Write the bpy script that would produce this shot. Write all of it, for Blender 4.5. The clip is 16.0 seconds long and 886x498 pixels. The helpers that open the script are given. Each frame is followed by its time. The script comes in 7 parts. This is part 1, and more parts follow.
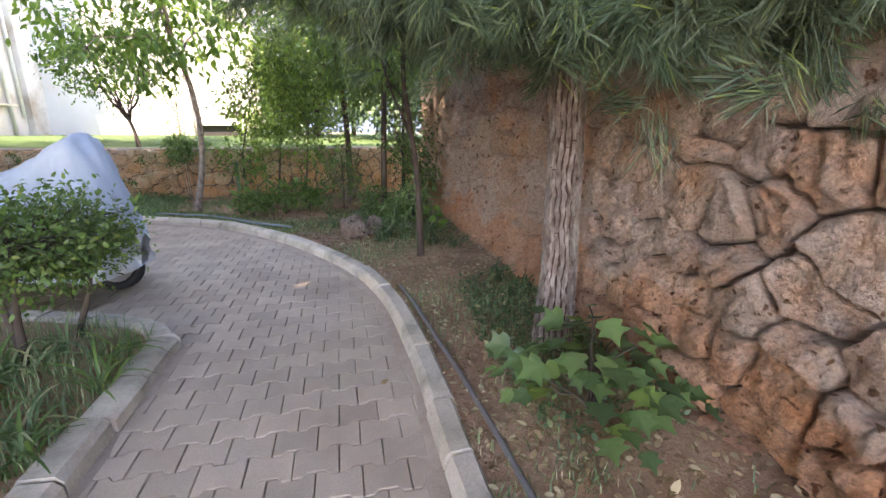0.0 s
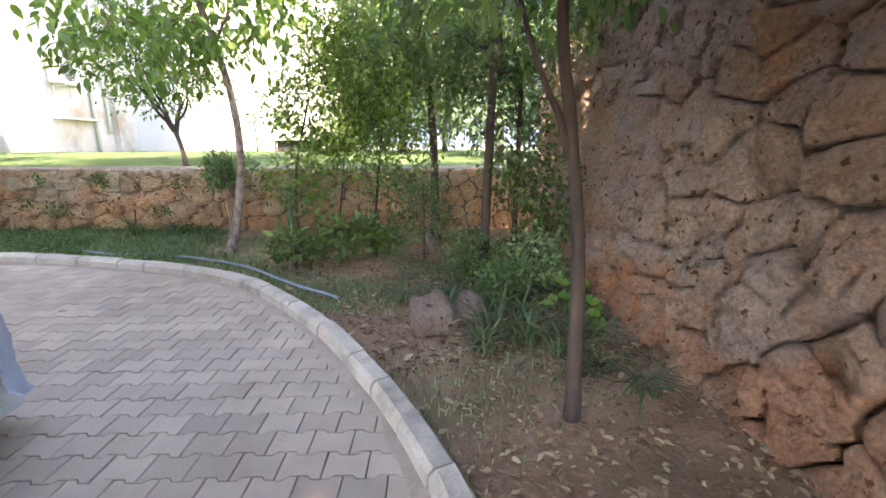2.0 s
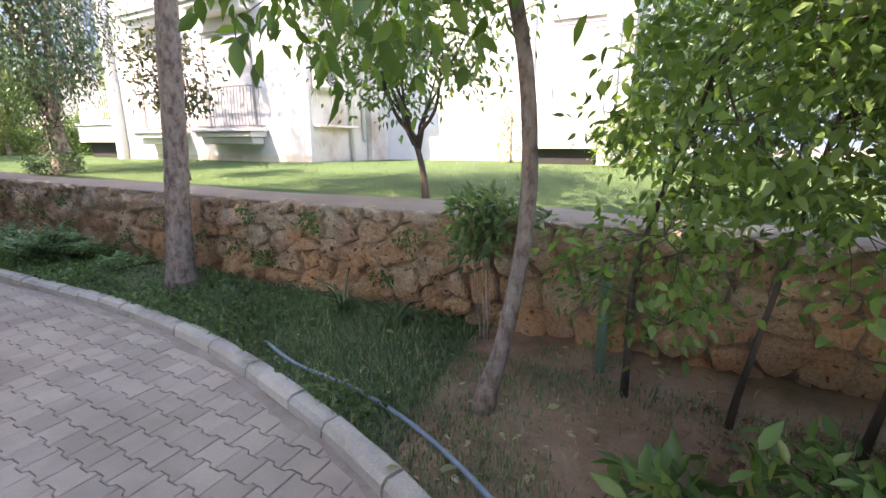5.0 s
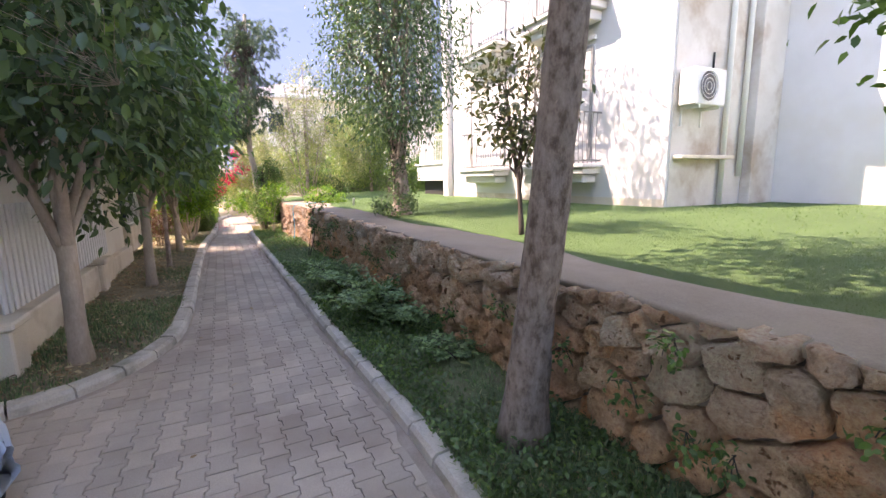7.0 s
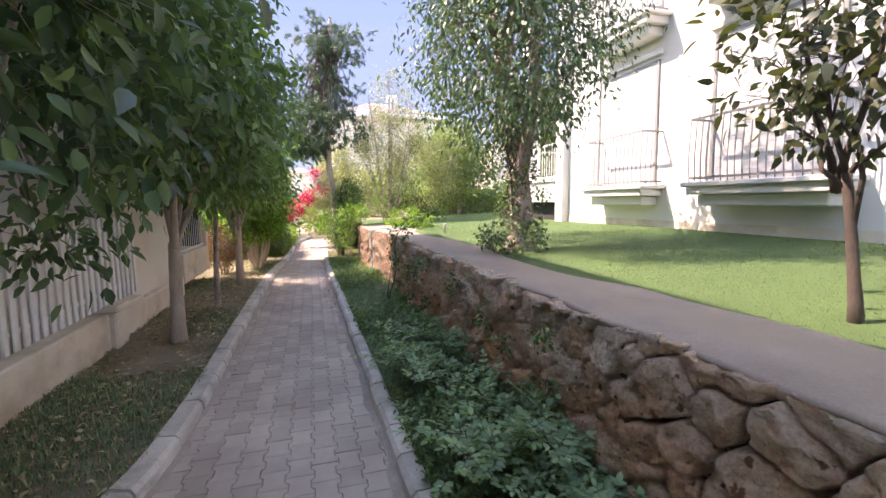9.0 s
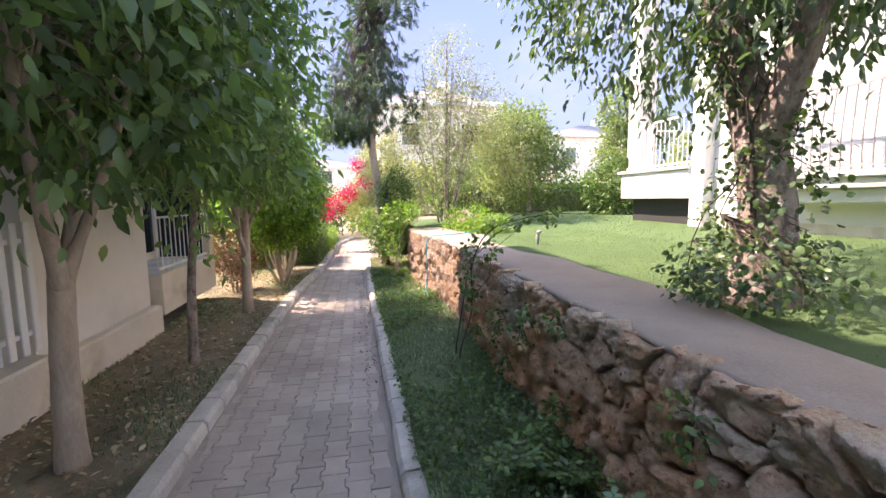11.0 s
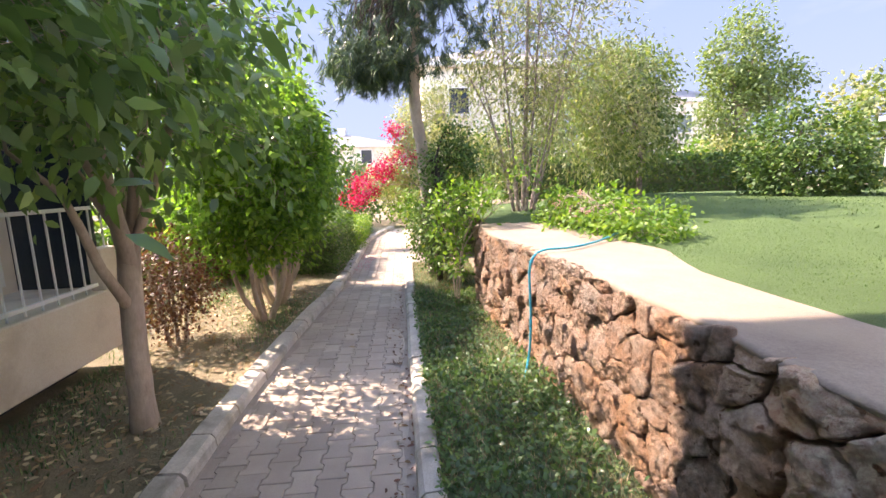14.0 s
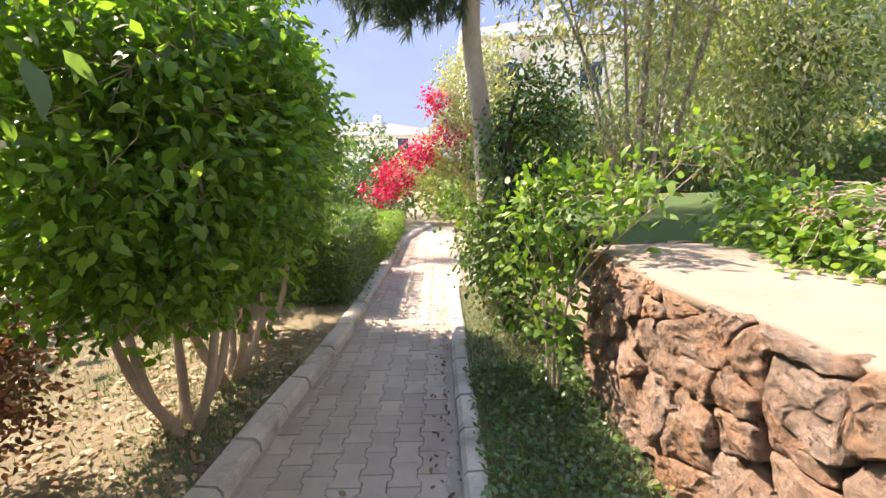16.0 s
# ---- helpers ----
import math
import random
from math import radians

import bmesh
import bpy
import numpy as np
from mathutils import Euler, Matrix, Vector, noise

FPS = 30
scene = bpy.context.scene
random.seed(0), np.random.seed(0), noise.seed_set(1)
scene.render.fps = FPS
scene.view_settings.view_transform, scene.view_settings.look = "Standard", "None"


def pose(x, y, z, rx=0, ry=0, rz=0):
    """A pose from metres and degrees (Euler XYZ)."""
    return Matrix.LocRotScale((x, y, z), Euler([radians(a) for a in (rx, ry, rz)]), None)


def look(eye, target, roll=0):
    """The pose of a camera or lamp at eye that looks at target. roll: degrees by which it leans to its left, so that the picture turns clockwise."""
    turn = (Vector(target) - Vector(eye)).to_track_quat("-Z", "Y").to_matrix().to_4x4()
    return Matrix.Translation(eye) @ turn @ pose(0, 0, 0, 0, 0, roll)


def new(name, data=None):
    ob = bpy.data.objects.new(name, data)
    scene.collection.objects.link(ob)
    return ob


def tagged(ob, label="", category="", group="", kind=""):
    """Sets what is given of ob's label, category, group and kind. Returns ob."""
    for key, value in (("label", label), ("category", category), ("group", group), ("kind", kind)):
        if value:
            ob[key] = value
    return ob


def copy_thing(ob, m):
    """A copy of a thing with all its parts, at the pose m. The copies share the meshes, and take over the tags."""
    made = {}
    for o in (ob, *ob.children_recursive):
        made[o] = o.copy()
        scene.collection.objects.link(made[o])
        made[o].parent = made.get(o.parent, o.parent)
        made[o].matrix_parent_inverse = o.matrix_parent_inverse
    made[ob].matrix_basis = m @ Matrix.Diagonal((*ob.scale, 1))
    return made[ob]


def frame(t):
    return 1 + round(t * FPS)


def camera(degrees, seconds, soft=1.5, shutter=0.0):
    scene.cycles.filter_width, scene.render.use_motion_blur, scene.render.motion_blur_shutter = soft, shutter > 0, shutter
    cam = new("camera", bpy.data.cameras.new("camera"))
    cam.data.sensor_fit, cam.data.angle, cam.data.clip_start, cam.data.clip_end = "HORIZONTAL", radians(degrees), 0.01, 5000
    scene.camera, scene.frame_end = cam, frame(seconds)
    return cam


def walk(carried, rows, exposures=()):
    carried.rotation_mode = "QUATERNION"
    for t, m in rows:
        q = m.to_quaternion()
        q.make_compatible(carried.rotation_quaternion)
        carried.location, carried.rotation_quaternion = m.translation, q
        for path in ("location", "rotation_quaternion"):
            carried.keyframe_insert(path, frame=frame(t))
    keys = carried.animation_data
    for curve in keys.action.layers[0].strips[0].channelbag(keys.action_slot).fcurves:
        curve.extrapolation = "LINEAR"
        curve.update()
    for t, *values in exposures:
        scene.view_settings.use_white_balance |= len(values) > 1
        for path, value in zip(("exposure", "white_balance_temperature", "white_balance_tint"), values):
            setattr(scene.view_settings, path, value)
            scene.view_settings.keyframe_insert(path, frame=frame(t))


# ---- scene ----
cam = camera(90.97, 16.0)
PATH = [
    (0.0, -0.021, 0.068, 1.438, 74.87, -0.25, -12.97),
    (0.5, 0.132, 0.781, 1.459, 75.41, -0.04, -9.63),
    (1.0, 0.161, 1.485, 1.449, 75.93, -0.27, -6.67),
    (1.5, 0.185, 2.130, 1.411, 76.31, -0.12, -4.70),
    (2.0, 0.100, 2.787, 1.423, 76.72, -0.04, -1.41),
    (2.5, -0.061, 3.334, 1.431, 76.94, -0.07, 1.66),
    (3.0, -0.269, 3.980, 1.481, 77.05, 0.06, 7.10),
    (5.5, -2.135, 6.428, 1.726, 76.62, 0.49, 36.05),
    (6.0, -2.707, 6.681, 1.789, 77.59, 1.09, 46.97),
    (6.5, -3.358, 7.044, 1.780, 79.45, 1.09, 56.02),
    (7.0, -4.143, 7.224, 1.801, 80.79, 0.92, 63.06),
    (7.5, -4.799, 7.419, 1.780, 82.18, 0.83, 66.18),
    (8.0, -5.497, 7.533, 1.783, 83.04, 0.70, 69.13),
    (8.5, -6.138, 7.597, 1.753, 83.66, 0.64, 71.56),
    (9.0, -6.872, 7.701, 1.772, 83.80, 0.61, 73.22),
    (11.5, -10.510, 7.942, 1.767, 83.04, 0.60, 80.37),
    (12.0, -11.125, 7.919, 1.804, 82.52, 0.64, 81.28),
    (12.5, -11.852, 8.016, 1.797, 82.15, 0.78, 82.15),
    (13.0, -12.528, 7.972, 1.777, 81.83, 0.89, 83.13),
    (13.5, -13.196, 8.044, 1.743, 81.40, 1.17, 84.05),
    (14.0, -13.926, 8.045, 1.720, 80.99, 1.49, 84.74),
    (14.5, -14.589, 8.004, 1.715, 80.74, 1.41, 85.26),
    (15.0, -15.363, 7.939, 1.717, 80.41, 1.34, 86.94),
    (15.5, -16.031, 7.890, 1.688, 80.17, 1.21, 88.68),
    (16.0, -16.735, 7.946, 1.647, 79.97, 1.16, 89.53),
]
walk(cam, [(t, pose(x, y, z, rx, ry, rz)) for t, x, y, z, rx, ry, rz in PATH],
     exposures=[(0.0, 3.62, 8400, 26), (1.0, 3.92, 8400, 27), (3.0, 3.8, 8300, 25), (5.5, 3.12, 8050, 28), (8.0, 2.9, 8100, 29), (12.0, 3.05, 7850, 26), (14.0, 2.92, 8000, 25), (16.0, 2.76, 8200, 21)])

# ---- world and sun ----
SUN = Vector((-0.30, -0.56, 0.78)).normalized()
world = bpy.data.worlds.new("world")
scene.world = world
world.use_nodes = True
wn = world.node_tree
sky = wn.nodes.new("ShaderNodeTexSky")
sky.sky_type = 'NISHITA'
sky.sun_disc = False
sky.sun_elevation = math.asin(SUN.z)
sky.sun_rotation = math.atan2(SUN.x, SUN.y)
sky.air_density, sky.dust_density, sky.ozone_density = 1.0, 0.25, 2.0
wn.nodes["Background"].inputs["Strength"].default_value = 0.15
wn.links.new(sky.outputs["Color"], wn.nodes["Background"].inputs["Color"])
lamp = bpy.data.lights.new("sun", 'SUN')
lamp.energy, lamp.angle, lamp.color = 2.0, radians(0.55), (1.0, 0.965, 0.92)
sun = new("sun", lamp)
sun.matrix_world = look(SUN * 60, (0, 0, 0))


# ---- helpers of this scene ----
class Geo:
    """Vertices and faces in world places, gathered for one mesh."""

    def __init__(self):
        self.v, self.f, self.n = [], [], 0

    def add(self, verts, faces):
        verts = np.asarray(verts, dtype=float).reshape(-1, 3)
        self.v.append(verts)
        n = self.n
        self.f.extend([tuple(i + n for i in f) for f in faces])
        self.n += len(verts)
        return self

    def box(self, x0, y0, z0, x1, y1, z1, c=0.0):
        """A box, with its upper and lower edges bevelled by c."""
        x0, x1 = min(x0, x1), max(x0, x1)
        y0, y1 = min(y0, y1), max(y0, y1)
        z0, z1 = min(z0, z1), max(z0, z1)
        if c <= 0:
            v = [(x, y, z) for z in (z0, z1) for x, y in ((x0, y0), (x1, y0), (x1, y1), (x0, y1))]
            return self.add(v, [(3, 2, 1, 0), (4, 5, 6, 7), (0, 1, 5, 4), (1, 2, 6, 5), (2, 3, 7, 6), (3, 0, 4, 7)])
        v = []
        for z, k in ((z0, c), (z0 + c, 0), (z1 - c, 0), (z1, c)):
            v += [(x0 + k, y0, z), (x1 - k, y0, z), (x1, y0 + k, z), (x1, y1 - k, z), (x1 - k, y1, z), (x0 + k, y1, z), (x0, y1 - k, z), (x0, y0 + k, z)] if k == 0 else \
                 [(x0 + c, y0 + c, z), (x1 - c, y0 + c, z), (x1 - c, y0 + c, z), (x1 - c, y1 - c, z), (x1 - c, y1 - c, z), (x0 + c, y1 - c, z), (x0 + c, y1 - c, z), (x0 + c, y0 + c, z)]
        for k in (1, 2):
            o = 8 * k
            v[o:o + 8] = [(x0 + c, y0, v[o][2]), (x1 - c, y0, v[o][2]), (x1, y0 + c, v[o][2]), (x1, y1 - c, v[o][2]), (x1 - c, y1, v[o][2]), (x0 + c, y1, v[o][2]), (x0, y1 - c, v[o][2]), (x0, y0 + c, v[o][2])]
        f = [tuple(range(7, -1, -1)), tuple(range(24, 32))]
        for k in range(3):
            f += [(8 * k + i, 8 * k + (i + 1) % 8, 8 * k + 8 + (i + 1) % 8, 8 * k + 8 + i) for i in range(8)]
        return self.add(v, f)

    def tube(self, pts, radii, n=8, rough=0.0, seed=0, cap=True):
        pts = [Vector(p) for p in pts]
        if isinstance(radii, (int, float)):
            radii = [radii] * len(pts)
        rng = random.Random(seed)
        v, f = [], []
        side = None
        for i, p in enumerate(pts):
            d = (pts[min(i + 1, len(pts) - 1)] - pts[max(i - 1, 0)]).normalized()
            if side is None:
                side = d.orthogonal().normalized()
            side = (side - d * side.dot(d)).normalized()
            up = d.cross(side)
            for k in range(n):
                a = 2 * math.pi * k / n
                r = radii[i] * (1 + rough * rng.uniform(-1, 1))
                v.append(p + (side * math.cos(a) + up * math.sin(a)) * r)
        for i in range(len(pts) - 1):
            f += [(i * n + k, i * n + (k + 1) % n, (i + 1) * n + (k + 1) % n, (i + 1) * n + k) for k in range(n)]
        if cap:
            f += [tuple(range(n - 1, -1, -1)), tuple(range((len(pts) - 1) * n, len(pts) * n))]
        return self.add([tuple(p) for p in v], f)

    def mesh(self, name, mat, smooth=False):
        me = bpy.data.meshes.new(name)
        v = np.concatenate(self.v) if self.v else np.zeros((0, 3))
        me.from_pydata(v.tolist(), [], self.f)
        me.materials.append(mat)
        if smooth:
            me.polygons.foreach_set("use_smooth", [True] * len(me.polygons))
        me.update()
        return me


def thing(name, loc, label, category, group="", kind=""):
    ob = new(name)
    ob.location = loc
    ob.empty_display_size = 0.1
    return tagged(ob, label, category, group, kind)


def part(name, geo, material, parent=None, label="", smooth=False):
    """One mesh object out of geo (in world places), under a thing, a part, or nothing."""
    ob = new(name, geo.mesh(name, material, smooth))
    if parent is not None:
        ob.parent = parent
        ob.matrix_parent_inverse = Matrix.Translation(-parent.location) if parent.data is None else Matrix.Identity(4)
    return tagged(ob, label) if label else ob


def solo(name, geo, material, label, category, kind="", group="", smooth=False):
    return tagged(part(name, geo, material, None, "", smooth), label, category, group, kind)


def smooth_line(pts, step=0.25):
    """A smooth line through the points, in even steps."""
    P = [Vector((*p, 0)) if len(p) == 2 else Vector(p) for p in pts]
    P = [P[0] * 2 - P[1]] + P + [P[-1] * 2 - P[-2]]
    out = []
    for i in range(1, len(P) - 2):
        a, b, c, d = P[i - 1:i + 3]
        for k in range(24):
            t = k / 24
            out.append(0.5 * (2 * b + (c - a) * t + (2 * a - 5 * b + 4 * c - d) * t * t + (3 * b - a - 3 * c + d) * t ** 3))
    out.append(P[-2])
    even, left = [out[0]], step
    for a, b in zip(out, out[1:]):
        seg = (b - a).length
        while seg >= left:
            a = a.lerp(b, left / seg)
            seg = (b - a).length
            even.append(a.copy())
            left = step
        left -= seg
    even.append(out[-1])
    return even


def inside(poly, x, y):
    """Which of the points lie in the polygon."""
    x, y = np.asarray(x, float), np.asarray(y, float)
    r = np.zeros(x.shape, bool)
    n = len(poly)
    for i in range(n):
        x0, y0 = poly[i][0], poly[i][1]
        x1, y1 = poly[(i + 1) % n][0], poly[(i + 1) % n][1]
        c = (y0 > y) != (y1 > y)
        if y1 != y0:
            r ^= c & (x < (x1 - x0) * (y - y0) / (y1 - y0) + x0)
    return r


# ---- materials ----
def mat(name, rough=0.8, metal=0.0):
    m = bpy.data.materials.new(name)
    m.use_nodes = True
    b = m.node_tree.nodes["Principled BSDF"]
    b.inputs["Roughness"].default_value, b.inputs["Metallic"].default_value = rough, metal
    return m, m.node_tree, b


def ramp(nt, src, stops):
    r = nt.nodes.new("ShaderNodeValToRGB")
    e = r.color_ramp.elements
    while len(e) < len(stops):
        e.new(0.5)
    for k, (p, c) in enumerate(stops):
        e[k].position, e[k].color = p, (*c, 1)
    nt.links.new(src, r.inputs["Fac"])
    return r.outputs["Color"]


def tex(nt, scale, detail=6, rough=0.6, kind="ShaderNodeTexNoise", stretch=(1, 1, 1), out="Fac"):
    c = nt.nodes.new("ShaderNodeTexCoord")
    m = nt.nodes.new("ShaderNodeMapping")
    m.inputs["Scale"].default_value = stretch
    t = nt.nodes.new(kind)
    t.inputs["Scale"].default_value = scale
    if kind == "ShaderNodeTexNoise":
        t.inputs["Detail"].default_value, t.inputs["Roughness"].default_value = detail, rough
    geo = nt.nodes.new("ShaderNodeNewGeometry")
    nt.links.new(geo.outputs["Position"], m.inputs["Vector"])
    nt.links.new(m.outputs["Vector"], t.inputs["Vector"])
    return t.outputs[out]


def mix(nt, fac, a, b, mode='MIX'):
    n = nt.nodes.new("ShaderNodeMix")
    n.data_type, n.blend_type = 'RGBA', mode
    for sock, val in ((n.inputs[0], fac), (n.inputs[6], a), (n.inputs[7], b)):
        if hasattr(val, "is_linked"):
            nt.links.new(val, sock)
        elif isinstance(val, (int, float)):
            sock.default_value = val
        else:
            sock.default_value = (*val, 1)
    return n.outputs[2]


def rnd(nt):
    """A number that differs from piece to piece, whether it is an object or an island."""
    o, g = nt.nodes.new("ShaderNodeObjectInfo"), nt.nodes.new("ShaderNodeNewGeometry")
    a = nt.nodes.new("ShaderNodeMath")
    a.operation = 'ADD'
    nt.links.new(o.outputs["Random"], a.inputs[0])
    nt.links.new(g.outputs["Random Per Island"], a.inputs[1])
    f = nt.nodes.new("ShaderNodeMath")
    f.operation = 'FRACT'
    nt.links.new(a.outputs[0], f.inputs[0])
    return f.outputs[0]


def bump(nt, b, height, strength=0.4, dist=0.02, then=None):
    n = nt.nodes.new("ShaderNodeBump")
    n.inputs["Strength"].default_value, n.inputs["Distance"].default_value = strength, dist
    nt.links.new(height, n.inputs["Height"])
    if then is not None:
        nt.links.new(n.outputs["Normal"], then.inputs["Normal"])
    nt.links.new((then or n).outputs["Normal"], b.inputs["Normal"])
    return n


def surface(name, stops, scale, rough=0.85, fine=60, strength=0.35, dist=0.01, metal=0.0, stretch=(1, 1, 1), piece=0.0, stain=None):
    """Colour by broad noise, darkened and lightened by fine grain, with relief."""
    m, nt, b = mat(name, rough, metal)
    col = ramp(nt, tex(nt, scale, 8, 0.65, stretch=stretch), stops)
    grain = tex(nt, fine, 6, 0.7, stretch=stretch)
    col = mix(nt, 0.55, col, ramp(nt, grain, [(0.25, (0.35,) * 3), (0.75, (0.72,) * 3)]), 'OVERLAY')
    if stain:
        spot = ramp(nt, tex(nt, stain[1], 5, 0.6), [(0.5, (0, 0, 0)), (0.68, (1, 1, 1))])
        col = mix(nt, spot, col, stain[0])
    if piece:
        v = ramp(nt, rnd(nt), [(0.0, (1 - piece,) * 3), (1.0, (1 + piece * 0.5,) * 3)])
        col = mix(nt, 1.0, col, v, 'MULTIPLY')
    nt.links.new(col, b.inputs["Base Color"])
    two = bump(nt, b, grain, strength, dist)
    return m


def stone_mat(name, tones, dust, crev):
    """Rough quarried limestone: tones by stone, pits, pale dust and rusty stains."""
    m, nt, b = mat(name, 0.92)
    base = ramp(nt, rnd(nt), tones)
    broad = tex(nt, 5.0, 8, 0.7)
    col = mix(nt, ramp(nt, broad, [(0.42, (0, 0, 0)), (0.72, (1, 1, 1))]), base, dust)
    rust = ramp(nt, tex(nt, 2.2, 6, 0.65), [(0.52, (0, 0, 0)), (0.7, (0.75,) * 3)])
    col = mix(nt, rust, col, crev)
    pit = tex(nt, 38, 8, 0.75)
    col = mix(nt, 0.85, col, ramp(nt, pit, [(0.30, (0.30,) * 3), (0.60, (0.73,) * 3)]), 'OVERLAY')
    hole = tex(nt, 17, 3, 0.5)
    col = mix(nt, ramp(nt, hole, [(0.31, (1, 1, 1)), (0.37, (0, 0, 0))]), col, tuple(c * 0.35 for c in crev))
    nt.links.new(col, b.inputs["Base Color"])
    n2 = bump(nt, b, pit, 1.0, 0.05)
    n1 = nt.nodes.new("ShaderNodeBump")
    n1.inputs["Strength"].default_value, n1.inputs["Distance"].default_value = 1.0, 0.12
    nt.links.new(tex(nt, 9, 6, 0.65), n1.inputs["Height"])
    nt.links.new(n1.outputs["Normal"], n2.inputs["Normal"])
    return m


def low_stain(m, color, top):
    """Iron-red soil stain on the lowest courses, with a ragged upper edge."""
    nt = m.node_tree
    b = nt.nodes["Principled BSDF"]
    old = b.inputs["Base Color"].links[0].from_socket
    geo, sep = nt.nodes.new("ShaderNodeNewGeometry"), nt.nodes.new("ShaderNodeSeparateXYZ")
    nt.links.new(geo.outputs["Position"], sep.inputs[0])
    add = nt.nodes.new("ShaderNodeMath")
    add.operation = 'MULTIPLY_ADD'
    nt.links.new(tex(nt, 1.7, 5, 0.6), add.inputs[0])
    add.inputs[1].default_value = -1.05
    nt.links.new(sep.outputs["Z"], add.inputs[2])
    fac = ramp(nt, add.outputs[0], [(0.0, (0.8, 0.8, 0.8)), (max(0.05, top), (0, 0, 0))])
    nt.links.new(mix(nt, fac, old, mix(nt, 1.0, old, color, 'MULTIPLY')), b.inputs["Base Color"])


def leaf_mat(name, tones, gloss=0.4, thin=0.35):
    m, nt, b = mat(name, gloss)
    col = ramp(nt, rnd(nt), tones)
    col = mix(nt, 0.35, col, ramp(nt, tex(nt, 1.6, 3), [(0.3, (0.3,) * 3), (0.7, (0.75,) * 3)]), 'OVERLAY')
    nt.links.new(col, b.inputs["Base Color"])
    b.inputs["Specular IOR Level"].default_value = 0.5
    tr = nt.nodes.new("ShaderNodeBsdfTranslucent")
    nt.links.new(mix(nt, 1.0, col, (1.25, 1.35, 0.55), 'MULTIPLY'), tr.inputs["Color"])
    s = nt.nodes.new("ShaderNodeMixShader")
    s.inputs[0].default_value = thin
    nt.links.new(b.outputs[0], s.inputs[1])
    nt.links.new(tr.outputs[0], s.inputs[2])
    nt.links.new(s.outputs[0], nt.nodes["Material Output"].inputs["Surface"])
    return m


def plain(name, color, rough=0.5, metal=0.0, var=0.12, scale=12):
    return surface(name, [(0.3, tuple(c * (1 - var) for c in color)), (0.7, tuple(min(1, c * (1 + var)) for c in color))], scale, rough, 90, 0.12, 0.004, metal)


M_PAVER = surface("paver_concrete", [(0.3, (0.365, 0.292, 0.232)), (0.55, (0.44, 0.36, 0.29)), (0.75, (0.49, 0.40, 0.318))], 1.4, 0.9, 140, 0.5, 0.005, piece=0.16, stain=((0.36, 0.28, 0.225), 0.9))
M_SAND = surface("joint_sand", [(0.3, (0.20, 0.165, 0.135)), (0.7, (0.30, 0.25, 0.205))], 6, 0.95, 120, 0.6, 0.006)
M_KERB = surface("kerb_concrete", [(0.3, (0.42, 0.37, 0.31)), (0.7, (0.58, 0.52, 0.44))], 3.5, 0.9, 70, 0.6, 0.008, piece=0.15, stain=((0.27, 0.25, 0.2), 2.5))
M_SOIL = surface("garden_soil", [(0.3, (0.22, 0.125, 0.08)), (0.5, (0.37, 0.225, 0.145)), (0.75, (0.48, 0.32, 0.22))], 2.5, 0.95, 45, 0.9, 0.03, stain=((0.14, 0.12, 0.06), 1.0))
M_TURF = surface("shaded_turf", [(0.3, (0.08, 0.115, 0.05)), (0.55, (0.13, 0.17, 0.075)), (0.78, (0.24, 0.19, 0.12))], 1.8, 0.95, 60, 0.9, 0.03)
M_TURF_DRY = surface("dry_turf", [(0.3, (0.144, 0.128, 0.066)), (0.5, (0.240, 0.197, 0.123)), (0.75, (0.355, 0.295, 0.202))], 1.6, 0.95, 55, 0.9, 0.03)
M_EARTH = surface("earth", [(0.3, (0.18, 0.14, 0.09)), (0.7, (0.3, 0.25, 0.17))], 0.4, 0.95, 20, 0.5, 0.03)
M_LAWN = surface("lawn_turf", [(0.3, (0.060, 0.114, 0.031)), (0.7, (0.099, 0.169, 0.049))], 1.1, 0.9, 90, 0.9, 0.03)
M_WALKWAY = surface("walkway_concrete", [(0.3, (0.230, 0.177, 0.136)), (0.7, (0.327, 0.262, 0.206))], 1.6, 0.9, 80, 0.5, 0.008, stain=((0.291, 0.232, 0.172), 1.7))
# Lightened for the shaded stretch of the low wall; M_STONE_SUN is its sunlit copy.
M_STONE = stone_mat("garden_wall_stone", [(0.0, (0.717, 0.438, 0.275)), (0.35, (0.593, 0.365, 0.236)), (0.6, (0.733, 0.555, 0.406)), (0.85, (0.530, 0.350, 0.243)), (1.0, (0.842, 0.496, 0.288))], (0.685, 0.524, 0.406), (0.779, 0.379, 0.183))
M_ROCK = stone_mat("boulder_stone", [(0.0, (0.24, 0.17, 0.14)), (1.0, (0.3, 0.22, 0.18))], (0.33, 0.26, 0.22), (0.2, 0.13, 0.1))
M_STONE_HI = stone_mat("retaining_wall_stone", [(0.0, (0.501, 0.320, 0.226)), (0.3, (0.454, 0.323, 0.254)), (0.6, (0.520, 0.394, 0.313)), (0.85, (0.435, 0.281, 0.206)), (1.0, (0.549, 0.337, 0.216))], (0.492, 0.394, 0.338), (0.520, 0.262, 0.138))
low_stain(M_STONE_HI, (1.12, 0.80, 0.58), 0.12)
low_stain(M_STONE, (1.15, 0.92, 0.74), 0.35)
# Sunlit copy of the low wall's stone, darkened to offset the sun on it.
M_STONE_SUN = stone_mat("sun_balanced_orange_stone", [(0.0, (0.440, 0.264, 0.171)), (0.5, (0.405, 0.273, 0.198)), (1.0, (0.493, 0.282, 0.162))], (0.440, 0.361, 0.297), (0.458, 0.220, 0.099))
M_MORTAR = surface("wall_mortar", [(0.3, (0.17, 0.12, 0.09)), (0.7, (0.31, 0.235, 0.185))], 4, 0.95, 50, 0.9, 0.03)
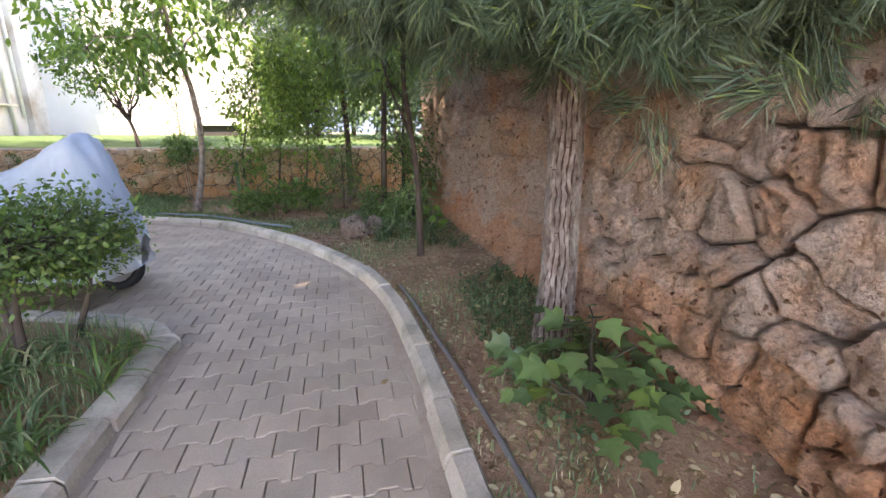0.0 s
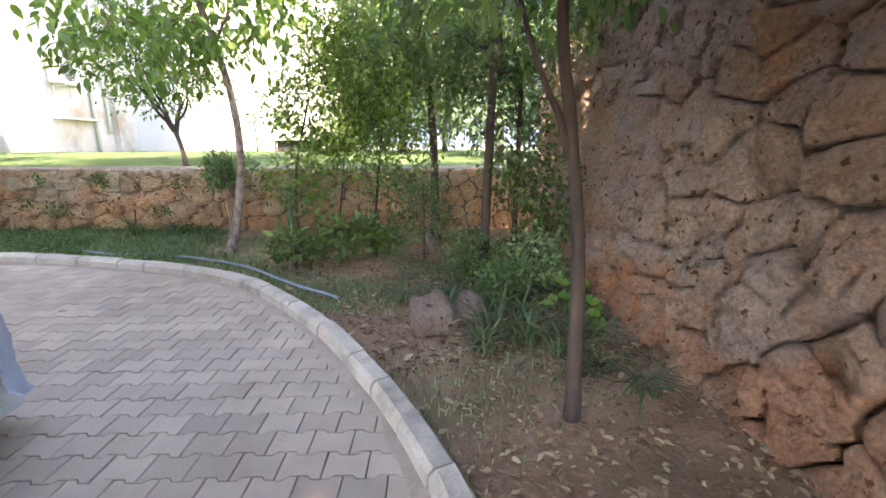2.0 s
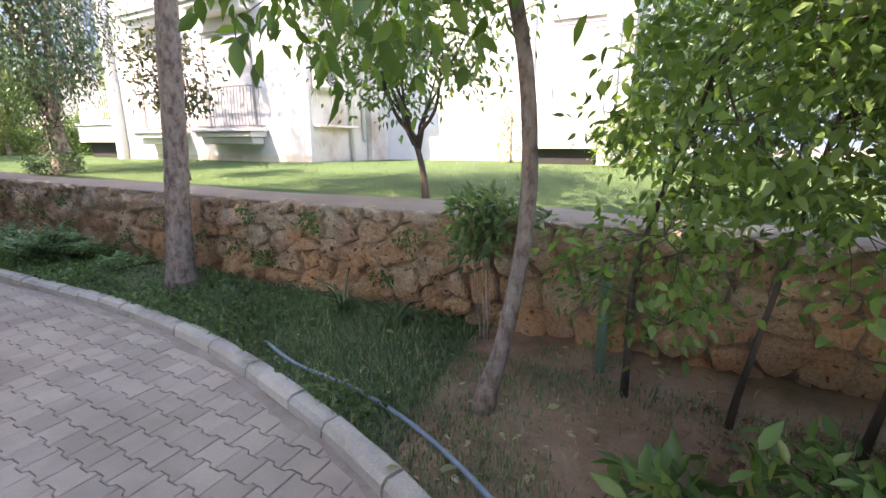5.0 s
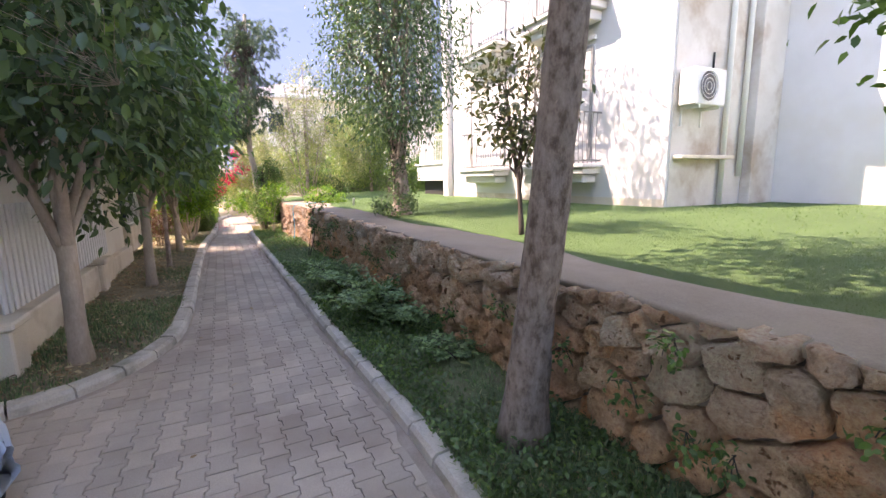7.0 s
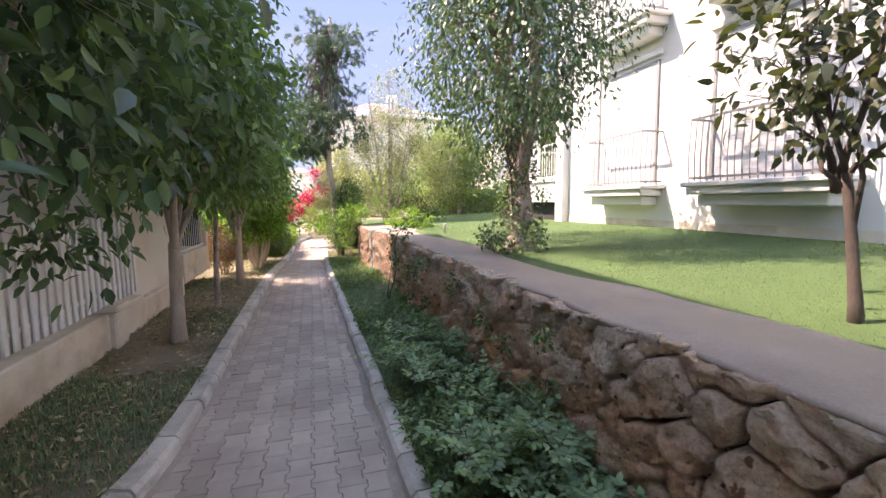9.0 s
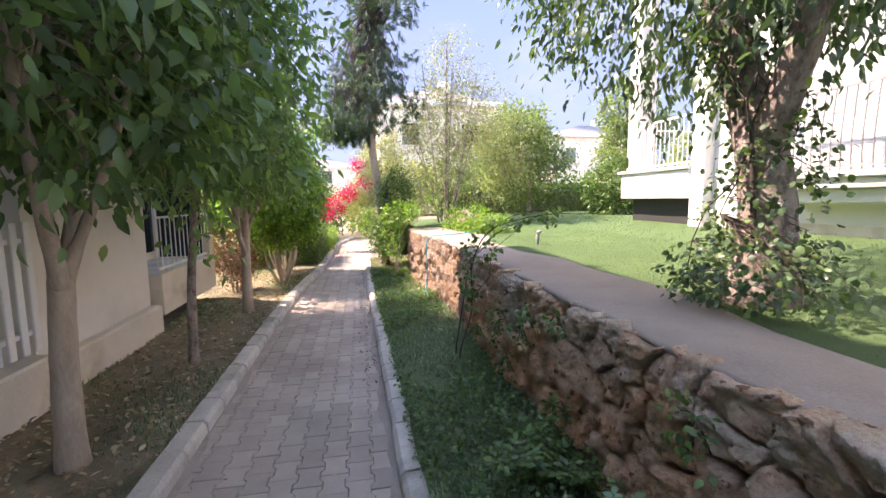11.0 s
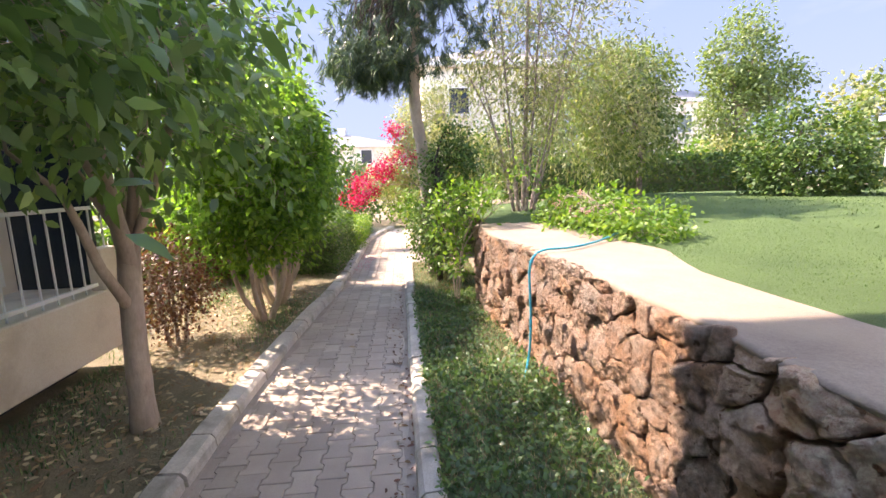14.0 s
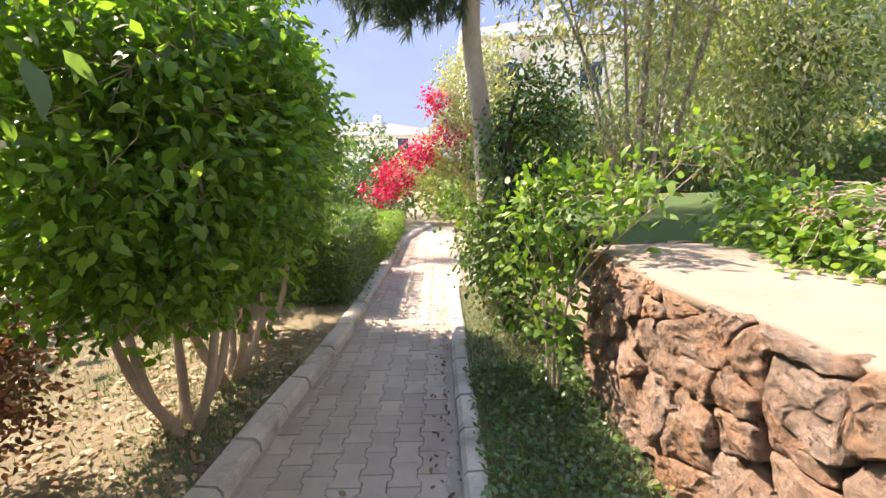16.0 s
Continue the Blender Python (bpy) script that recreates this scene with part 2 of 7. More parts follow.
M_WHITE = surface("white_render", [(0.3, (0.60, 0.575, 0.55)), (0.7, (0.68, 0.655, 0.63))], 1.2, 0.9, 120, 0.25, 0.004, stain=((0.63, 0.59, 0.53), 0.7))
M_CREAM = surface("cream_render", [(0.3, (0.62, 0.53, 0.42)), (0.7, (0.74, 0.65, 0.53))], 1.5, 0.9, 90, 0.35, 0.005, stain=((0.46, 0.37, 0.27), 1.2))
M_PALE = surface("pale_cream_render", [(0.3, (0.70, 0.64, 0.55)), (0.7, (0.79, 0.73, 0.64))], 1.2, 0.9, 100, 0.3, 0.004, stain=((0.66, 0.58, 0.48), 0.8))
# Greyer than M_WHITE: the recess's shade is in the colour, besides real stains.
M_OLD_SHADED = surface("shade_toned_stained_render", [(0.3, (0.55, 0.50, 0.44)), (0.7, (0.68, 0.64, 0.58))], 1.5, 0.9, 90, 0.35, 0.005, stain=((0.42, 0.33, 0.25), 1.0))
M_RAIL = plain("white_painted_metal", (0.748, 0.734, 0.707), 0.45, 0.0, 0.04)
# White paint greyed: shade on balcony rails and window outlines put into colour.
M_RAIL_SHADE = plain("shade_greyed_white_paint", (0.225, 0.217, 0.210), 0.5, 0.0, 0.06)
M_SHUTTER = plain("shutter_plastic", (0.58, 0.57, 0.56), 0.5, 0.0, 0.03)
# Near black: paints the shade under raised slabs; also the pipe's colour.
M_DARK = plain("shade_and_pipe_black", (0.03, 0.027, 0.025), 0.9)
M_GLASS = plain("dark_window_glass", (0.03, 0.04, 0.05), 0.06, 0.0, 0.05)
M_ROOF = surface("roof_tile", [(0.3, (0.16, 0.15, 0.15)), (0.7, (0.26, 0.24, 0.23))], 3, 0.85, 30, 0.4, 0.02)
M_PIPE = plain("grey_plastic_pipe", (0.33, 0.33, 0.33), 0.5, 0.0, 0.1)
M_BLUE_HOSE = plain("teal_hose_rubber", (0.02, 0.33, 0.45), 0.35, 0.0, 0.1)
M_GREY_HOSE = plain("grey_hose_rubber", (0.13, 0.12, 0.12), 0.5, 0.0, 0.15)
M_BLUISH_HOSE = plain("blue_grey_hose_rubber", (0.20, 0.26, 0.32), 0.45, 0.0, 0.12)
M_TARP = surface("pale_blue_cover_fabric", [(0.3, (0.331, 0.399, 0.494)), (0.7, (0.442, 0.513, 0.608))], 2.5, 0.55, 240, 0.3, 0.003)
M_TYRE = plain("tyre_rubber", (0.02, 0.02, 0.022), 0.8)
M_ALLOY = plain("wheel_metal", (0.30, 0.30, 0.31), 0.35, 0.8)
M_BARK = surface("grey_bark", [(0.36, (0.15, 0.105, 0.085)), (0.5, (0.32, 0.25, 0.215)), (0.72, (0.46, 0.37, 0.325))], 17, 0.92, 46, 1.0, 0.03, stretch=(1, 1, 0.55))
M_BARK_PALE = surface("pale_smooth_bark", [(0.3, (0.30, 0.23, 0.18)), (0.7, (0.45, 0.36, 0.29))], 7, 0.88, 50, 0.6, 0.008, stretch=(1, 1, 0.35))
M_BARK_DARK = surface("dark_thin_bark", [(0.3, (0.041, 0.030, 0.025)), (0.7, (0.083, 0.060, 0.048))], 10, 0.9, 70, 0.7, 0.008, stretch=(1, 1, 0.3))
M_PINEBARK = surface("pine_bark_plate", [(0.33, (0.10, 0.066, 0.053)), (0.5, (0.25, 0.2, 0.175)), (0.68, (0.42, 0.37, 0.34))], 26, 0.95, 55, 1.0, 0.03, stretch=(1, 1, 0.35), piece=0.3)
M_PINECORE = surface("pine_bark_fissure", [(0.3, (0.03, 0.02, 0.017)), (0.7, (0.09, 0.045, 0.035))], 20, 0.95, 60, 0.6, 0.01)
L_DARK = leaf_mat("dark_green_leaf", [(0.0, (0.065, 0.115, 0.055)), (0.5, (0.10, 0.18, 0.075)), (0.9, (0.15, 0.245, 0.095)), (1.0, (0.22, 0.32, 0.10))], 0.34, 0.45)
L_MID = leaf_mat("mid_green_leaf", [(0.0, (0.055, 0.11, 0.03)), (0.5, (0.085, 0.16, 0.045)), (0.92, (0.13, 0.23, 0.06)), (1.0, (0.27, 0.28, 0.08))], 0.42)
L_BRIGHT = leaf_mat("bright_green_leaf", [(0.0, (0.09, 0.19, 0.03)), (0.5, (0.14, 0.27, 0.045)), (1.0, (0.25, 0.36, 0.07))], 0.45, 0.45)
L_ROUND = leaf_mat("glossy_shrub_leaf", [(0.0, (0.08, 0.16, 0.035)), (0.5, (0.135, 0.26, 0.05)), (0.9, (0.2, 0.36, 0.07)), (1.0, (0.3, 0.4, 0.1))], 0.34, 0.66)
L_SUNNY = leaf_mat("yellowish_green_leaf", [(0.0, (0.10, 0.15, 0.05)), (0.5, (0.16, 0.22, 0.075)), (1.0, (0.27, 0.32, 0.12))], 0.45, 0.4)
L_OLIVE = leaf_mat("grey_green_leaf", [(0.0, (0.2, 0.225, 0.115)), (0.5, (0.30, 0.32, 0.17)), (1.0, (0.43, 0.39, 0.23))], 0.5, 0.42)
L_PINE = leaf_mat("pine_needle", [(0.0, (0.035, 0.07, 0.04)), (0.6, (0.06, 0.10, 0.06)), (0.93, (0.10, 0.15, 0.08)), (1.0, (0.22, 0.30, 0.07))], 0.5, 0.2)
L_PURPLE = leaf_mat("bronze_leaf", [(0.0, (0.028, 0.042, 0.024)), (0.5, (0.050, 0.066, 0.034)), (1.0, (0.093, 0.087, 0.045))], 0.4, 0.3)
L_RUST = leaf_mat("rusty_leaf", [(0.0, (0.09, 0.04, 0.025)), (0.6, (0.17, 0.065, 0.04)), (1.0, (0.22, 0.13, 0.06))], 0.5, 0.3)
L_RED = leaf_mat("magenta_bract", [(0.0, (0.42, 0.006, 0.075)), (0.6, (0.6, 0.012, 0.12)), (1.0, (0.72, 0.05, 0.17))], 0.6, 0.35)
L_BROWN = leaf_mat("dry_leaf", [(0.0, (0.2, 0.12, 0.07)), (0.6, (0.36, 0.25, 0.15)), (1.0, (0.55, 0.45, 0.30))], 0.8, 0.15)
L_PINKFLOWER = leaf_mat("pink_flower", [(0.0, (0.55, 0.2, 0.3)), (1.0, (0.7, 0.4, 0.45))], 0.6, 0.3)
L_GRASS = leaf_mat("shaded_grass_blade", [(0.0, (0.085, 0.15, 0.075)), (0.55, (0.145, 0.23, 0.115)), (0.82, (0.22, 0.30, 0.155)), (1.0, (0.46, 0.42, 0.27))], 0.5, 0.3)
L_WILLOW = leaf_mat("blue_green_drooping_leaf", [(0.0, (0.045, 0.085, 0.05)), (0.6, (0.07, 0.125, 0.07)), (1.0, (0.12, 0.19, 0.09))], 0.45, 0.3)
L_AIRY = leaf_mat("fresh_airy_leaf", [(0.0, (0.08, 0.15, 0.045)), (0.5, (0.13, 0.23, 0.07)), (1.0, (0.22, 0.33, 0.10))], 0.42, 0.5)
L_ROSE = leaf_mat("pale_blue_green_leaflet", [(0.0, (0.115, 0.195, 0.10)), (0.5, (0.185, 0.295, 0.15)), (1.0, (0.30, 0.42, 0.21))], 0.42, 0.45)
# L_DARK copies: this one darkened as in shade, the next brightened as if lit.
L_SHADE = leaf_mat("shade_toned_green_leaf", [(0.0, (0.045, 0.08, 0.045)), (0.5, (0.07, 0.125, 0.06)), (0.9, (0.11, 0.18, 0.075)), (1.0, (0.18, 0.27, 0.09))], 0.36, 0.35)
L_GLOSS_LIT = leaf_mat("lit_glossy_green_leaf", [(0.0, (0.085, 0.15, 0.07)), (0.5, (0.135, 0.235, 0.095)), (0.9, (0.2, 0.32, 0.125)), (1.0, (0.28, 0.4, 0.13))], 0.3, 0.5)
L_STRAP = leaf_mat("dark_strap_leaf", [(0.0, (0.05, 0.09, 0.045)), (0.6, (0.085, 0.145, 0.065)), (0.92, (0.14, 0.21, 0.09)), (1.0, (0.36, 0.32, 0.18))], 0.4, 0.3)
L_LAWN = leaf_mat("lawn_blade", [(0.0, (0.061, 0.122, 0.032)), (0.6, (0.088, 0.166, 0.043)), (1.0, (0.149, 0.219, 0.072))], 0.6, 0.22)

M_SKY = bpy.data.materials.new("distant_sky")
M_SKY.use_nodes = True
nt = M_SKY.node_tree
nt.nodes.remove(nt.nodes["Principled BSDF"])
glow = nt.nodes.new("ShaderNodeEmission")
cloud = ramp(nt, tex(nt, 0.012, 6, 0.6, stretch=(1, 1, 2.6)), [(0.5, (0.052, 0.088, 0.182)), (0.78, (0.088, 0.118, 0.186))])
geo, sep = nt.nodes.new("ShaderNodeNewGeometry"), nt.nodes.new("ShaderNodeSeparateXYZ")
nt.links.new(geo.outputs["Position"], sep.inputs[0])
low = nt.nodes.new("ShaderNodeMapRange")
low.inputs["From Min"].default_value, low.inputs["From Max"].default_value = 0.0, 120.0
nt.links.new(sep.outputs["Z"], low.inputs["Value"])
nt.links.new(mix(nt, low.outputs[0], (0.084, 0.118, 0.186), cloud), glow.inputs["Color"])
nt.links.new(glow.outputs[0], nt.nodes["Material Output"].inputs["Surface"])

# ---- plan ----
KERB_R = [(0.43, -3.0), (0.42, 1.4), (0.42, 2.4), (0.38, 3.2), (0.28, 3.85), (0.10, 4.47), (-0.31, 5.28), (-0.94, 6.22), (-1.95, 7.23), (-3.2, 7.80), (-5.0, 8.22), (-6.7, 8.33), (-9.0, 8.26), (-13.0, 8.19), (-19.0, 8.1), (-22.7, 8.12)]
KERB_NEAR = [(-1.25, -3.0), (-1.25, 2.6), (-1.24, 3.0), (-1.32, 3.22), (-1.55, 3.42), (-2.0, 3.62), (-3.0, 3.8), (-6.0, 3.9)]
KERB_L = [(-8.3, 4.4), (-8.5, 5.4), (-8.78, 6.02), (-9.48, 6.47), (-10.5, 6.64), (-13.0, 6.65), (-17.0, 6.66), (-19.2, 6.76), (-21.3, 6.92), (-24.0, 6.95), (-27.0, 7.0), (-30.0, 7.6)]
kr, kn, kl = smooth_line(KERB_R, 0.2), smooth_line(KERB_NEAR, 0.2), smooth_line(KERB_L, 0.2)
LOW_WALL = [(2.2, 9.3), (-2.0, 9.27), (-6.0, 9.22), (-12.0, 9.2), (-15.4, 9.2), (-17.4, 9.1), (-18.8, 8.95), (-19.8, 8.95)]
WALL_TOP = 1.1


def bed_z(x, y):
    """The soil of the planted strip beside the path: it climbs a little to the walls."""
    x, y = np.asarray(x, float), np.asarray(y, float)
    up = np.clip((y - 8.3) / 0.9, 0, 1) * 0.13 * np.clip((x + 15) / 6, 0.15, 1)
    up = np.maximum(up, np.clip((x - 0.6) / 0.9, 0, 1) * 0.07)
    return 0.065 + up + 0.012 * np.sin(x * 3.1 + y * 1.7) * np.sin(y * 2.3 - x)


def lawn_z(x, y):
    x, y = np.asarray(x, float), np.asarray(y, float)
    return 1.10 - 0.05 * (y < 9.9) + np.clip((y - 10.0) / 3.7, 0, 1) * 0.17 + 0.012 * np.sin(x * 1.3) * np.sin(y * 1.1)


BED_R = [(p.x + 0.03, p.y + 0.03) for p in kr] + [(-22.7, 9.3), (-19.9, 9.3), (2.0, 9.4), (2.0, -3.0)]
BED_NEAR = [(p.x - 0.03, p.y - 0.03) for p in kn] + [(-6, -3.0)]
BED_L = [(p.x - 0.02, p.y - 0.03) for p in kl] + [(-30, 2.0), (-8.3, 2.0)]
LAWN = [(2.0, 9.75), (-4, 9.75), (-10, 9.75), (-15, 9.75), (-17.2, 9.7), (-19.5, 9.4), (-24.2, 9.0), (-24, 24), (4, 24), (4, 10)]


def sheet(poly, zf, step, x0, x1, y0, y1):
    nx, ny = int((x1 - x0) / step) + 1, int((y1 - y0) / step) + 1
    X, Y = np.meshgrid(np.linspace(x0, x1, nx), np.linspace(y0, y1, ny), indexing="ij")
    cx, cy = (X[:-1, :-1] + X[1:, 1:]) / 2, (Y[:-1, :-1] + Y[1:, 1:]) / 2
    keep = inside(poly, cx, cy)
    idx = np.arange(nx * ny).reshape(nx, ny)
    g = Geo()
    faces = [(idx[i, j], idx[i + 1, j], idx[i + 1, j + 1], idx[i, j + 1]) for i, j in zip(*np.where(keep))]
    used = sorted({k for f in faces for k in f})
    back = {k: n for n, k in enumerate(used)}
    P = np.stack([X.ravel(), Y.ravel(), zf(X, Y).ravel()], 1)[used]
    return g.add(P, [tuple(back[k] for k in f) for f in faces])


# ---- ground ----
g = Geo()
g.add([(-900, -900, -0.06), (900, -900, -0.06), (900, 900, -0.06), (-900, 900, -0.06)], [(0, 1, 2, 3)])
solo("ground", g, M_EARTH, "dry earth reaching out under the gardens", "ground", "structure")
STRIP = [(p.x + 0.03, p.y + 0.03) for p in kr if p.x < -2.9] + [(-22.7, 9.3), (-19.9, 9.3), (-2.9, 9.4)]
CORNER = [(p.x + 0.03, p.y + 0.03) for p in kr if p.x >= -3.0] + [(-2.95, 9.4), (2.0, 9.4), (2.0, -3.0)]
solo("bed_soil", sheet(CORNER, bed_z, 0.1, -3.1, 2.0, -3, 9.4), M_SOIL, "brown soil between the kerb and the tall stone wall", "soil", "structure", smooth=True)
solo("bed_turf", sheet(STRIP, lambda x, y: bed_z(x, y) + 0.003, 0.1, -22.8, -2.7, 7.2, 9.4), M_TURF, "dark turf strip between the kerb and the low stone wall", "turf", "structure", smooth=True)
solo("bed_soil", sheet(BED_NEAR, bed_z, 0.12, -6.2, -1.1, -3, 4.0), M_SOIL, "dark soil of the kerbed planting bed", "soil", "structure", smooth=True)
solo("bed_soil", sheet(BED_L, lambda x, y: bed_z(x, y * 0 + 5), 0.15, -30, -8.2, 2.0, 7.7), M_TURF_DRY, "leaf-strewn soil strip beside the path", "soil", "structure", smooth=True)
solo("lawn_ground", sheet(LAWN, lawn_z, 0.3, -24.2, 4, 9.3, 24), M_LAWN, "bright mown lawn on the raised terrace", "lawn", "structure", smooth=True)
g = Geo()
g.add([(-24, 8.9, 0.95), (-24, 24, 1.2), (-120, 60, 1.2), (-120, 8.9, 0.95)], [(0, 1, 2, 3)])
g.add([(-24, 24, 1.2), (4, 24, 1.2), (40, 90, 1.2), (-120, 90, 1.2), (-120, 60, 1.2)], [(0, 1, 2, 3, 4)])
g.add([(-24, 8.9, 0.95), (-120, 8.9, 0.95), (-120, 8.6, -0.06), (-24, 8.6, -0.06)], [(0, 1, 2, 3)])
solo("upper_ground", g, M_EARTH, "raised ground behind the gardens", "ground", "structure")


def kerb(line, width, side, name, label):
    """A row of cast kerb stones along the line; side: which way the bed lies."""
    root = solo(name, Geo().box(line[0].x, line[0].y, -0.05, line[0].x + 0.02, line[0].y + 0.02, 0.0), M_KERB, label, "kerb", "structure")
    rng = random.Random(len(line))
    i = 0
    while i < len(line) - 1:
        j = min(i + rng.choice((2, 2, 3)), len(line) - 1)
        if len(line) - 1 - j < 2:
            j = len(line) - 1
        g, rings = Geo(), []
        lift, shift = rng.uniform(-0.006, 0.006), rng.uniform(-0.006, 0.006)
        for k in range(i, j + 1):
            d = (line[min(k + 1, len(line) - 1)] - line[max(k - 1, 0)]).normalized()
            nrm = Vector((d.y, -d.x, 0)) * side
            p = line[k] + d * (0.009 if k == i else -0.009 if k == j else 0)
            for off, z in ((-width / 2 - 0.012, -0.05), (-width / 2, 0.07), (-width / 2 + 0.028, 0.10), (width / 2 - 0.02, 0.105), (width / 2, 0.085), (width / 2, -0.05)):
                q = p + nrm * (off + shift + rng.uniform(-0.003, 0.003))
                rings.append((q.x, q.y, z + (lift + rng.uniform(-0.003, 0.003) if z > 0 else 0)))
        n = j - i + 1
        f = [(6 * a + b, 6 * a + b + 1, 6 * a + b + 7, 6 * a + b + 6) for a in range(n - 1) for b in range(5)]
        f += [(0, 1, 2, 3, 4, 5), tuple(6 * (n - 1) + b for b in (5, 4, 3, 2, 1, 0))]
        g.add(rings, f)
        part("kerb_stone", g, M_KERB, root)
        i = j
    return root


kerb(kr, 0.135, 1, "kerb", "worn pale concrete kerb curving round the soil bed")
kerb(kn, 0.17, -1, "kerb", "rounded concrete kerb round the hedge bed")
kerb(kl, 0.17, -1, "kerb", "pale concrete kerb beside the tree strip")

# walkway on the wall, its outer edge over the stones
wl = smooth_line(LOW_WALL, 0.3)
g = Geo()
ring = []
for k, p in enumerate(wl):
    q = max(9.98, p.y + 0.72) if p.x > -17 else p.y + 0.95 + 0.05 * math.sin(p.x * 2)
    w = 0.018 * math.sin(p.x * 5.1) + 0.012 * math.sin(p.x * 13.7)
    ring += [(p.x, p.y + 0.10 + w, WALL_TOP - 0.06), (p.x, p.y + 0.07 + w, WALL_TOP - 0.012), (p.x, p.y + 0.10 + w, WALL_TOP + 0.004), (p.x, (p.y + q) / 2, WALL_TOP + 0.012), (p.x, q + 0.1 + 0.03 * math.sin(p.x * 4.3), WALL_TOP + 0.004)]
n = len(wl)
g.add(ring, [(5 * a + b, 5 * a + b + 1, 5 * a + b + 6, 5 * a + b + 5) for a in range(n - 1) for b in range(4)])
solo("walkway", g, M_WALKWAY, "worn concrete walkway along the top of the stone wall", "walkway", "structure", smooth=True)

def rim(line, side, name):
    """Blown sand along the foot of the kerb."""
    g, ring = Geo(), []
    for k, p in enumerate(line):
        d = (line[min(k + 1, len(line) - 1)] - line[max(k - 1, 0)]).normalized()
        nrm = Vector((-d.y, d.x, 0)) * side
        w = 0.05 + 0.03 * math.sin(k * 0.9) + 0.02 * math.sin(k * 2.3)
        for off, z in ((0.03, 0.012), (0.09 + w * 0.45, 0.006), (0.09 + w, -0.006)):
            q = p + nrm * off
            ring.append((q.x, q.y, z))
    g.add(ring, [(3 * a + b, 3 * a + b + 1, 3 * a + b + 4, 3 * a + b + 3) for a in range(len(line) - 1) for b in range(2)])
    solo(name, g, M_RIM, "brownish sand gathered along the kerb foot", "sand", "structure", smooth=True)


M_RIM = surface("kerb_sand", [(0.3, (0.27, 0.21, 0.17)), (0.7, (0.39, 0.32, 0.265))], 5, 0.95, 90, 0.6, 0.006)
rim(kr, 1, "sand_rim")
rim(kn, -1, "sand_rim")
rim(kl, -1, "sand_rim")

# ---- stone walls ----
def cells(w, h, size, rng, squash=1.25):
    """Irregular stone outlines that fill a w by h panel: clipped cells round jittered seeds."""
    seeds, row, y = [], 0, 0.0
    while y < h + size:
        s = size * rng.uniform(0.75, 1.25)
        x = rng.uniform(-size, 0)
        while x < w + size:
            step = size * squash * rng.choice((0.45, 0.6, 0.85, 1.0, 1.0, 1.4, 1.9))
            seeds.append((x + step / 2, y + s / 2 + rng.uniform(-0.28, 0.28) * s))
            x += step
        y += s * 0.95
    S = np.array(seeds)
    power = np.array([(size * rng.choice((0.0, 0.1, 0.25, 0.45, 0.62))) ** 2 for _ in seeds])
    out = []
    for i, (sx, sy) in enumerate(S):
        if not (-0.02 <= sx <= w + 0.02 and -0.02 <= sy <= h + size * 0.6):
            continue
        poly = [(0.0, 0.0), (w, 0.0), (w, h), (0.0, h)]
        d = np.hypot(S[:, 0] - sx, S[:, 1] - sy)
        for j in np.argsort(d)[1:22]:
            mx, my, nx, ny = (S[j, 0] + sx) / 2, (S[j, 1] + sy) / 2, S[j, 0] - sx, S[j, 1] - sy
            res = []
            for a, b in zip(poly, poly[1:] + poly[:1]):
                k = (power[j] - power[i]) / 2
                da, db = (a[0] - mx) * nx + (a[1] - my) * ny + k, (b[0] - mx) * nx + (b[1] - my) * ny + k
                if da <= 0:
                    res.append(a)
                if da * db < 0:
                    t = da / (da - db)
                    res.append((a[0] + (b[0] - a[0]) * t, a[1] + (b[1] - a[1]) * t))
            poly = res
            if len(poly) < 3:
                break
        if len(poly) >= 3:
            out.append(poly)
    return out


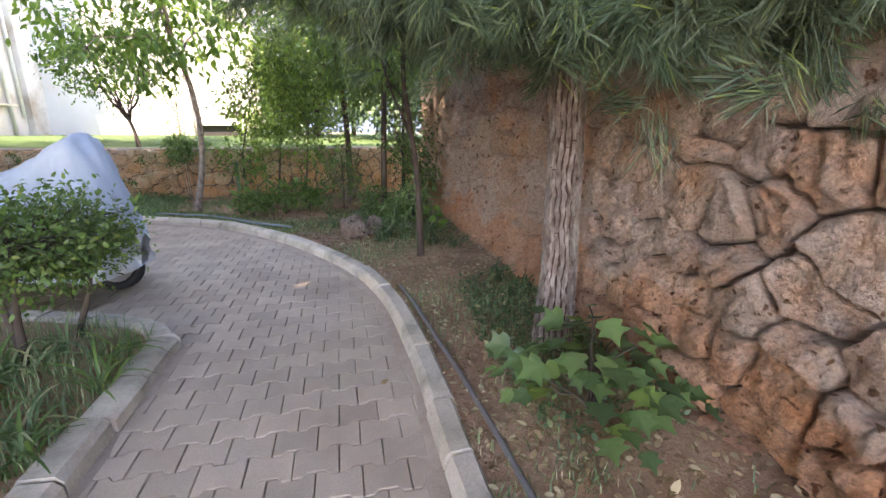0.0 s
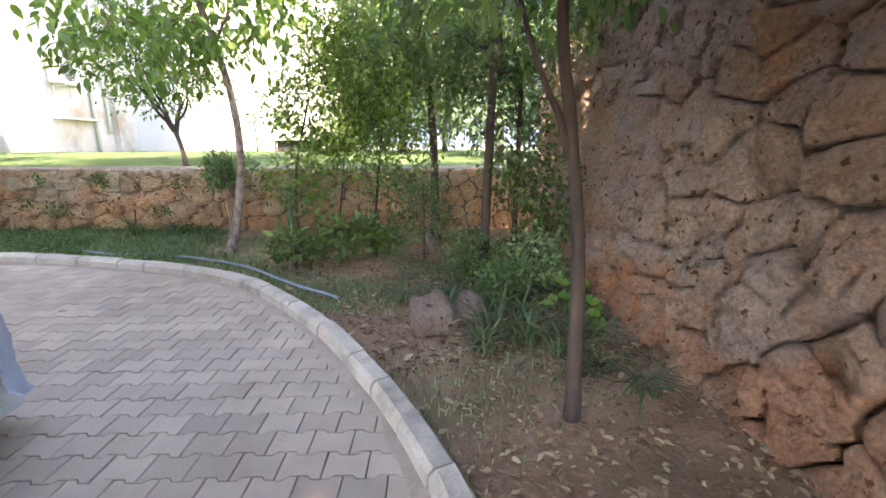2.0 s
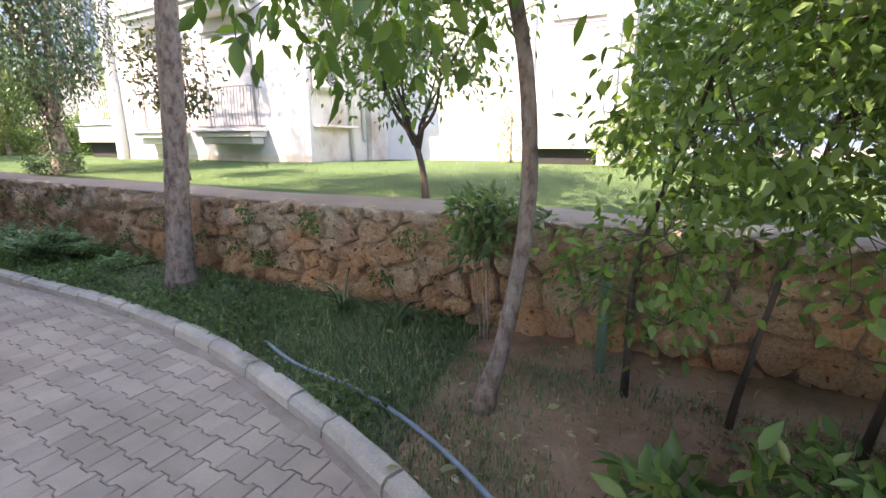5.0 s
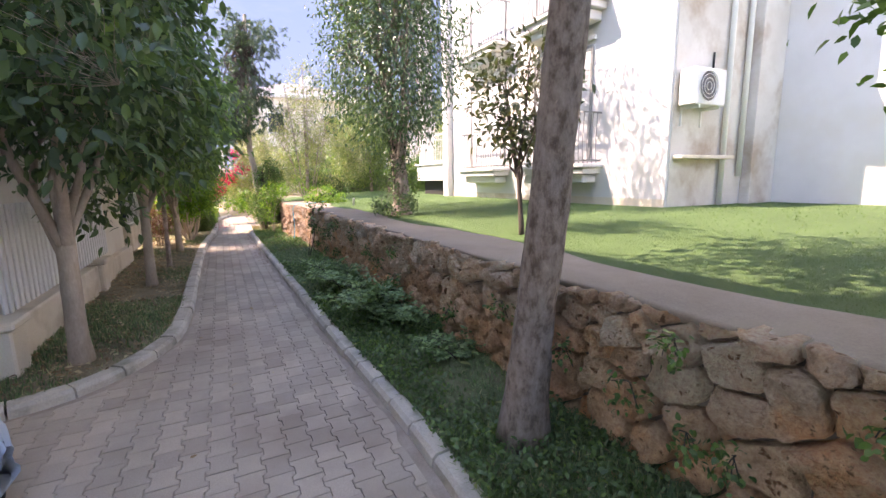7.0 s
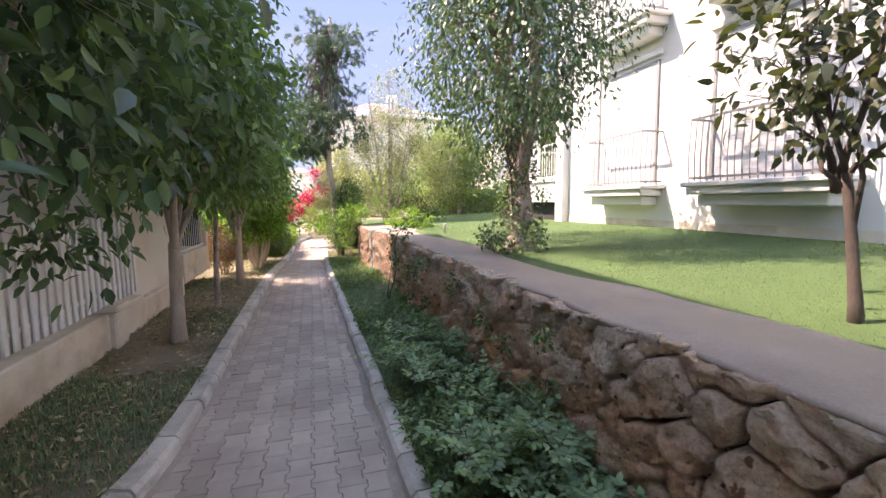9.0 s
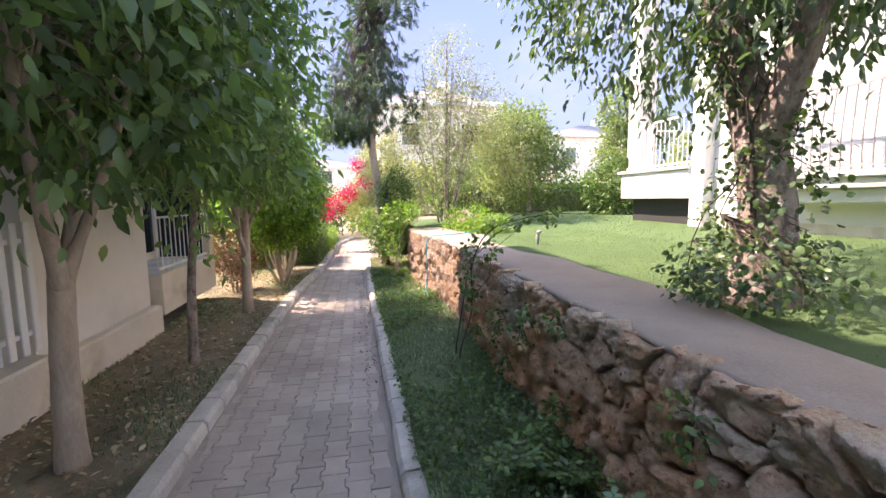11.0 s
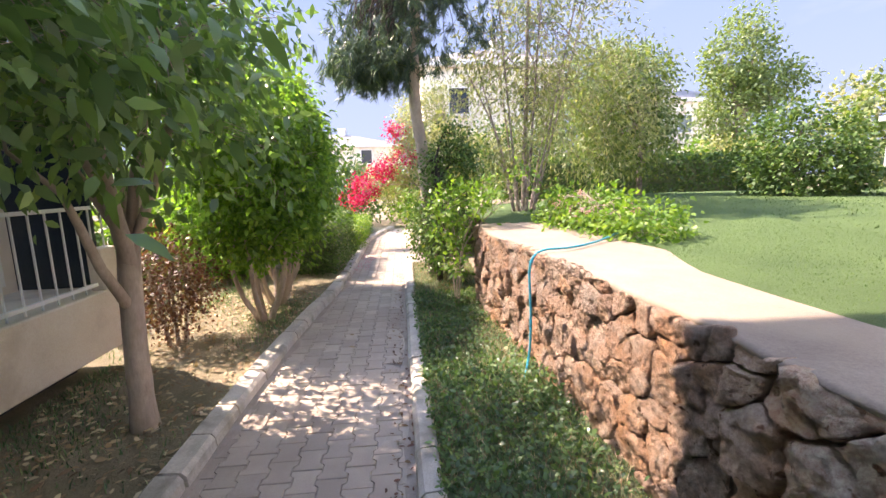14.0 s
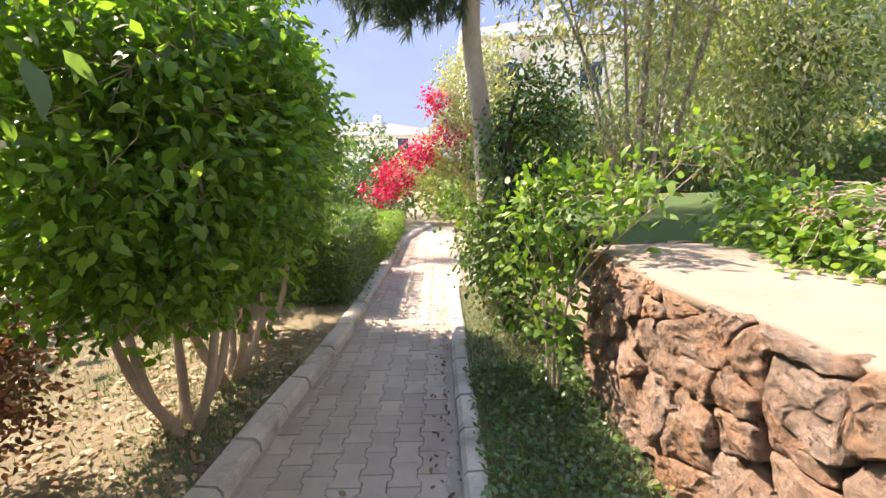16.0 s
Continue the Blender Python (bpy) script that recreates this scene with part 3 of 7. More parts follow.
def stone(poly, place, rng, gap=0.006, proud=0.05, fine=False):
    """One rough quarried stone: a broken, uneven face over a recessed joint. place(u, v, out) gives the world place."""
    P = [Vector((*p, 0)) for p in poly]
    c = sum(P, Vector()) / len(P)
    r = max((p - c).length for p in P)
    if r < 0.03:
        return None
    edge = []
    n = 30 if fine else 14
    per = sum((a - b).length for a, b in zip(P, P[1:] + P[:1]))
    for a, b in zip(P, P[1:] + P[:1]):
        k = max(1, round(n * (b - a).length / per))
        edge += [a.lerp(b, i / k) for i in range(k)]
    m = len(edge)
    sm = [(edge[i - 1] + edge[i] * 3 + edge[(i + 1) % m]) / 5 for i in range(m)]
    out = proud * rng.uniform(0.35, 1.5)
    tilt = (rng.uniform(-0.22, 0.22), rng.uniform(-0.22, 0.22))
    rings = ((1.0, -0.9), (1.0, 0.15), (0.975, 0.62), (0.91, 0.88), (0.78, 0.98), (0.58, 1.0), (0.36, 1.02), (0.15, 1.0)) if fine else ((1.0, -0.9), (1.0, 0.2), (0.9, 0.85), (0.55, 1.0))
    seed = rng.uniform(0, 90)
    v, f = [], []

    def spot(d, o):
        u, w = c.x + d.x, c.y + d.y
        q = Vector((u * 5.5, w * 5.5, seed))
        broken = 0.5 - abs(noise.noise(q * 1.7))
        facet = noise.voronoi(q * 1.5)[0][0]
        rough = noise.noise(q) * 0.03 + broken * 0.03 - facet * 0.05 + 0.02 + noise.noise(q * 4.3) * 0.02 + noise.noise(q * 9.7) * 0.012
        rough *= min(1.0, proud / 0.06)
        oo = o * out + ((rough + tilt[0] * d.x + tilt[1] * d.y) * min(1.0, 0.3 + o) if o > 0 else 0)
        z = Vector((u * 3.1, w * 3.1, 4.0))
        z2 = z * 3.3
        u += noise.noise(z) * 0.04 + noise.noise(z2) * 0.022 + noise.noise(z2 * 2.7) * 0.009
        w += noise.noise(z + Vector((9, 3, 5))) * 0.035 + noise.noise(z2 + Vector((9, 3, 5))) * 0.02 + noise.noise(z2 * 2.7 + Vector((1, 7, 2))) * 0.009
        return place(u, w, oo)

    for shrink, o in rings:
        for i, e in enumerate(sm):
            d = e - c
            loss = gap * (0.6 + 0.9 * abs(noise.noise(Vector((e.x * 9, e.y * 9, seed)))))
            d = d * (max(0.0, d.length - loss) / max(d.length, 1e-6)) * shrink
            v.append(spot(d, o))
    v.append(spot(Vector(), 1.0))
    last = len(rings) - 1
    for k in range(last):
        f += [(k * m + i, k * m + (i + 1) % m, (k + 1) * m + (i + 1) % m, (k + 1) * m + i) for i in range(m)]
    f += [(last * m + i, last * m + (i + 1) % m, (last + 1) * m) for i in range(m)]
    return v, f


def fix_normals(me):
    bm = bmesh.new()
    bm.from_mesh(me)
    bmesh.ops.recalc_face_normals(bm, faces=bm.faces)
    bm.to_mesh(me)
    bm.free()


def stone_wall(name, label, line, base, top, size, material, near, seed, proud, lean=0.0, side=1):
    """A rubble wall along a line of (x, y); near(x, y, z) picks the stones that are parts of their own."""
    P = smooth_line(line, 0.1)
    L = np.cumsum([0] + [(b - a).length for a, b in zip(P, P[1:])])
    X, Y = np.array([p.x for p in P]), np.array([p.y for p in P])
    rng = random.Random(seed)

    def place(u, w, o):
        x, y = np.interp(u, L, X), np.interp(u, L, Y)
        x2, y2 = np.interp(u + 0.05, L, X), np.interp(u + 0.05, L, Y)
        x1, y1 = np.interp(u - 0.05, L, X), np.interp(u - 0.05, L, Y)
        d = Vector((x2 - x1, y2 - y1, 0)).normalized()
        nrm = Vector((d.y, -d.x, 0)) * side
        k = o - lean * w
        return (x + nrm.x * k, y + nrm.y * k, base + w)

    W, Hh = L[-1], top - base
    core = Geo()
    n = len(P)
    ring = []
    for l in L:
        ring += [place(l, -0.2, -proud * 0.55), place(l, Hh - 0.02, -proud * 0.55), place(l, Hh - 0.02, -0.55), place(l, -0.2, -0.55)]
    core.add(ring, [(4 * a + b, 4 * a + (b + 1) % 4, 4 * a + 4 + (b + 1) % 4, 4 * a + 4 + b) for a in range(n - 1) for b in range(4)] + [(0, 1, 2, 3), (4 * n - 4, 4 * n - 1, 4 * n - 2, 4 * n - 3)])
    root = solo(name, core, M_MORTAR, label, "stone wall", "structure")
    rest, singles = Geo(), 0
    for poly in cells(W, Hh, size, rng):
        cu, cw = sum(p[0] for p in poly) / len(poly), sum(p[1] for p in poly) / len(poly)
        q = place(cu, cw, 0)
        mine = near(*q) and singles < 300
        made = stone(poly, place, rng, proud * 0.16, proud, near(*q))
        if made is None:
            continue
        if mine:
            g = Geo().add(*made)
            ob = part("stone", g, material, root)
            fix_normals(ob.data)
            singles += 1
        else:
            rest.add(*made)
    if rest.n:
        ob = part("stones", rest, material, root, "further rubble stones of the wall")
        ob["kind"] = "stuff"
        fix_normals(ob.data)
    return root


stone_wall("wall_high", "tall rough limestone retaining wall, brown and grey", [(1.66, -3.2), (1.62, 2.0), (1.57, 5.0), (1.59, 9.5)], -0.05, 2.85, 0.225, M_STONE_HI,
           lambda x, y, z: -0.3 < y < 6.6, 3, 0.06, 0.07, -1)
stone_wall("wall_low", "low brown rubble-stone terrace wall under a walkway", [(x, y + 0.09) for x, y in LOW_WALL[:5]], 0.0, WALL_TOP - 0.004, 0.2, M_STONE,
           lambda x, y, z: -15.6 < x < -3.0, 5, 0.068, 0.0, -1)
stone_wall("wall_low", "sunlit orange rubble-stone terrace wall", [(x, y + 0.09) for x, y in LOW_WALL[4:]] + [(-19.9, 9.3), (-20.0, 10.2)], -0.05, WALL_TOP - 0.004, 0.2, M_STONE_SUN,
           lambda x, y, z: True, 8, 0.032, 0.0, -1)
# coping slab of the high wall, with raised ground behind
g = Geo().box(1.62, -3.2, 2.83, 2.6, 9.6, 2.93, 0.012)
solo("coping", g, M_WALKWAY, "grey concrete coping on the tall retaining wall", "coping", "structure")
g = Geo().box(2.25, -3.2, -0.06, 12, 9.6, 2.8)
solo("upper_ground", g, M_EARTH, "raised earth held back by the tall wall", "ground", "structure")

# ---- white apartment building ----
ZF = 1.2
house = thing("apartment_building", (-12, 14, ZF), "white rendered apartment building with balconies and shutters", "building")
H = 10.5
part("wall", Geo().box(-16.2, 13.7, ZF - 0.3, -8.9, 24, H), M_WHITE, house, "sunlit white rendered wall")
part("wall", Geo().box(-8.897, 16.5, ZF - 0.3, -4.7, 24, H), M_WHITE, house, "white rendered wall set back")
part("wall", Geo().box(-4.697, 16.6, ZF - 0.3, -2.6, 24, H), M_OLD_SHADED, house, "rendered wall with its shade in the greyish colour")
part("side_wall_facing", Geo().box(-8.9, 13.75, ZF - 0.3, -8.885, 15.7, H), M_OLD_SHADED, house, "stained cream side wall of the recess")
part("pilaster", Geo().box(-8.9, 15.75, ZF - 0.3, -8.72, 16.5, H, 0.01), M_OLD_SHADED, house, "greyish corner pilaster")
part("plinth", Geo().box(-16.2, 13.68, ZF - 0.3, -8.9, 13.697, 1.40), M_CREAM, house, "stained cream foot of the wall")
part("roof", Geo().box(-18.9, 13.2, H, -2.2, 24.4, H + 0.25, 0.03), M_ROOF, house)


def railing(parent, x0, x1, y0, y1, z0, z1, sides, pitch=0.115, bulge=0.0, paint=None):
    """A white bar railing round a balcony: front and the sides asked for, each bar a part."""
    paint = paint or M_RAIL
    r = None
    for z in (z1 - 0.02, z0 + 0.06):
        rail = Geo().box(x0, y0, z - 0.015, x1, y0 + 0.03, z + 0.015)
        if r is None:
            r = part("railing", rail, paint, parent, "white painted metal railing")
        else:
            part("lower_rail", rail, paint, r)
        for s in sides:
            part("side_rail", Geo().box(s - 0.015, y0 + 0.031, z - 0.015, s + 0.015, y1, z + 0.015), paint, r)
    bar = Geo()
    bar.tube([(0, 0, z0 + 0.0), (0, -bulge, z0 + 0.15), (0, -bulge * 1.6, (z0 + z1) / 2 - 0.1), (0, -bulge * 0.4, z1 - 0.12), (0, 0, z1 - 0.03)], 0.009, 5)
    me = bar.mesh("bar", paint)
    n = max(2, round((x1 - x0) / pitch))
    places = [(x0 + (x1 - x0) * k / n, y0 + 0.015) for k in range(n + 1)]
    for s in sides:
        m = max(1, round((y1 - y0) / pitch))
        places += [(s, y0 + 0.015 + (y1 - y0) * k / m) for k in range(1, m)]
    for x, y in places:
        b = new("bar", me)
        b.parent = r
        b.location = (x, y, 0)


def shutter_window(parent, x0, x1, y, z0, z1):
    """A window closed by a roller shutter: frame, box, and slats one by one."""
    f = Geo()
    f.box(x0 - 0.06, y - 0.035, z0, x0, y - 0.002, z1 + 0.05, 0.005)
    f.box(x1, y - 0.035, z0, x1 + 0.06, y - 0.002, z1 + 0.05, 0.005)
    f.box(x0, y - 0.035, z1, x1, y - 0.002, z1 + 0.05, 0.005)
    # Grey frame paints the shade outline round the shutter.
    w = part("window", f, M_RAIL_SHADE, parent, "window with a closed white roller shutter")
    part("lintel", Geo().box(x0 - 0.12, y - 0.07, z1 + 0.12, x1 + 0.12, y - 0.002, z1 + 0.2, 0.01), M_WHITE, w)
    slat = Geo().box(x0 + 0.004, y - 0.02, 0.0, x1 - 0.004, y - 0.004, 0.046, 0.004).mesh("slat", M_SHUTTER)
    z = z0
    while z < z1 - 0.03:
        s = new("slat", slat)
        s.parent = w
        s.location = (0, 0, z)
        z += 0.05


def balcony(parent, x0, x1, y0, y1, z, rail=0.95):
    b = Geo()
    b.box(x0 - 0.1, y0 - 0.08, z - 0.07, x1 + 0.1, y1 - 0.003, z, 0.012)
    b.box(x0 - 0.03, y0 - 0.02, z - 0.19, x1 + 0.03, y1 - 0.003, z - 0.071, 0.012)
    b.box(x0 + 0.08, y0 + 0.1, z - 0.36, x1 - 0.08, y1 - 0.003, z - 0.191, 0.02)
    b = part("balcony", b, M_WHITE, parent, "small white balcony with stepped moulding")
    railing(b, x0, x1, y0, y1 - 0.01, z, z + rail, (x0, x1), 0.11, 0.018, M_RAIL_SHADE)


for x0, x1, w0, w1 in ((-14.9, -13.27, -15.0, -13.45), (-12.25, -10.3, -12.22, -10.6)):
    for z in (2.03, 4.95):
        balcony(house, x0, x1, 13.25, 13.7, z)
        shutter_window(house, w0, w1, 13.7, z + 0.06, z + 2.15)

# veranda at the end of the building: slab over a near-black box painted as shade, column, railing
ver = part("veranda", Geo().box(-18.5, 13.5, 1.73, -16.51, 16.6, 2.24, 0.015), M_WHITE, house, "raised white veranda over a dark crawl space")
part("slab_edge", Geo().box(-18.56, 13.44, 2.241, -16.51, 16.66, 2.30, 0.01), M_WHITE, ver)
part("column", Geo().box(-18.40, 13.55, 2.301, -18.02, 13.93, H, 0.015), M_WHITE, ver, "square white column")
part("void", Geo().box(-18.4, 13.75, ZF - 0.3, -16.52, 16.5, 1.728), M_DARK, ver, "near-black box standing for the shade under the slab")
part("pier", Geo().box(-16.505, 13.52, ZF - 0.3, -16.203, 16.6, H), M_WHITE, ver)
railing(ver, -17.98, -16.55, 13.56, 14.6, 2.3, 3.2, (), 0.12)
railing(ver, -18.35, -16.55, 16.5, 16.6, 2.3, 3.2, (), 0.12)
part("side_rail", Geo().box(-18.4, 13.96, 3.15, -18.36, 16.5, 3.18), M_RAIL, ver)
ver2 = part("veranda", Geo().box(-4.35, 15.5, 1.58, -3.05, 16.6, 2.05, 0.015), M_WHITE, house, "raised balcony over a dark crawl space")
# Solid near-black box: the shade under the balcony, as colour.
part("void", Geo().box(-4.3, 15.65, ZF - 0.3, -3.1, 16.598, 1.578), M_DARK, ver2, "near-black box standing for the shade under the slab")
railing(ver2, -4.3, -3.1, 15.53, 16.59, 2.05, 2.98, (-4.3, -3.1), 0.12)
shutter_window(ver2, -4.2, -3.2, 16.6, 2.1, 4.2)
part("column", Geo().box(-3.02, 15.5, ZF - 0.3, -2.75, 15.8, H, 0.015), M_WHITE, ver2, "square white column")

# service recess: pipes, ledge, air conditioner
part("ledge", Geo().box(-8.884, 13.8, 2.05, -8.70, 15.2, 2.11, 0.01), M_CREAM, house, "stained concrete ledge")
for y in (15.05, 15.55):
    part("drain_pipe", Geo().tube([(-8.82, y, ZF + (0.0 if y < 15.3 else 0.55)), (-8.82, y, H - 0.1)], 0.045, 10), M_RAIL, house, "white plastic drain pipe", smooth=True)


def air_conditioner(y, z):
    a = thing("air_conditioner", (-8.7, y + 0.38, z), "white outdoor air conditioner unit on wall brackets", "air conditioner", "wall air conditioners")
    x0, x1 = -8.84, -8.56
    part("casing", Geo().box(x0, y, z, x1, y + 0.76, z + 0.55, 0.015), M_RAIL, a)
    disc = Geo()
    c = Vector((x1 + 0.004, y + 0.30, z + 0.275))
    v = [(c.x, c.y + 0.22 * math.cos(k * math.pi / 12), c.z + 0.22 * math.sin(k * math.pi / 12)) for k in range(24)]
    disc.add(v, [tuple(range(24))])
    part("fan_opening", disc, M_GLASS, a, "round dark fan opening")
    for r in (0.06, 0.12, 0.18, 0.23):
        pts = [(c.x + 0.012, c.y + r * math.cos(k * math.pi / 12), c.z + r * math.sin(k * math.pi / 12)) for k in range(25)]
        part("grille_ring", Geo().tube(pts, 0.005, 4, cap=False), M_RAIL, a)
    for k in (0.12, 0.62):
        part("bracket", Geo().box(-8.884, y + k, z - 0.05, x1 - 0.01, y + k + 0.03, z - 0.002).box(-8.884, y + k, z - 0.3, -8.86, y + k + 0.03, z - 0.051), M_RAIL, a)
    part("pipe", Geo().tube([(-8.72, y + 0.762, z + 0.12), (-8.74, y + 0.84, z + 0.1), (-8.86, y + 0.86, z + 0.2), (-8.86, y + 0.86, z + 0.9)], 0.016, 6), M_DARK, a, smooth=True)


air_conditioner(13.8, 2.87)
air_conditioner(13.8, 5.6)

# ---- neighbouring house with terrace beside the path ----
nh = thing("neighbour_house", (-12, 4, 0.0), "white rendered house with a fenced plinth and terrace", "house")
# East end past the plinth is unseen, lengthened to shade the paved bay.
part("wall", Geo().box(-18.2, -4, -0.1, -4.8, 4.0 + 0.5, 8.5), M_PALE, nh, "shaded white rendered wall")
part("roof", Geo().box(-18.4, -4.2, 8.5, -4.6, 4.7, 8.7, 0.03), M_ROOF, nh)
part("plinth", Geo().box(-14.0, 5.16, -0.1, -9.4, 5.36, 0.50, 0.02), M_CREAM, nh, "stained cream plinth wall")
for x in (-9.45, -13.0):
    part("pillar", Geo().box(x - 0.17, 5.1, -0.1, x + 0.17, 5.43, 0.50, 0.02).box(x - 0.21, 5.06, 0.501, x + 0.21, 5.47, 0.58, 0.02), M_CREAM, nh, "cream plinth pillar with a cap")
fence = part("fence", Geo().box(-13.95, 5.24, 1.45, -9.6, 5.28, 1.49), M_RAIL, nh, "white picket fence")
part("lower_rail", Geo().box(-13.95, 5.24, 0.70, -9.6, 5.28, 0.74), M_RAIL, fence)
pk = Geo().box(0, 5.281, 0.56, 0.07, 5.305, 1.62, 0.006).mesh("picket", M_RAIL)
for k in range(32):
    b = new("picket", pk)
    b.parent = fence
    b.location = (-13.95 + 0.138 * k, 0, 0)
part("bay_wall", Geo().box(-16.09, 4.503, -0.05, -14.02, 5.2, 7.4), M_PALE, nh, "projecting white rendered bay")
part("bay_plinth", Geo().box(-16.09, 5.201, -0.05, -14.02, 5.34, 0.42, 0.02), M_CREAM, nh, "stained cream plinth of the bay")
ter = part("terrace", Geo().box(-18.2, 4.5, 0.27, -16.1, 5.36, 0.82, 0.012), M_CREAM, nh, "raised cream terrace slab over a dark gap")
# Solid near-black box: the shade below the terrace, as colour.
part("void", Geo().box(-18.0, 4.51, -0.05, -16.12, 5.0, 0.268), M_DARK, ter, "near-black box standing for the shade under the terrace")
railing(ter, -18.15, -16.15, 5.28, 5.29, 0.82, 1.58, (), 0.15)
# Added dark panel: stands in for the darkness behind the railing.
part("end_screen", Geo().box(-18.2, 4.503, 0.821, -18.15, 5.2, 2.7), M_GLASS, ter, "added dark panel closing the end of the terrace")
part("corner_post", Geo().box(-18.2, 5.24, 0.821, -17.98, 5.36, 1.2, 0.01), M_CREAM, ter)
gl = part("window", Geo().box(-17.9, 4.503, 0.95, -16.4, 4.53, 3.0), M_GLASS, nh, "dark terrace window")
part("frame", Geo().box(-17.97, 4.531, 0.9, -17.9, 4.56, 3.05).box(-16.4, 4.531, 0.9, -16.33, 4.56, 3.05).box(-17.9, 4.531, 3.0, -16.4, 4.56, 3.07).box(-17.18, 4.531, 0.9, -17.12, 4.56, 3.0), M_RAIL, gl)

# ---- plants: generators ----
def unit(a):
    return a / np.maximum(np.linalg.norm(a, axis=-1, keepdims=True), 1e-9)


def fast(name, V, T, material, parent=None, label=""):
    """A mesh of many triangles out of arrays."""
    V, T = np.asarray(V, np.float32).reshape(-1, 3), np.asarray(T, np.int32).reshape(-1, 3)
    me = bpy.data.meshes.new(name)
    me.vertices.add(len(V))
    me.vertices.foreach_set("co", V.ravel())
    me.loops.add(T.size)
    me.loops.foreach_set("vertex_index", T.ravel())
    me.polygons.add(len(T))
    me.polygons.foreach_set("loop_start", np.arange(0, T.size, 3, dtype=np.int32))
    me.materials.append(material)
    me.update(calc_edges=True)
    ob = new(name, me)
    if parent is not None:
        ob.parent = parent
        ob.matrix_parent_inverse = Matrix.Translation(-parent.location) if parent.data is None else Matrix.Identity(4)
    return tagged(ob, label) if label else ob


def leaves(C, D, N, L, W, curl=0.18, fine=False):
    """Curved leaves of four triangles each; fine ones are folded along the midrib."""
    D = unit(D)
    S = unit(np.cross(D, N))
    N = np.cross(S, D)
    L, W = np.asarray(L)[:, None], np.asarray(W)[:, None]
    if fine:
        at = lambda u, s, h: C + D * L * u + S * W * s + N * (W * h - L * curl * u * u)
        V = np.stack([C, at(0.22, -0.38, 0.12), at(0.25, 0, 0), at(0.22, 0.38, 0.12), at(0.55, -0.48, 0.15), at(0.58, 0, 0), at(0.55, 0.48, 0.15), at(0.82, -0.22, 0.07), at(0.82, 0.22, 0.07), at(1.0, 0, 0)], 1)
        o = (np.arange(len(C)) * 10)[:, None, None]
        return V, np.array([[0, 2, 1], [0, 3, 2], [1, 2, 5], [1, 5, 4], [2, 3, 6], [2, 6, 5], [4, 5, 7], [5, 6, 8], [7, 5, 9], [5, 8, 9]])[None] + o
    at = lambda u, q, h: C + D * L * u + S * W * q + N * (W * h + L * (0.05 * np.sin(3 * u) - curl * u * u))
    V = np.stack([C, at(0.28, -0.46, 0.10), at(0.28, 0.46, -0.04), at(0.66, -0.36, 0.10), at(0.66, 0.36, -0.04), at(1.0, 0, 0)], 1)
    o = (np.arange(len(C)) * 6)[:, None, None]
    return V, np.array([[0, 2, 1], [1, 2, 4], [1, 4, 3], [3, 4, 5]])[None] + o


def crown(blobs, clusters, per, sigma, length, width, rng, down=0.5, shell=0.45, curl=0.18, fine=False):
    """Leaves in uneven clusters within the blobs (centre, radii)."""
    vol = np.array([b[1][0] * b[1][1] * b[1][2] for b in blobs]) ** 0.75
    pick = rng.choice(len(blobs), clusters, p=vol / vol.sum())
    cen, rad = np.array([b[0] for b in blobs], float)[pick], np.array([b[1] for b in blobs], float)[pick]
    d = unit(rng.normal(size=(clusters, 3)))
    centres = cen + d * rad * (shell + (1.08 - shell) * rng.random((clusters, 1)) ** 0.6)
    k = np.repeat(np.arange(clusters), rng.integers(max(1, int(per * 0.4)), int(per * 1.6) + 1, clusters))
    C = centres[k] + rng.normal(size=(len(k), 3)) * sigma
    out = unit(C - cen[k])
    D = unit(out * 0.6 + rng.normal(size=C.shape) * 0.7 + np.array([0, 0, -down]))
    N = unit(rng.normal(size=C.shape) * 0.55 + out * 0.35 + np.array([0, 0, 0.8]))
    s = rng.uniform(0.65, 1.2, len(C))
    return leaves(C, D, N, length * s, width * s, curl, fine), centres


def limb_line(a, b, rng, sag=0.12, n=6):
    a, b = np.array(a, float), np.array(b, float)
    t = np.linspace(0, 1, n)[:, None]
    p = a + (b - a) * t
    w = np.linalg.norm(b - a)
    p[1:-1] += rng.normal(size=(n - 2, 3)) * w * 0.035
    p[:, 2] += (np.sin(t[:, 0] * np.pi) * w * sag)
    return p


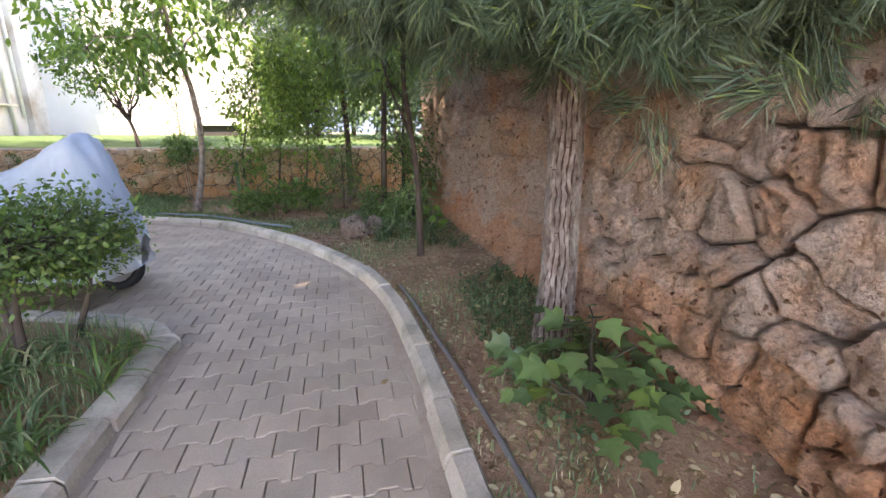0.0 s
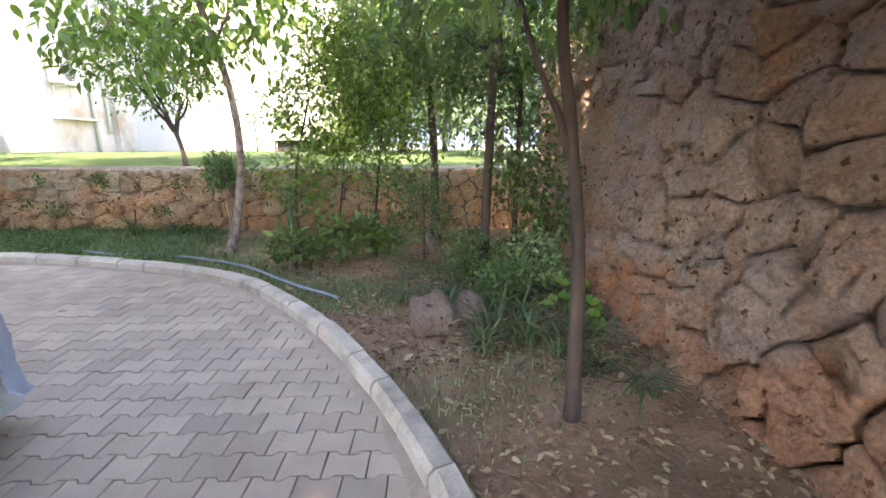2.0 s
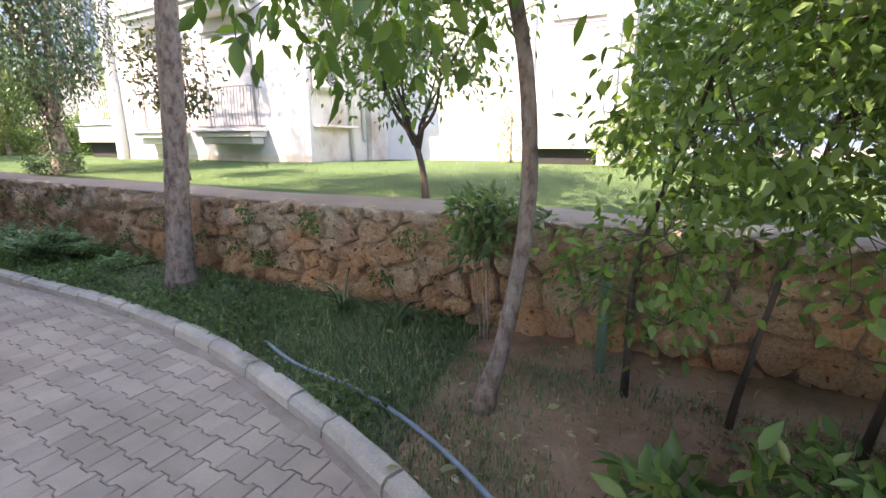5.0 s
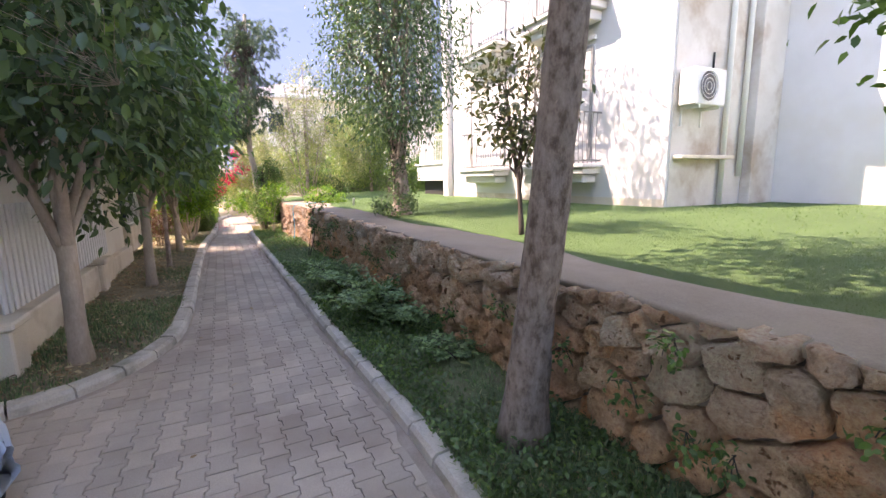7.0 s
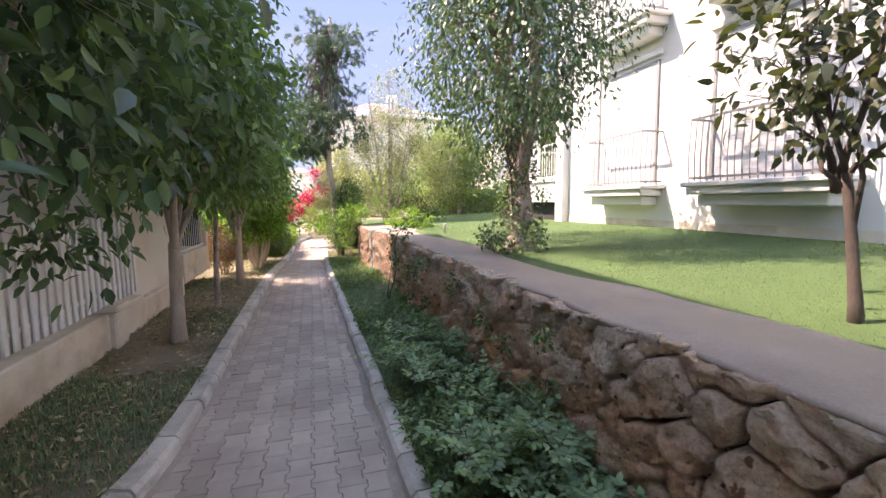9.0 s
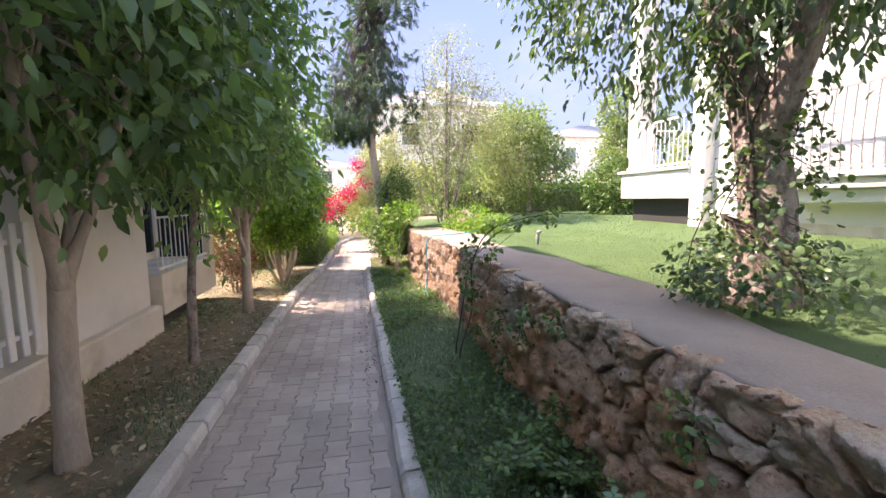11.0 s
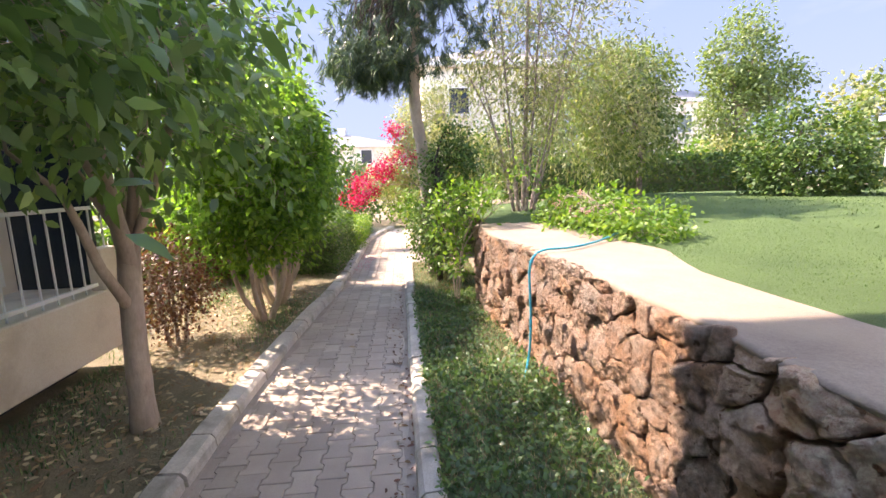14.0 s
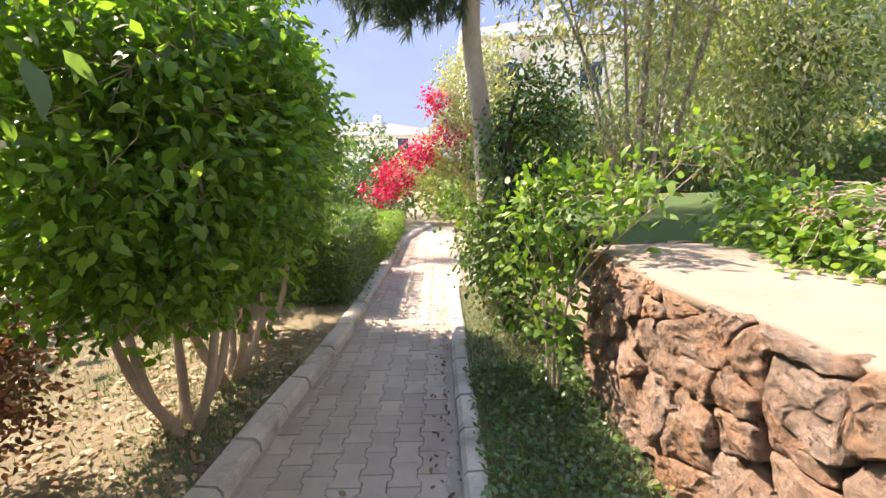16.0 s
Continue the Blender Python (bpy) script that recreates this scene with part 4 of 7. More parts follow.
def tree(name, label, category, trunks, blobs, clusters, per, sigma, leaf, bark, seed, limbs=14, down=0.5, shell=0.45, group="", curl=0.18, twigs=True, rough=0.04, sides=10, crown_label="", over=()):
    """trunks: lists of (x, y, z, radius); leaf: (length, width, material)."""
    rng = np.random.default_rng(seed)
    base = trunks[0][0]
    blobs = list(blobs) + list(over)
    t = thing(name, (base[0], base[1], base[2]), label, category, group)
    tips = []
    for k, tr in enumerate(trunks):
        P = smooth_line([p[:3] for p in tr], 0.12)
        ln = np.cumsum([0] + [(Vector(b[:3]) - Vector(a[:3])).length for a, b in zip(tr, tr[1:])])
        s = np.linspace(0, ln[-1], len(P))
        R = np.interp(s, ln, [p[3] for p in tr])
        R[0] *= 1.25
        if len(R) > 1:
            R[1] *= 1.08
        P[0] = P[0] - Vector((0, 0, 0.08))
        part("trunk", Geo().tube(P, list(R), sides, rough, seed + k), bark, t, smooth=True)
        tips.append((P, R))
    (V, T), centres = crown(blobs, clusters, per, sigma, leaf[0], leaf[1], rng, down, shell, curl, leaf[0] >= 0.12 and base[0] > -16 and base[1] < 11)
    g = Geo()
    nodes = []
    for c in centres[:limbs]:
        P, R = tips[rng.integers(len(tips))]
        i = int(len(P) * rng.uniform(0.6, 0.98))
        q = limb_line(P[i], c, rng)
        r0 = max(0.003, min(R[i] * 0.6, 0.05))
        g.tube([tuple(p) for p in q], list(np.linspace(r0, min(r0, 0.003), len(q))), 6, 0.05, seed)
        nodes += [p for p in q[2:]]
    if twigs and nodes:
        nodes = np.array(nodes)
        for c in centres[limbs:]:
            a = nodes[np.argmin(((nodes - c) ** 2).sum(1))]
            if np.linalg.norm(a - c) > 0.05:
                g.tube([tuple(p) for p in limb_line(a, c, rng, 0.05, 4)], [0.0035, 0.003, 0.0025, 0.002], 3, 0, 0, False)
    if g.n:
        part("branching", g, bark, t, smooth=True)
    fast("crown", V, T, leaf[2], t, crown_label)
    return t


def blades(P, H, W, lean, rng):
    """Grass blades of three triangles each."""
    a = rng.uniform(0, 2 * np.pi, len(P))
    S = np.stack([np.cos(a), np.sin(a), a * 0], 1)
    B = np.stack([-np.sin(a), np.cos(a), a * 0], 1) * (lean * rng.uniform(0.1, 1, len(P)) * H)[:, None]
    up = np.array([0, 0, 1.0])
    h, w = H[:, None], W[:, None]
    V = np.stack([P - S * w / 2, P + S * w / 2, P - S * w * 0.4 + B * 0.3 + up * h * 0.55, P + S * w * 0.4 + B * 0.3 + up * h * 0.55, P + B + up * h * 0.95], 1)
    o = (np.arange(len(P)) * 5)[:, None, None]
    return V, np.array([[0, 1, 3], [0, 3, 2], [2, 3, 4]])[None] + o


def grass(name, label, poly, box, zf, n, h, w, material, seed, patch=0.0, lean=0.6):
    rng = np.random.default_rng(seed)
    x, y = rng.uniform(box[0], box[1], n), rng.uniform(box[2], box[3], n)
    keep = inside(poly, x, y)
    if patch:
        f = np.sin(x * 2.1 + 1.3 * np.sin(y * 1.7)) + np.sin(y * 2.9 + 1.1 * np.sin(x * 1.3 + seed)) + rng.normal(size=n) * 0.6
        keep &= f > patch
    x, y = x[keep], y[keep]
    P = np.stack([x, y, zf(x, y) - 0.005], 1)
    V, T = blades(P, h * rng.uniform(0.4, 1.3, len(P)), w * rng.uniform(0.6, 1.3, len(P)), lean, rng)
    return tagged(fast(name, V, T, material), label, "grass", "", "stuff")


def clump(name, label, category, base, n, length, width, material, seed, spread=0.8, group=""):
    """A tuft of long arching strap leaves."""
    rng = np.random.default_rng(seed)
    t = thing(name, base, label, category, group)
    V, T, m = [], [], 6
    for k in range(n):
        a, l = rng.uniform(0, 2 * math.pi), length * rng.uniform(0.55, 1.15)
        d, s = np.array([math.cos(a), math.sin(a), 0]), np.array([-math.sin(a), math.cos(a), 0])
        bend = spread * rng.uniform(0.5, 1.25)
        o = np.array(base) + np.array([*rng.normal(size=2) * 0.04, -0.01])
        for i in range(m):
            u = i / (m - 1)
            th = 0.15 + bend * u * 1.7
            p = o + d * l * (u * math.sin(th * 0.75)) + np.array([0, 0, l * u * math.cos(th * 0.8)])
            w = width * (0.75 + 0.5 * u) * (1 - u ** 3) * 0.5 + 0.0008
            V += [p - s * w + [0, 0, w * 0.4], p, p + s * w + [0, 0, w * 0.4]]
        q = k * m * 3
        for i in range(m - 1):
            b = q + 3 * i
            T += [(b, b + 1, b + 4), (b, b + 4, b + 3), (b + 1, b + 2, b + 5), (b + 1, b + 5, b + 4)]
    fast("foliage", np.array(V), np.array(T), material, t)
    return t


def cane_bush(name, label, category, base, canes, length, leaflet, material, bark, seed, toward=(0, 0), rise=0.75, group=""):
    """Arching canes that carry pinnate leaves: pairs of leaflets along thin side stalks."""
    rng = np.random.default_rng(seed)
    t = thing(name, base, label, category, group)
    C, D, N, S, wood = [], [], [], [], Geo()
    up = np.array([0, 0, 1.0])
    for k in range(canes):
        a, l = rng.uniform(0, 2 * math.pi), length * rng.uniform(0.5, 1.15)
        h = unit(np.array([math.cos(a) + toward[0], math.sin(a) + toward[1], 0.0]))
        lift, reach = l * rise * rng.uniform(0.5, 1.1), l * rng.uniform(0.45, 0.95)
        o = np.array(base) + np.array([rng.normal() * 0.05, rng.normal() * 0.04, -0.02])
        u = np.linspace(0, 1, 9)[:, None]
        P = o + h * reach * u + up * lift * (1.75 * u - 1.0 * u * u)
        wood.tube([tuple(p) for p in P], list(np.linspace(0.006, 0.002, 9)), 4, 0)
        for i in range(2, 9):
            for q in range(2):
                b = rng.uniform(0, 2 * math.pi)
                r = unit(np.array([math.cos(b), math.sin(b), rng.uniform(-0.1, 0.7)]) + h * 0.5)
                p0 = P[i - 1] + (P[i] - P[i - 1]) * rng.random()
                m = rng.uniform(0.09, 0.17)
                wood.tube([tuple(p0), tuple(p0 + r * m)], 0.0013, 3, cap=False)
                side = unit(np.cross(r, up))
                for j in range(1, 4):
                    at = p0 + r * m * j / 3.4
                    for sg in (-1, 1):
                        C.append(at)
                        D.append(side * sg + r * 0.6 + rng.normal(size=3) * 0.15)
                        N.append(up + rng.normal(size=3) * 0.3)
                        S.append(leaflet * rng.uniform(0.7, 1.2))
                C.append(p0 + r * m)
                D.append(r + rng.normal(size=3) * 0.1)
                N.append(up + rng.normal(size=3) * 0.3)
                S.append(leaflet * rng.uniform(0.9, 1.3))
    S = np.array(S)
    V, T = leaves(np.array(C), np.array(D), unit(np.array(N)), S, S * 0.56, 0.12, True)
    fast("foliage", V, T, material, t)
    part("cane_mass", wood, bark, t)
    return t


# ---- trees and shrubs of the first corner ----
# old pine before the retaining wall: dark core, bark plates on it
pine = thing("pine_tree", (1.25, 2.42, 0.12), "old pine with deeply fissured grey bark beside the wall", "tree")
pt = [(1.25, 2.42, 0.04), (1.26, 2.42, 0.6), (1.25, 2.42, 1.2), (1.23, 2.42, 2.0), (1.15, 2.38, 3.4), (0.9, 2.2, 5.0), (0.5, 2.0, 6.6)]
pr = [0.122, 0.098, 0.09, 0.088, 0.085, 0.08, 0.05]
P = smooth_line(pt, 0.1)
R = np.interp([p.z for p in P], [p[2] for p in pt], pr)
part("trunk", Geo().tube(P, list(R), 14, 0.03, 2), M_PINECORE, pine, "dark reddish fissures between bark plates", smooth=True)
rng = np.random.default_rng(4)
g = Geo()
cols = 19
for c in range(cols):
    z = rng.uniform(0.02, 0.2)
    while z < 3.6:
        l = rng.uniform(0.5, 1.3)
        a0 = 2 * math.pi * c / cols
        da = 2 * math.pi / cols * rng.uniform(0.37, 0.43)
        v = []
        n = max(6, int(l / 0.02))
        for k in range(n + 1):
            zz = z + l * k / n
            i = int(np.argmin([abs(p.z - zz) for p in P]))
            p, r = P[i], R[i]
            aa = a0 + 0.06 * math.sin(zz * 7 + c * 0.25) + 0.05 * math.sin(zz * 19 + c * 0.5) + 0.09 * noise.noise(Vector((zz * 17, c * 0.45, 2))) + rng.normal() * 0.012
            ww = da * min(1.0, 0.55 + 3.0 * math.sin(math.pi * (k + 0.4) / (n + 0.8))) * (0.92 + 0.55 * noise.noise(Vector((zz * 22, c * 3.1, 7)))) * rng.uniform(0.9, 1.06)
            for da_, h in ((-ww, -0.004), (-ww * 0.8, 0.012), (ww * 0.8, 0.012), (ww, -0.004)):
                rr = r + h * rng.uniform(0.7, 1.2) + 0.006 * noise.noise(Vector((zz * 40, aa * 30 + da_ * 30, 1)))
                v.append((p.x + rr * math.cos(aa + da_), p.y + rr * math.sin(aa + da_), zz))
        g.add(v, [(4 * a + b, 4 * a + b + 1, 4 * a + b + 5, 4 * a + b + 4) for a in range(n) for b in range(3)] + [(0, 1, 2, 3), (4 * n + 3, 4 * n + 2, 4 * n + 1, 4 * n)])
        z += l + rng.uniform(0.002, 0.01)
part("plated_bark", g, M_PINEBARK, pine, "grey flaking bark plates")


def needles(points, dirs, count, length, rng, width=0.0016):
    """Tufts of long thin needles."""
    k = np.repeat(np.arange(len(points)), count)
    C = points[k] + rng.normal(size=(len(k), 3)) * 0.02 - dirs[k] * rng.uniform(0, 0.10, (len(k), 1))
    D = unit(dirs[k] * 1.1 + rng.normal(size=C.shape) * 0.42 + np.array([0, 0, -0.12]))
    L = length * rng.uniform(0.6, 1.15, (len(k), 1))
    S = unit(np.cross(D, rng.normal(size=C.shape))) * width
    V = np.stack([C - S, C + S, C + D * L * 0.6 + S + [0, 0, -0.006], C + D * L + [0, 0, -0.02]], 1)
    o = (np.arange(len(C)) * 4)[:, None, None]
    return V, np.array([[0, 1, 2], [0, 2, 3]])[None] + o


def pine_boughs(blobs, n, count, length, rng, width, trunk, hang=0.5):
    pts, dirs, g = [], [], Geo()
    for k in range(n):
        b = blobs[rng.integers(len(blobs))]
        e = np.array(b[0]) + unit(rng.normal(size=3)) * np.array(b[1]) * rng.uniform(0.3, 1.0)
        a = np.array(trunk[min(len(trunk) - 1, int(len(trunk) * rng.uniform(0.62, 0.95)))])
        q = limb_line(a, e, rng, 0.18, 7)
        g.tube([tuple(p) for p in q], list(np.linspace(0.022, 0.004, 7)), 5, 0.05)
        d = unit(q[-1] - q[-3])
        for j in range(9):
            s = e + rng.normal(size=3) * np.array([0.22, 0.22, 0.13])
            pts.append(s)
            dirs.append(unit(d * 0.7 + rng.normal(size=3) * 0.55 + np.array([0, 0, -hang * rng.uniform(-0.4, 1)])))
    return needles(np.array(pts), np.array(dirs), count, length, rng, width), g


rng = np.random.default_rng(11)
low = [((1.25, 1.75, 2.0), (0.55, 0.45, 0.2)), ((0.35, 2.95, 2.25), (0.7, 0.45, 0.2)), ((1.5, 1.25, 2.0), (0.4, 0.4, 0.2)), ((-0.45, 3.4, 2.6), (0.6, 0.6, 0.25)), ((0.85, 2.25, 2.05), (0.5, 0.35, 0.18)), ((1.2, 2.9, 2.2), (0.4, 0.4, 0.2))]
(V, T), g = pine_boughs(low, 175, 56, 0.16, rng, 0.0010, [tuple(p) for p in P])
fast("foliage", V, T, L_PINE, pine, "long grey-green hanging needles")
part("branching", g, M_BARK_DARK, pine, smooth=True)
# Unseen crown, widened sunward with broad needles to shade the ground below.
high = [((-2.4, -1.8, 6.4), (3.2, 3.0, 1.2)), ((0.4, -2.2, 5.6), (2.4, 2.6, 1.0)), ((-1.2, 1.2, 6.3), (4.6, 4.2, 1.5)), ((0.8, 3.0, 5.0), (2.2, 2.4, 1.1)), ((-3.2, 2.2, 6.5), (3.0, 2.8, 1.1)), ((0.8, 0.0, 4.6), (2.2, 2.4, 1.0))]
(V, T), g = pine_boughs(high, 1250, 14, 0.36, rng, 0.05, [tuple(p) for p in P])
fast("upper_foliage", V, T, L_PINE, pine)
part("upper_branching", g, M_BARK_DARK, pine, smooth=True)

tree("young_tree", "slender dark-barked tree with drooping glossy leaves", "tree", [[(0.80, 4.72, 0.08, 0.040), (0.775, 4.72, 0.9, 0.032), (0.70, 4.72, 1.5, 0.028), (0.64, 4.74, 2.0, 0.024), (0.68, 4.8, 3.0, 0.015)],
     [(0.70, 4.72, 1.45, 0.016), (0.52, 4.7, 1.8, 0.012), (0.35, 4.75, 2.4, 0.008)]],
     [((0.55, 4.95, 2.5), (0.75, 0.6, 0.55)), ((0.95, 5.3, 2.7), (0.55, 0.6, 0.6)), ((0.1, 5.2, 2.6), (0.5, 0.5, 0.5))], 95, 22, 0.12, (0.10, 0.038, L_DARK), M_BARK_DARK, 21, 10, 0.9)
# ivy-clad thin tree in the corner, light airy shrub, dry twigs
tree("ivy_tree", "thin tree wrapped in dark ivy in the wall corner", "tree", [[(0.62, 7.1, 0.15, 0.05), (0.66, 7.15, 1.4, 0.045), (0.72, 7.2, 3.0, 0.03)], [(1.0, 7.5, 0.15, 0.035), (1.05, 7.6, 2.8, 0.02)]],
     [((0.98, 7.3, 1.5), (0.28, 0.36, 1.15)), ((0.75, 7.3, 3.0), (1.0, 0.9, 0.9)), ((1.2, 7.05, 1.0), (0.2, 0.3, 0.8)), ((0.2, 7.6, 2.6), (0.8, 0.6, 0.7))], 360, 24, 0.10, (0.065, 0.042, L_DARK), M_BARK_DARK, 22, 12, 0.5)
tree("airy_shrub", "tall airy shrub with small light green leaflets", "shrub", [[(-1.75, 8.8, 0.2, 0.022), (-1.75, 8.8, 1.0, 0.016), (-1.5, 8.75, 2.0, 0.01)], [(-1.2, 8.75, 0.2, 0.018), (-1.0, 8.7, 1.8, 0.01)], [(-0.7, 8.6, 0.2, 0.02), (-0.5, 8.6, 2.0, 0.01)]],
     [((-1.65, 8.7, 1.05), (0.45, 0.35, 0.4)), ((-1.35, 8.65, 1.9), (0.65, 0.5, 0.7)), ((-0.7, 8.5, 2.4), (0.75, 0.55, 0.7)), ((-0.5, 8.45, 1.4), (0.6, 0.45, 0.5))], 300, 26, 0.10, (0.075, 0.036, L_AIRY), M_BARK_DARK, 23, 18, 0.45)
# Last crown blob is added overhead to keep sun off the wall corner.
tree("corner_tree", "leafy tree overhanging the wall corner", "tree", [[(0.15, 8.75, 0.25, 0.06), (0.1, 8.7, 1.8, 0.05), (-0.1, 8.6, 3.2, 0.03)]],
     [((-0.3, 8.5, 3.0), (1.2, 0.8, 0.9)), ((0.9, 8.6, 3.2), (0.9, 0.7, 0.8)), ((-0.9, 8.9, 2.4), (0.6, 0.5, 0.6)), ((-0.5, 7.6, 3.45), (0.9, 0.6, 0.4))], 480, 28, 0.13, (0.07, 0.034, L_MID), M_BARK_DARK, 24, 14, 0.5)
for k, (x, y, r, h) in enumerate([(-1.45, 7.6, 0.24, 0.32), (-0.98, 7.85, 0.28, 0.42), (-0.6, 8.1, 0.24, 0.4)]):
    tree("broadleaf_shrub", "low shrub with broad bright green leaves", "shrub", [[(x, y, 0.12, 0.012), (x, y, 0.12 + h * 0.8, 0.006)]], [((x, y, 0.14 + h * 0.6), (r, r, h * 0.45))], 26, 11, 0.06, (0.12, 0.045, L_MID), M_BARK_DARK, 30 + k, 8, -0.1, group="low shrubs in the corner")
for k, (x, y, r, h, m) in enumerate([(1.0, 6.5, 0.2, 0.5, L_ROSE), (0.7, 6.35, 0.14, 0.22, L_DARK), (0.5, 7.0, 0.22, 0.4, L_DARK), (0.0, 8.0, 0.4, 0.9, L_DARK)]):
    tree("leafy_shrub", "dense dark shrub at the foot of the wall", "shrub", [[(x, y, 0.12, 0.014), (x, y, 0.12 + h, 0.006)]], [((x, y, 0.12 + h * 0.6), (r, r, h * 0.5))], 60, 16, 0.07, (0.06, 0.03, m), M_BARK_DARK, 40 + k, 10, 0.2, group="dark shrubs by the wall")
tw = thing("dry_bush", (0.1, 8.05, 0.2), "leafless bush of grey dry twigs", "bush")
g = Geo()
rng = np.random.default_rng(5)
for k in range(34):
    a, l = rng.uniform(0, 6.28), rng.uniform(0.5, 1.05)
    q = limb_line((0.1, 8.05, 0.14), (0.1 + 0.5 * l * math.cos(a), 8.05 + 0.4 * l * math.sin(a), 0.2 + l), rng, 0.05)
    g.tube([tuple(p) for p in q], list(np.linspace(0.007, 0.002, 6)), 4, 0)
part("twig_mass", g, M_BARK, tw)
for k, (x, y, n, l) in enumerate([(0.55, 5.75, 26, 0.42), (0.95, 5.35, 22, 0.36), (1.25, 4.9, 18, 0.32), (0.2, 6.3, 24, 0.35), (-0.15, 6.5, 26, 0.3), (1.4, 3.3, 22, 0.24), (1.32, 3.7, 22, 0.26), (-4.1, 9.0, 30, 0.5), (-3.55, 8.95, 22, 0.4), (0.75, 5.6, 30, 0.4), (0.45, 5.5, 24, 0.3), (0.8, 5.95, 30, 0.38), (1.15, 5.6, 26, 0.34), (0.6, 6.1, 24, 0.36), (1.05, 5.1, 20, 0.3), (0.3, 6.55, 22, 0.3), (1.2, 6.1, 24, 0.35)]):
    clump("strap_leaf_plant", "tuft of arching dark green strap leaves", "plant", (x, y, float(bed_z(x, y))), n, l, 0.018, L_STRAP, 60 + k, group="strap-leaf plants")
rng = np.random.default_rng(7)
for k in range(46):
    x, y = rng.uniform(-2.6, -1.36), rng.uniform(0.3, 3.1)
    clump("lily_clump", "clump of fresh green arching leaves in the bed", "plant", (x, y, 0.065), 16, 0.30, 0.017, L_MID if k % 3 else L_GRASS, 80 + k, 0.9, "leaf clumps in the hedge bed")

for k, (x, y, a, l) in enumerate([(0.3, 7.2, 0.4, 0.5), (-0.2, 7.0, 1.3, 0.35), (0.6, 6.8, 2.2, 0.45), (-0.35, 6.05, 2.6, 0.3), (0.1, 7.5, 0.9, 0.6), (0.25, 5.45, 0.2, 0.25)]):
    z = float(bed_z(x, y)) + 0.012
    pts = [(x + l * u * math.cos(a), y + l * u * math.sin(a), z + 0.02 * math.sin(u * 3.1) * (k % 3)) for u in (0, 0.3, 0.65, 1.0)]
    solo("dry_stick", Geo().tube(pts, [0.007, 0.006, 0.005, 0.003], 5, 0.1, k), M_BARK, "thin grey dry stick lying on the soil", "stick", group="sticks on the soil")

# fig sapling with lobed leaves
fig = thing("fig_sapling", (1.12, 1.75, 0.1), "fig sapling with broad lobed green leaves", "plant")
rng = np.random.default_rng(9)
lobes = [(0, 0), (0.30, -0.10), (0.52, 0.12), (0.36, 0.30), (0.62, 0.55), (0.30, 0.58), (0.16, 0.66), (0.0, 1.0)]
outline = lobes[1:] + [(-x, y) for x, y in reversed(lobes[1:-1])]
V, T = [], []
for k in range(92):
    a = rng.uniform(0, 2 * math.pi)
    r = rng.uniform(0.08, 0.62)
    c = np.array([1.12 + 0.8 * r * math.cos(a), 1.78 + 0.85 * r * math.sin(a), 0.14 + rng.uniform(0.1, 0.46) * (1.15 - r)])
    if c[0] > 1.5:
        c[0] = 1.5 - (c[0] - 1.5)
    d = unit(np.array([math.cos(a), math.sin(a), rng.uniform(-0.5, 0.15)]))
    n = unit(np.array([0, 0, 1]) + rng.normal(size=3) * 0.3)
    s = unit(np.cross(d, n))
    n = np.cross(s, d)
    L = rng.uniform(0.08, 0.14)
    q = len(V)
    V.append(c)
    for x, y in outline:
        V.append(c + (s * x + d * y) * L + n * (abs(x) * 0.25 - 0.18 * y * y) * L)
    m = len(outline)
    T += [(q, q + 1 + i, q + 1 + (i + 1) % m) for i in range(m)]
    if k % 9 == 0:
        part("stem", Geo().tube([tuple(p) for p in limb_line((1.12, 1.75, 0.1), c, rng, 0.1)], list(np.linspace(0.007, 0.003, 6)), 4, 0), M_BARK_DARK, fig, smooth=True)
fast("foliage", np.array(V), np.array(T), L_DARK, fig)


# plant with round pale leaves at the foot of the wall
mallow = thing("mallow_plant", (1.18, 5.75, 0.13), "low plant with round pale green leaves", "plant")
rng = np.random.default_rng(19)
for k in range(15):
    c = Vector((1.18 + rng.normal() * 0.12, 5.75 + rng.normal() * 0.12, 0.18 + rng.uniform(0.0, 0.26)))
    n = Vector((rng.normal() * 0.4 - 0.3, rng.normal() * 0.4 - 0.3, 1.0)).normalized()
    a = n.orthogonal().normalized()
    b = n.cross(a)
    r = rng.uniform(0.035, 0.062)
    rim_pts = [c + (a * math.cos(q) + b * math.sin(q)) * r * (1 + 0.08 * math.cos(5 * q)) + n * 0.012 * math.cos(2 * q) for q in np.linspace(0.25, 6.03, 14)]
    part("leaf", Geo().add([tuple(c)] + [tuple(p) for p in rim_pts], [(0, i, i + 1) for i in range(1, 14)]), L_BRIGHT, mallow, smooth=True)
    part("stem", Geo().tube([(1.18, 5.75, 0.08), tuple((Vector((1.18, 5.75, 0.1)) + c) / 2 + Vector((0, 0, 0.05))), tuple(c)], 0.003, 4), L_MID, mallow)


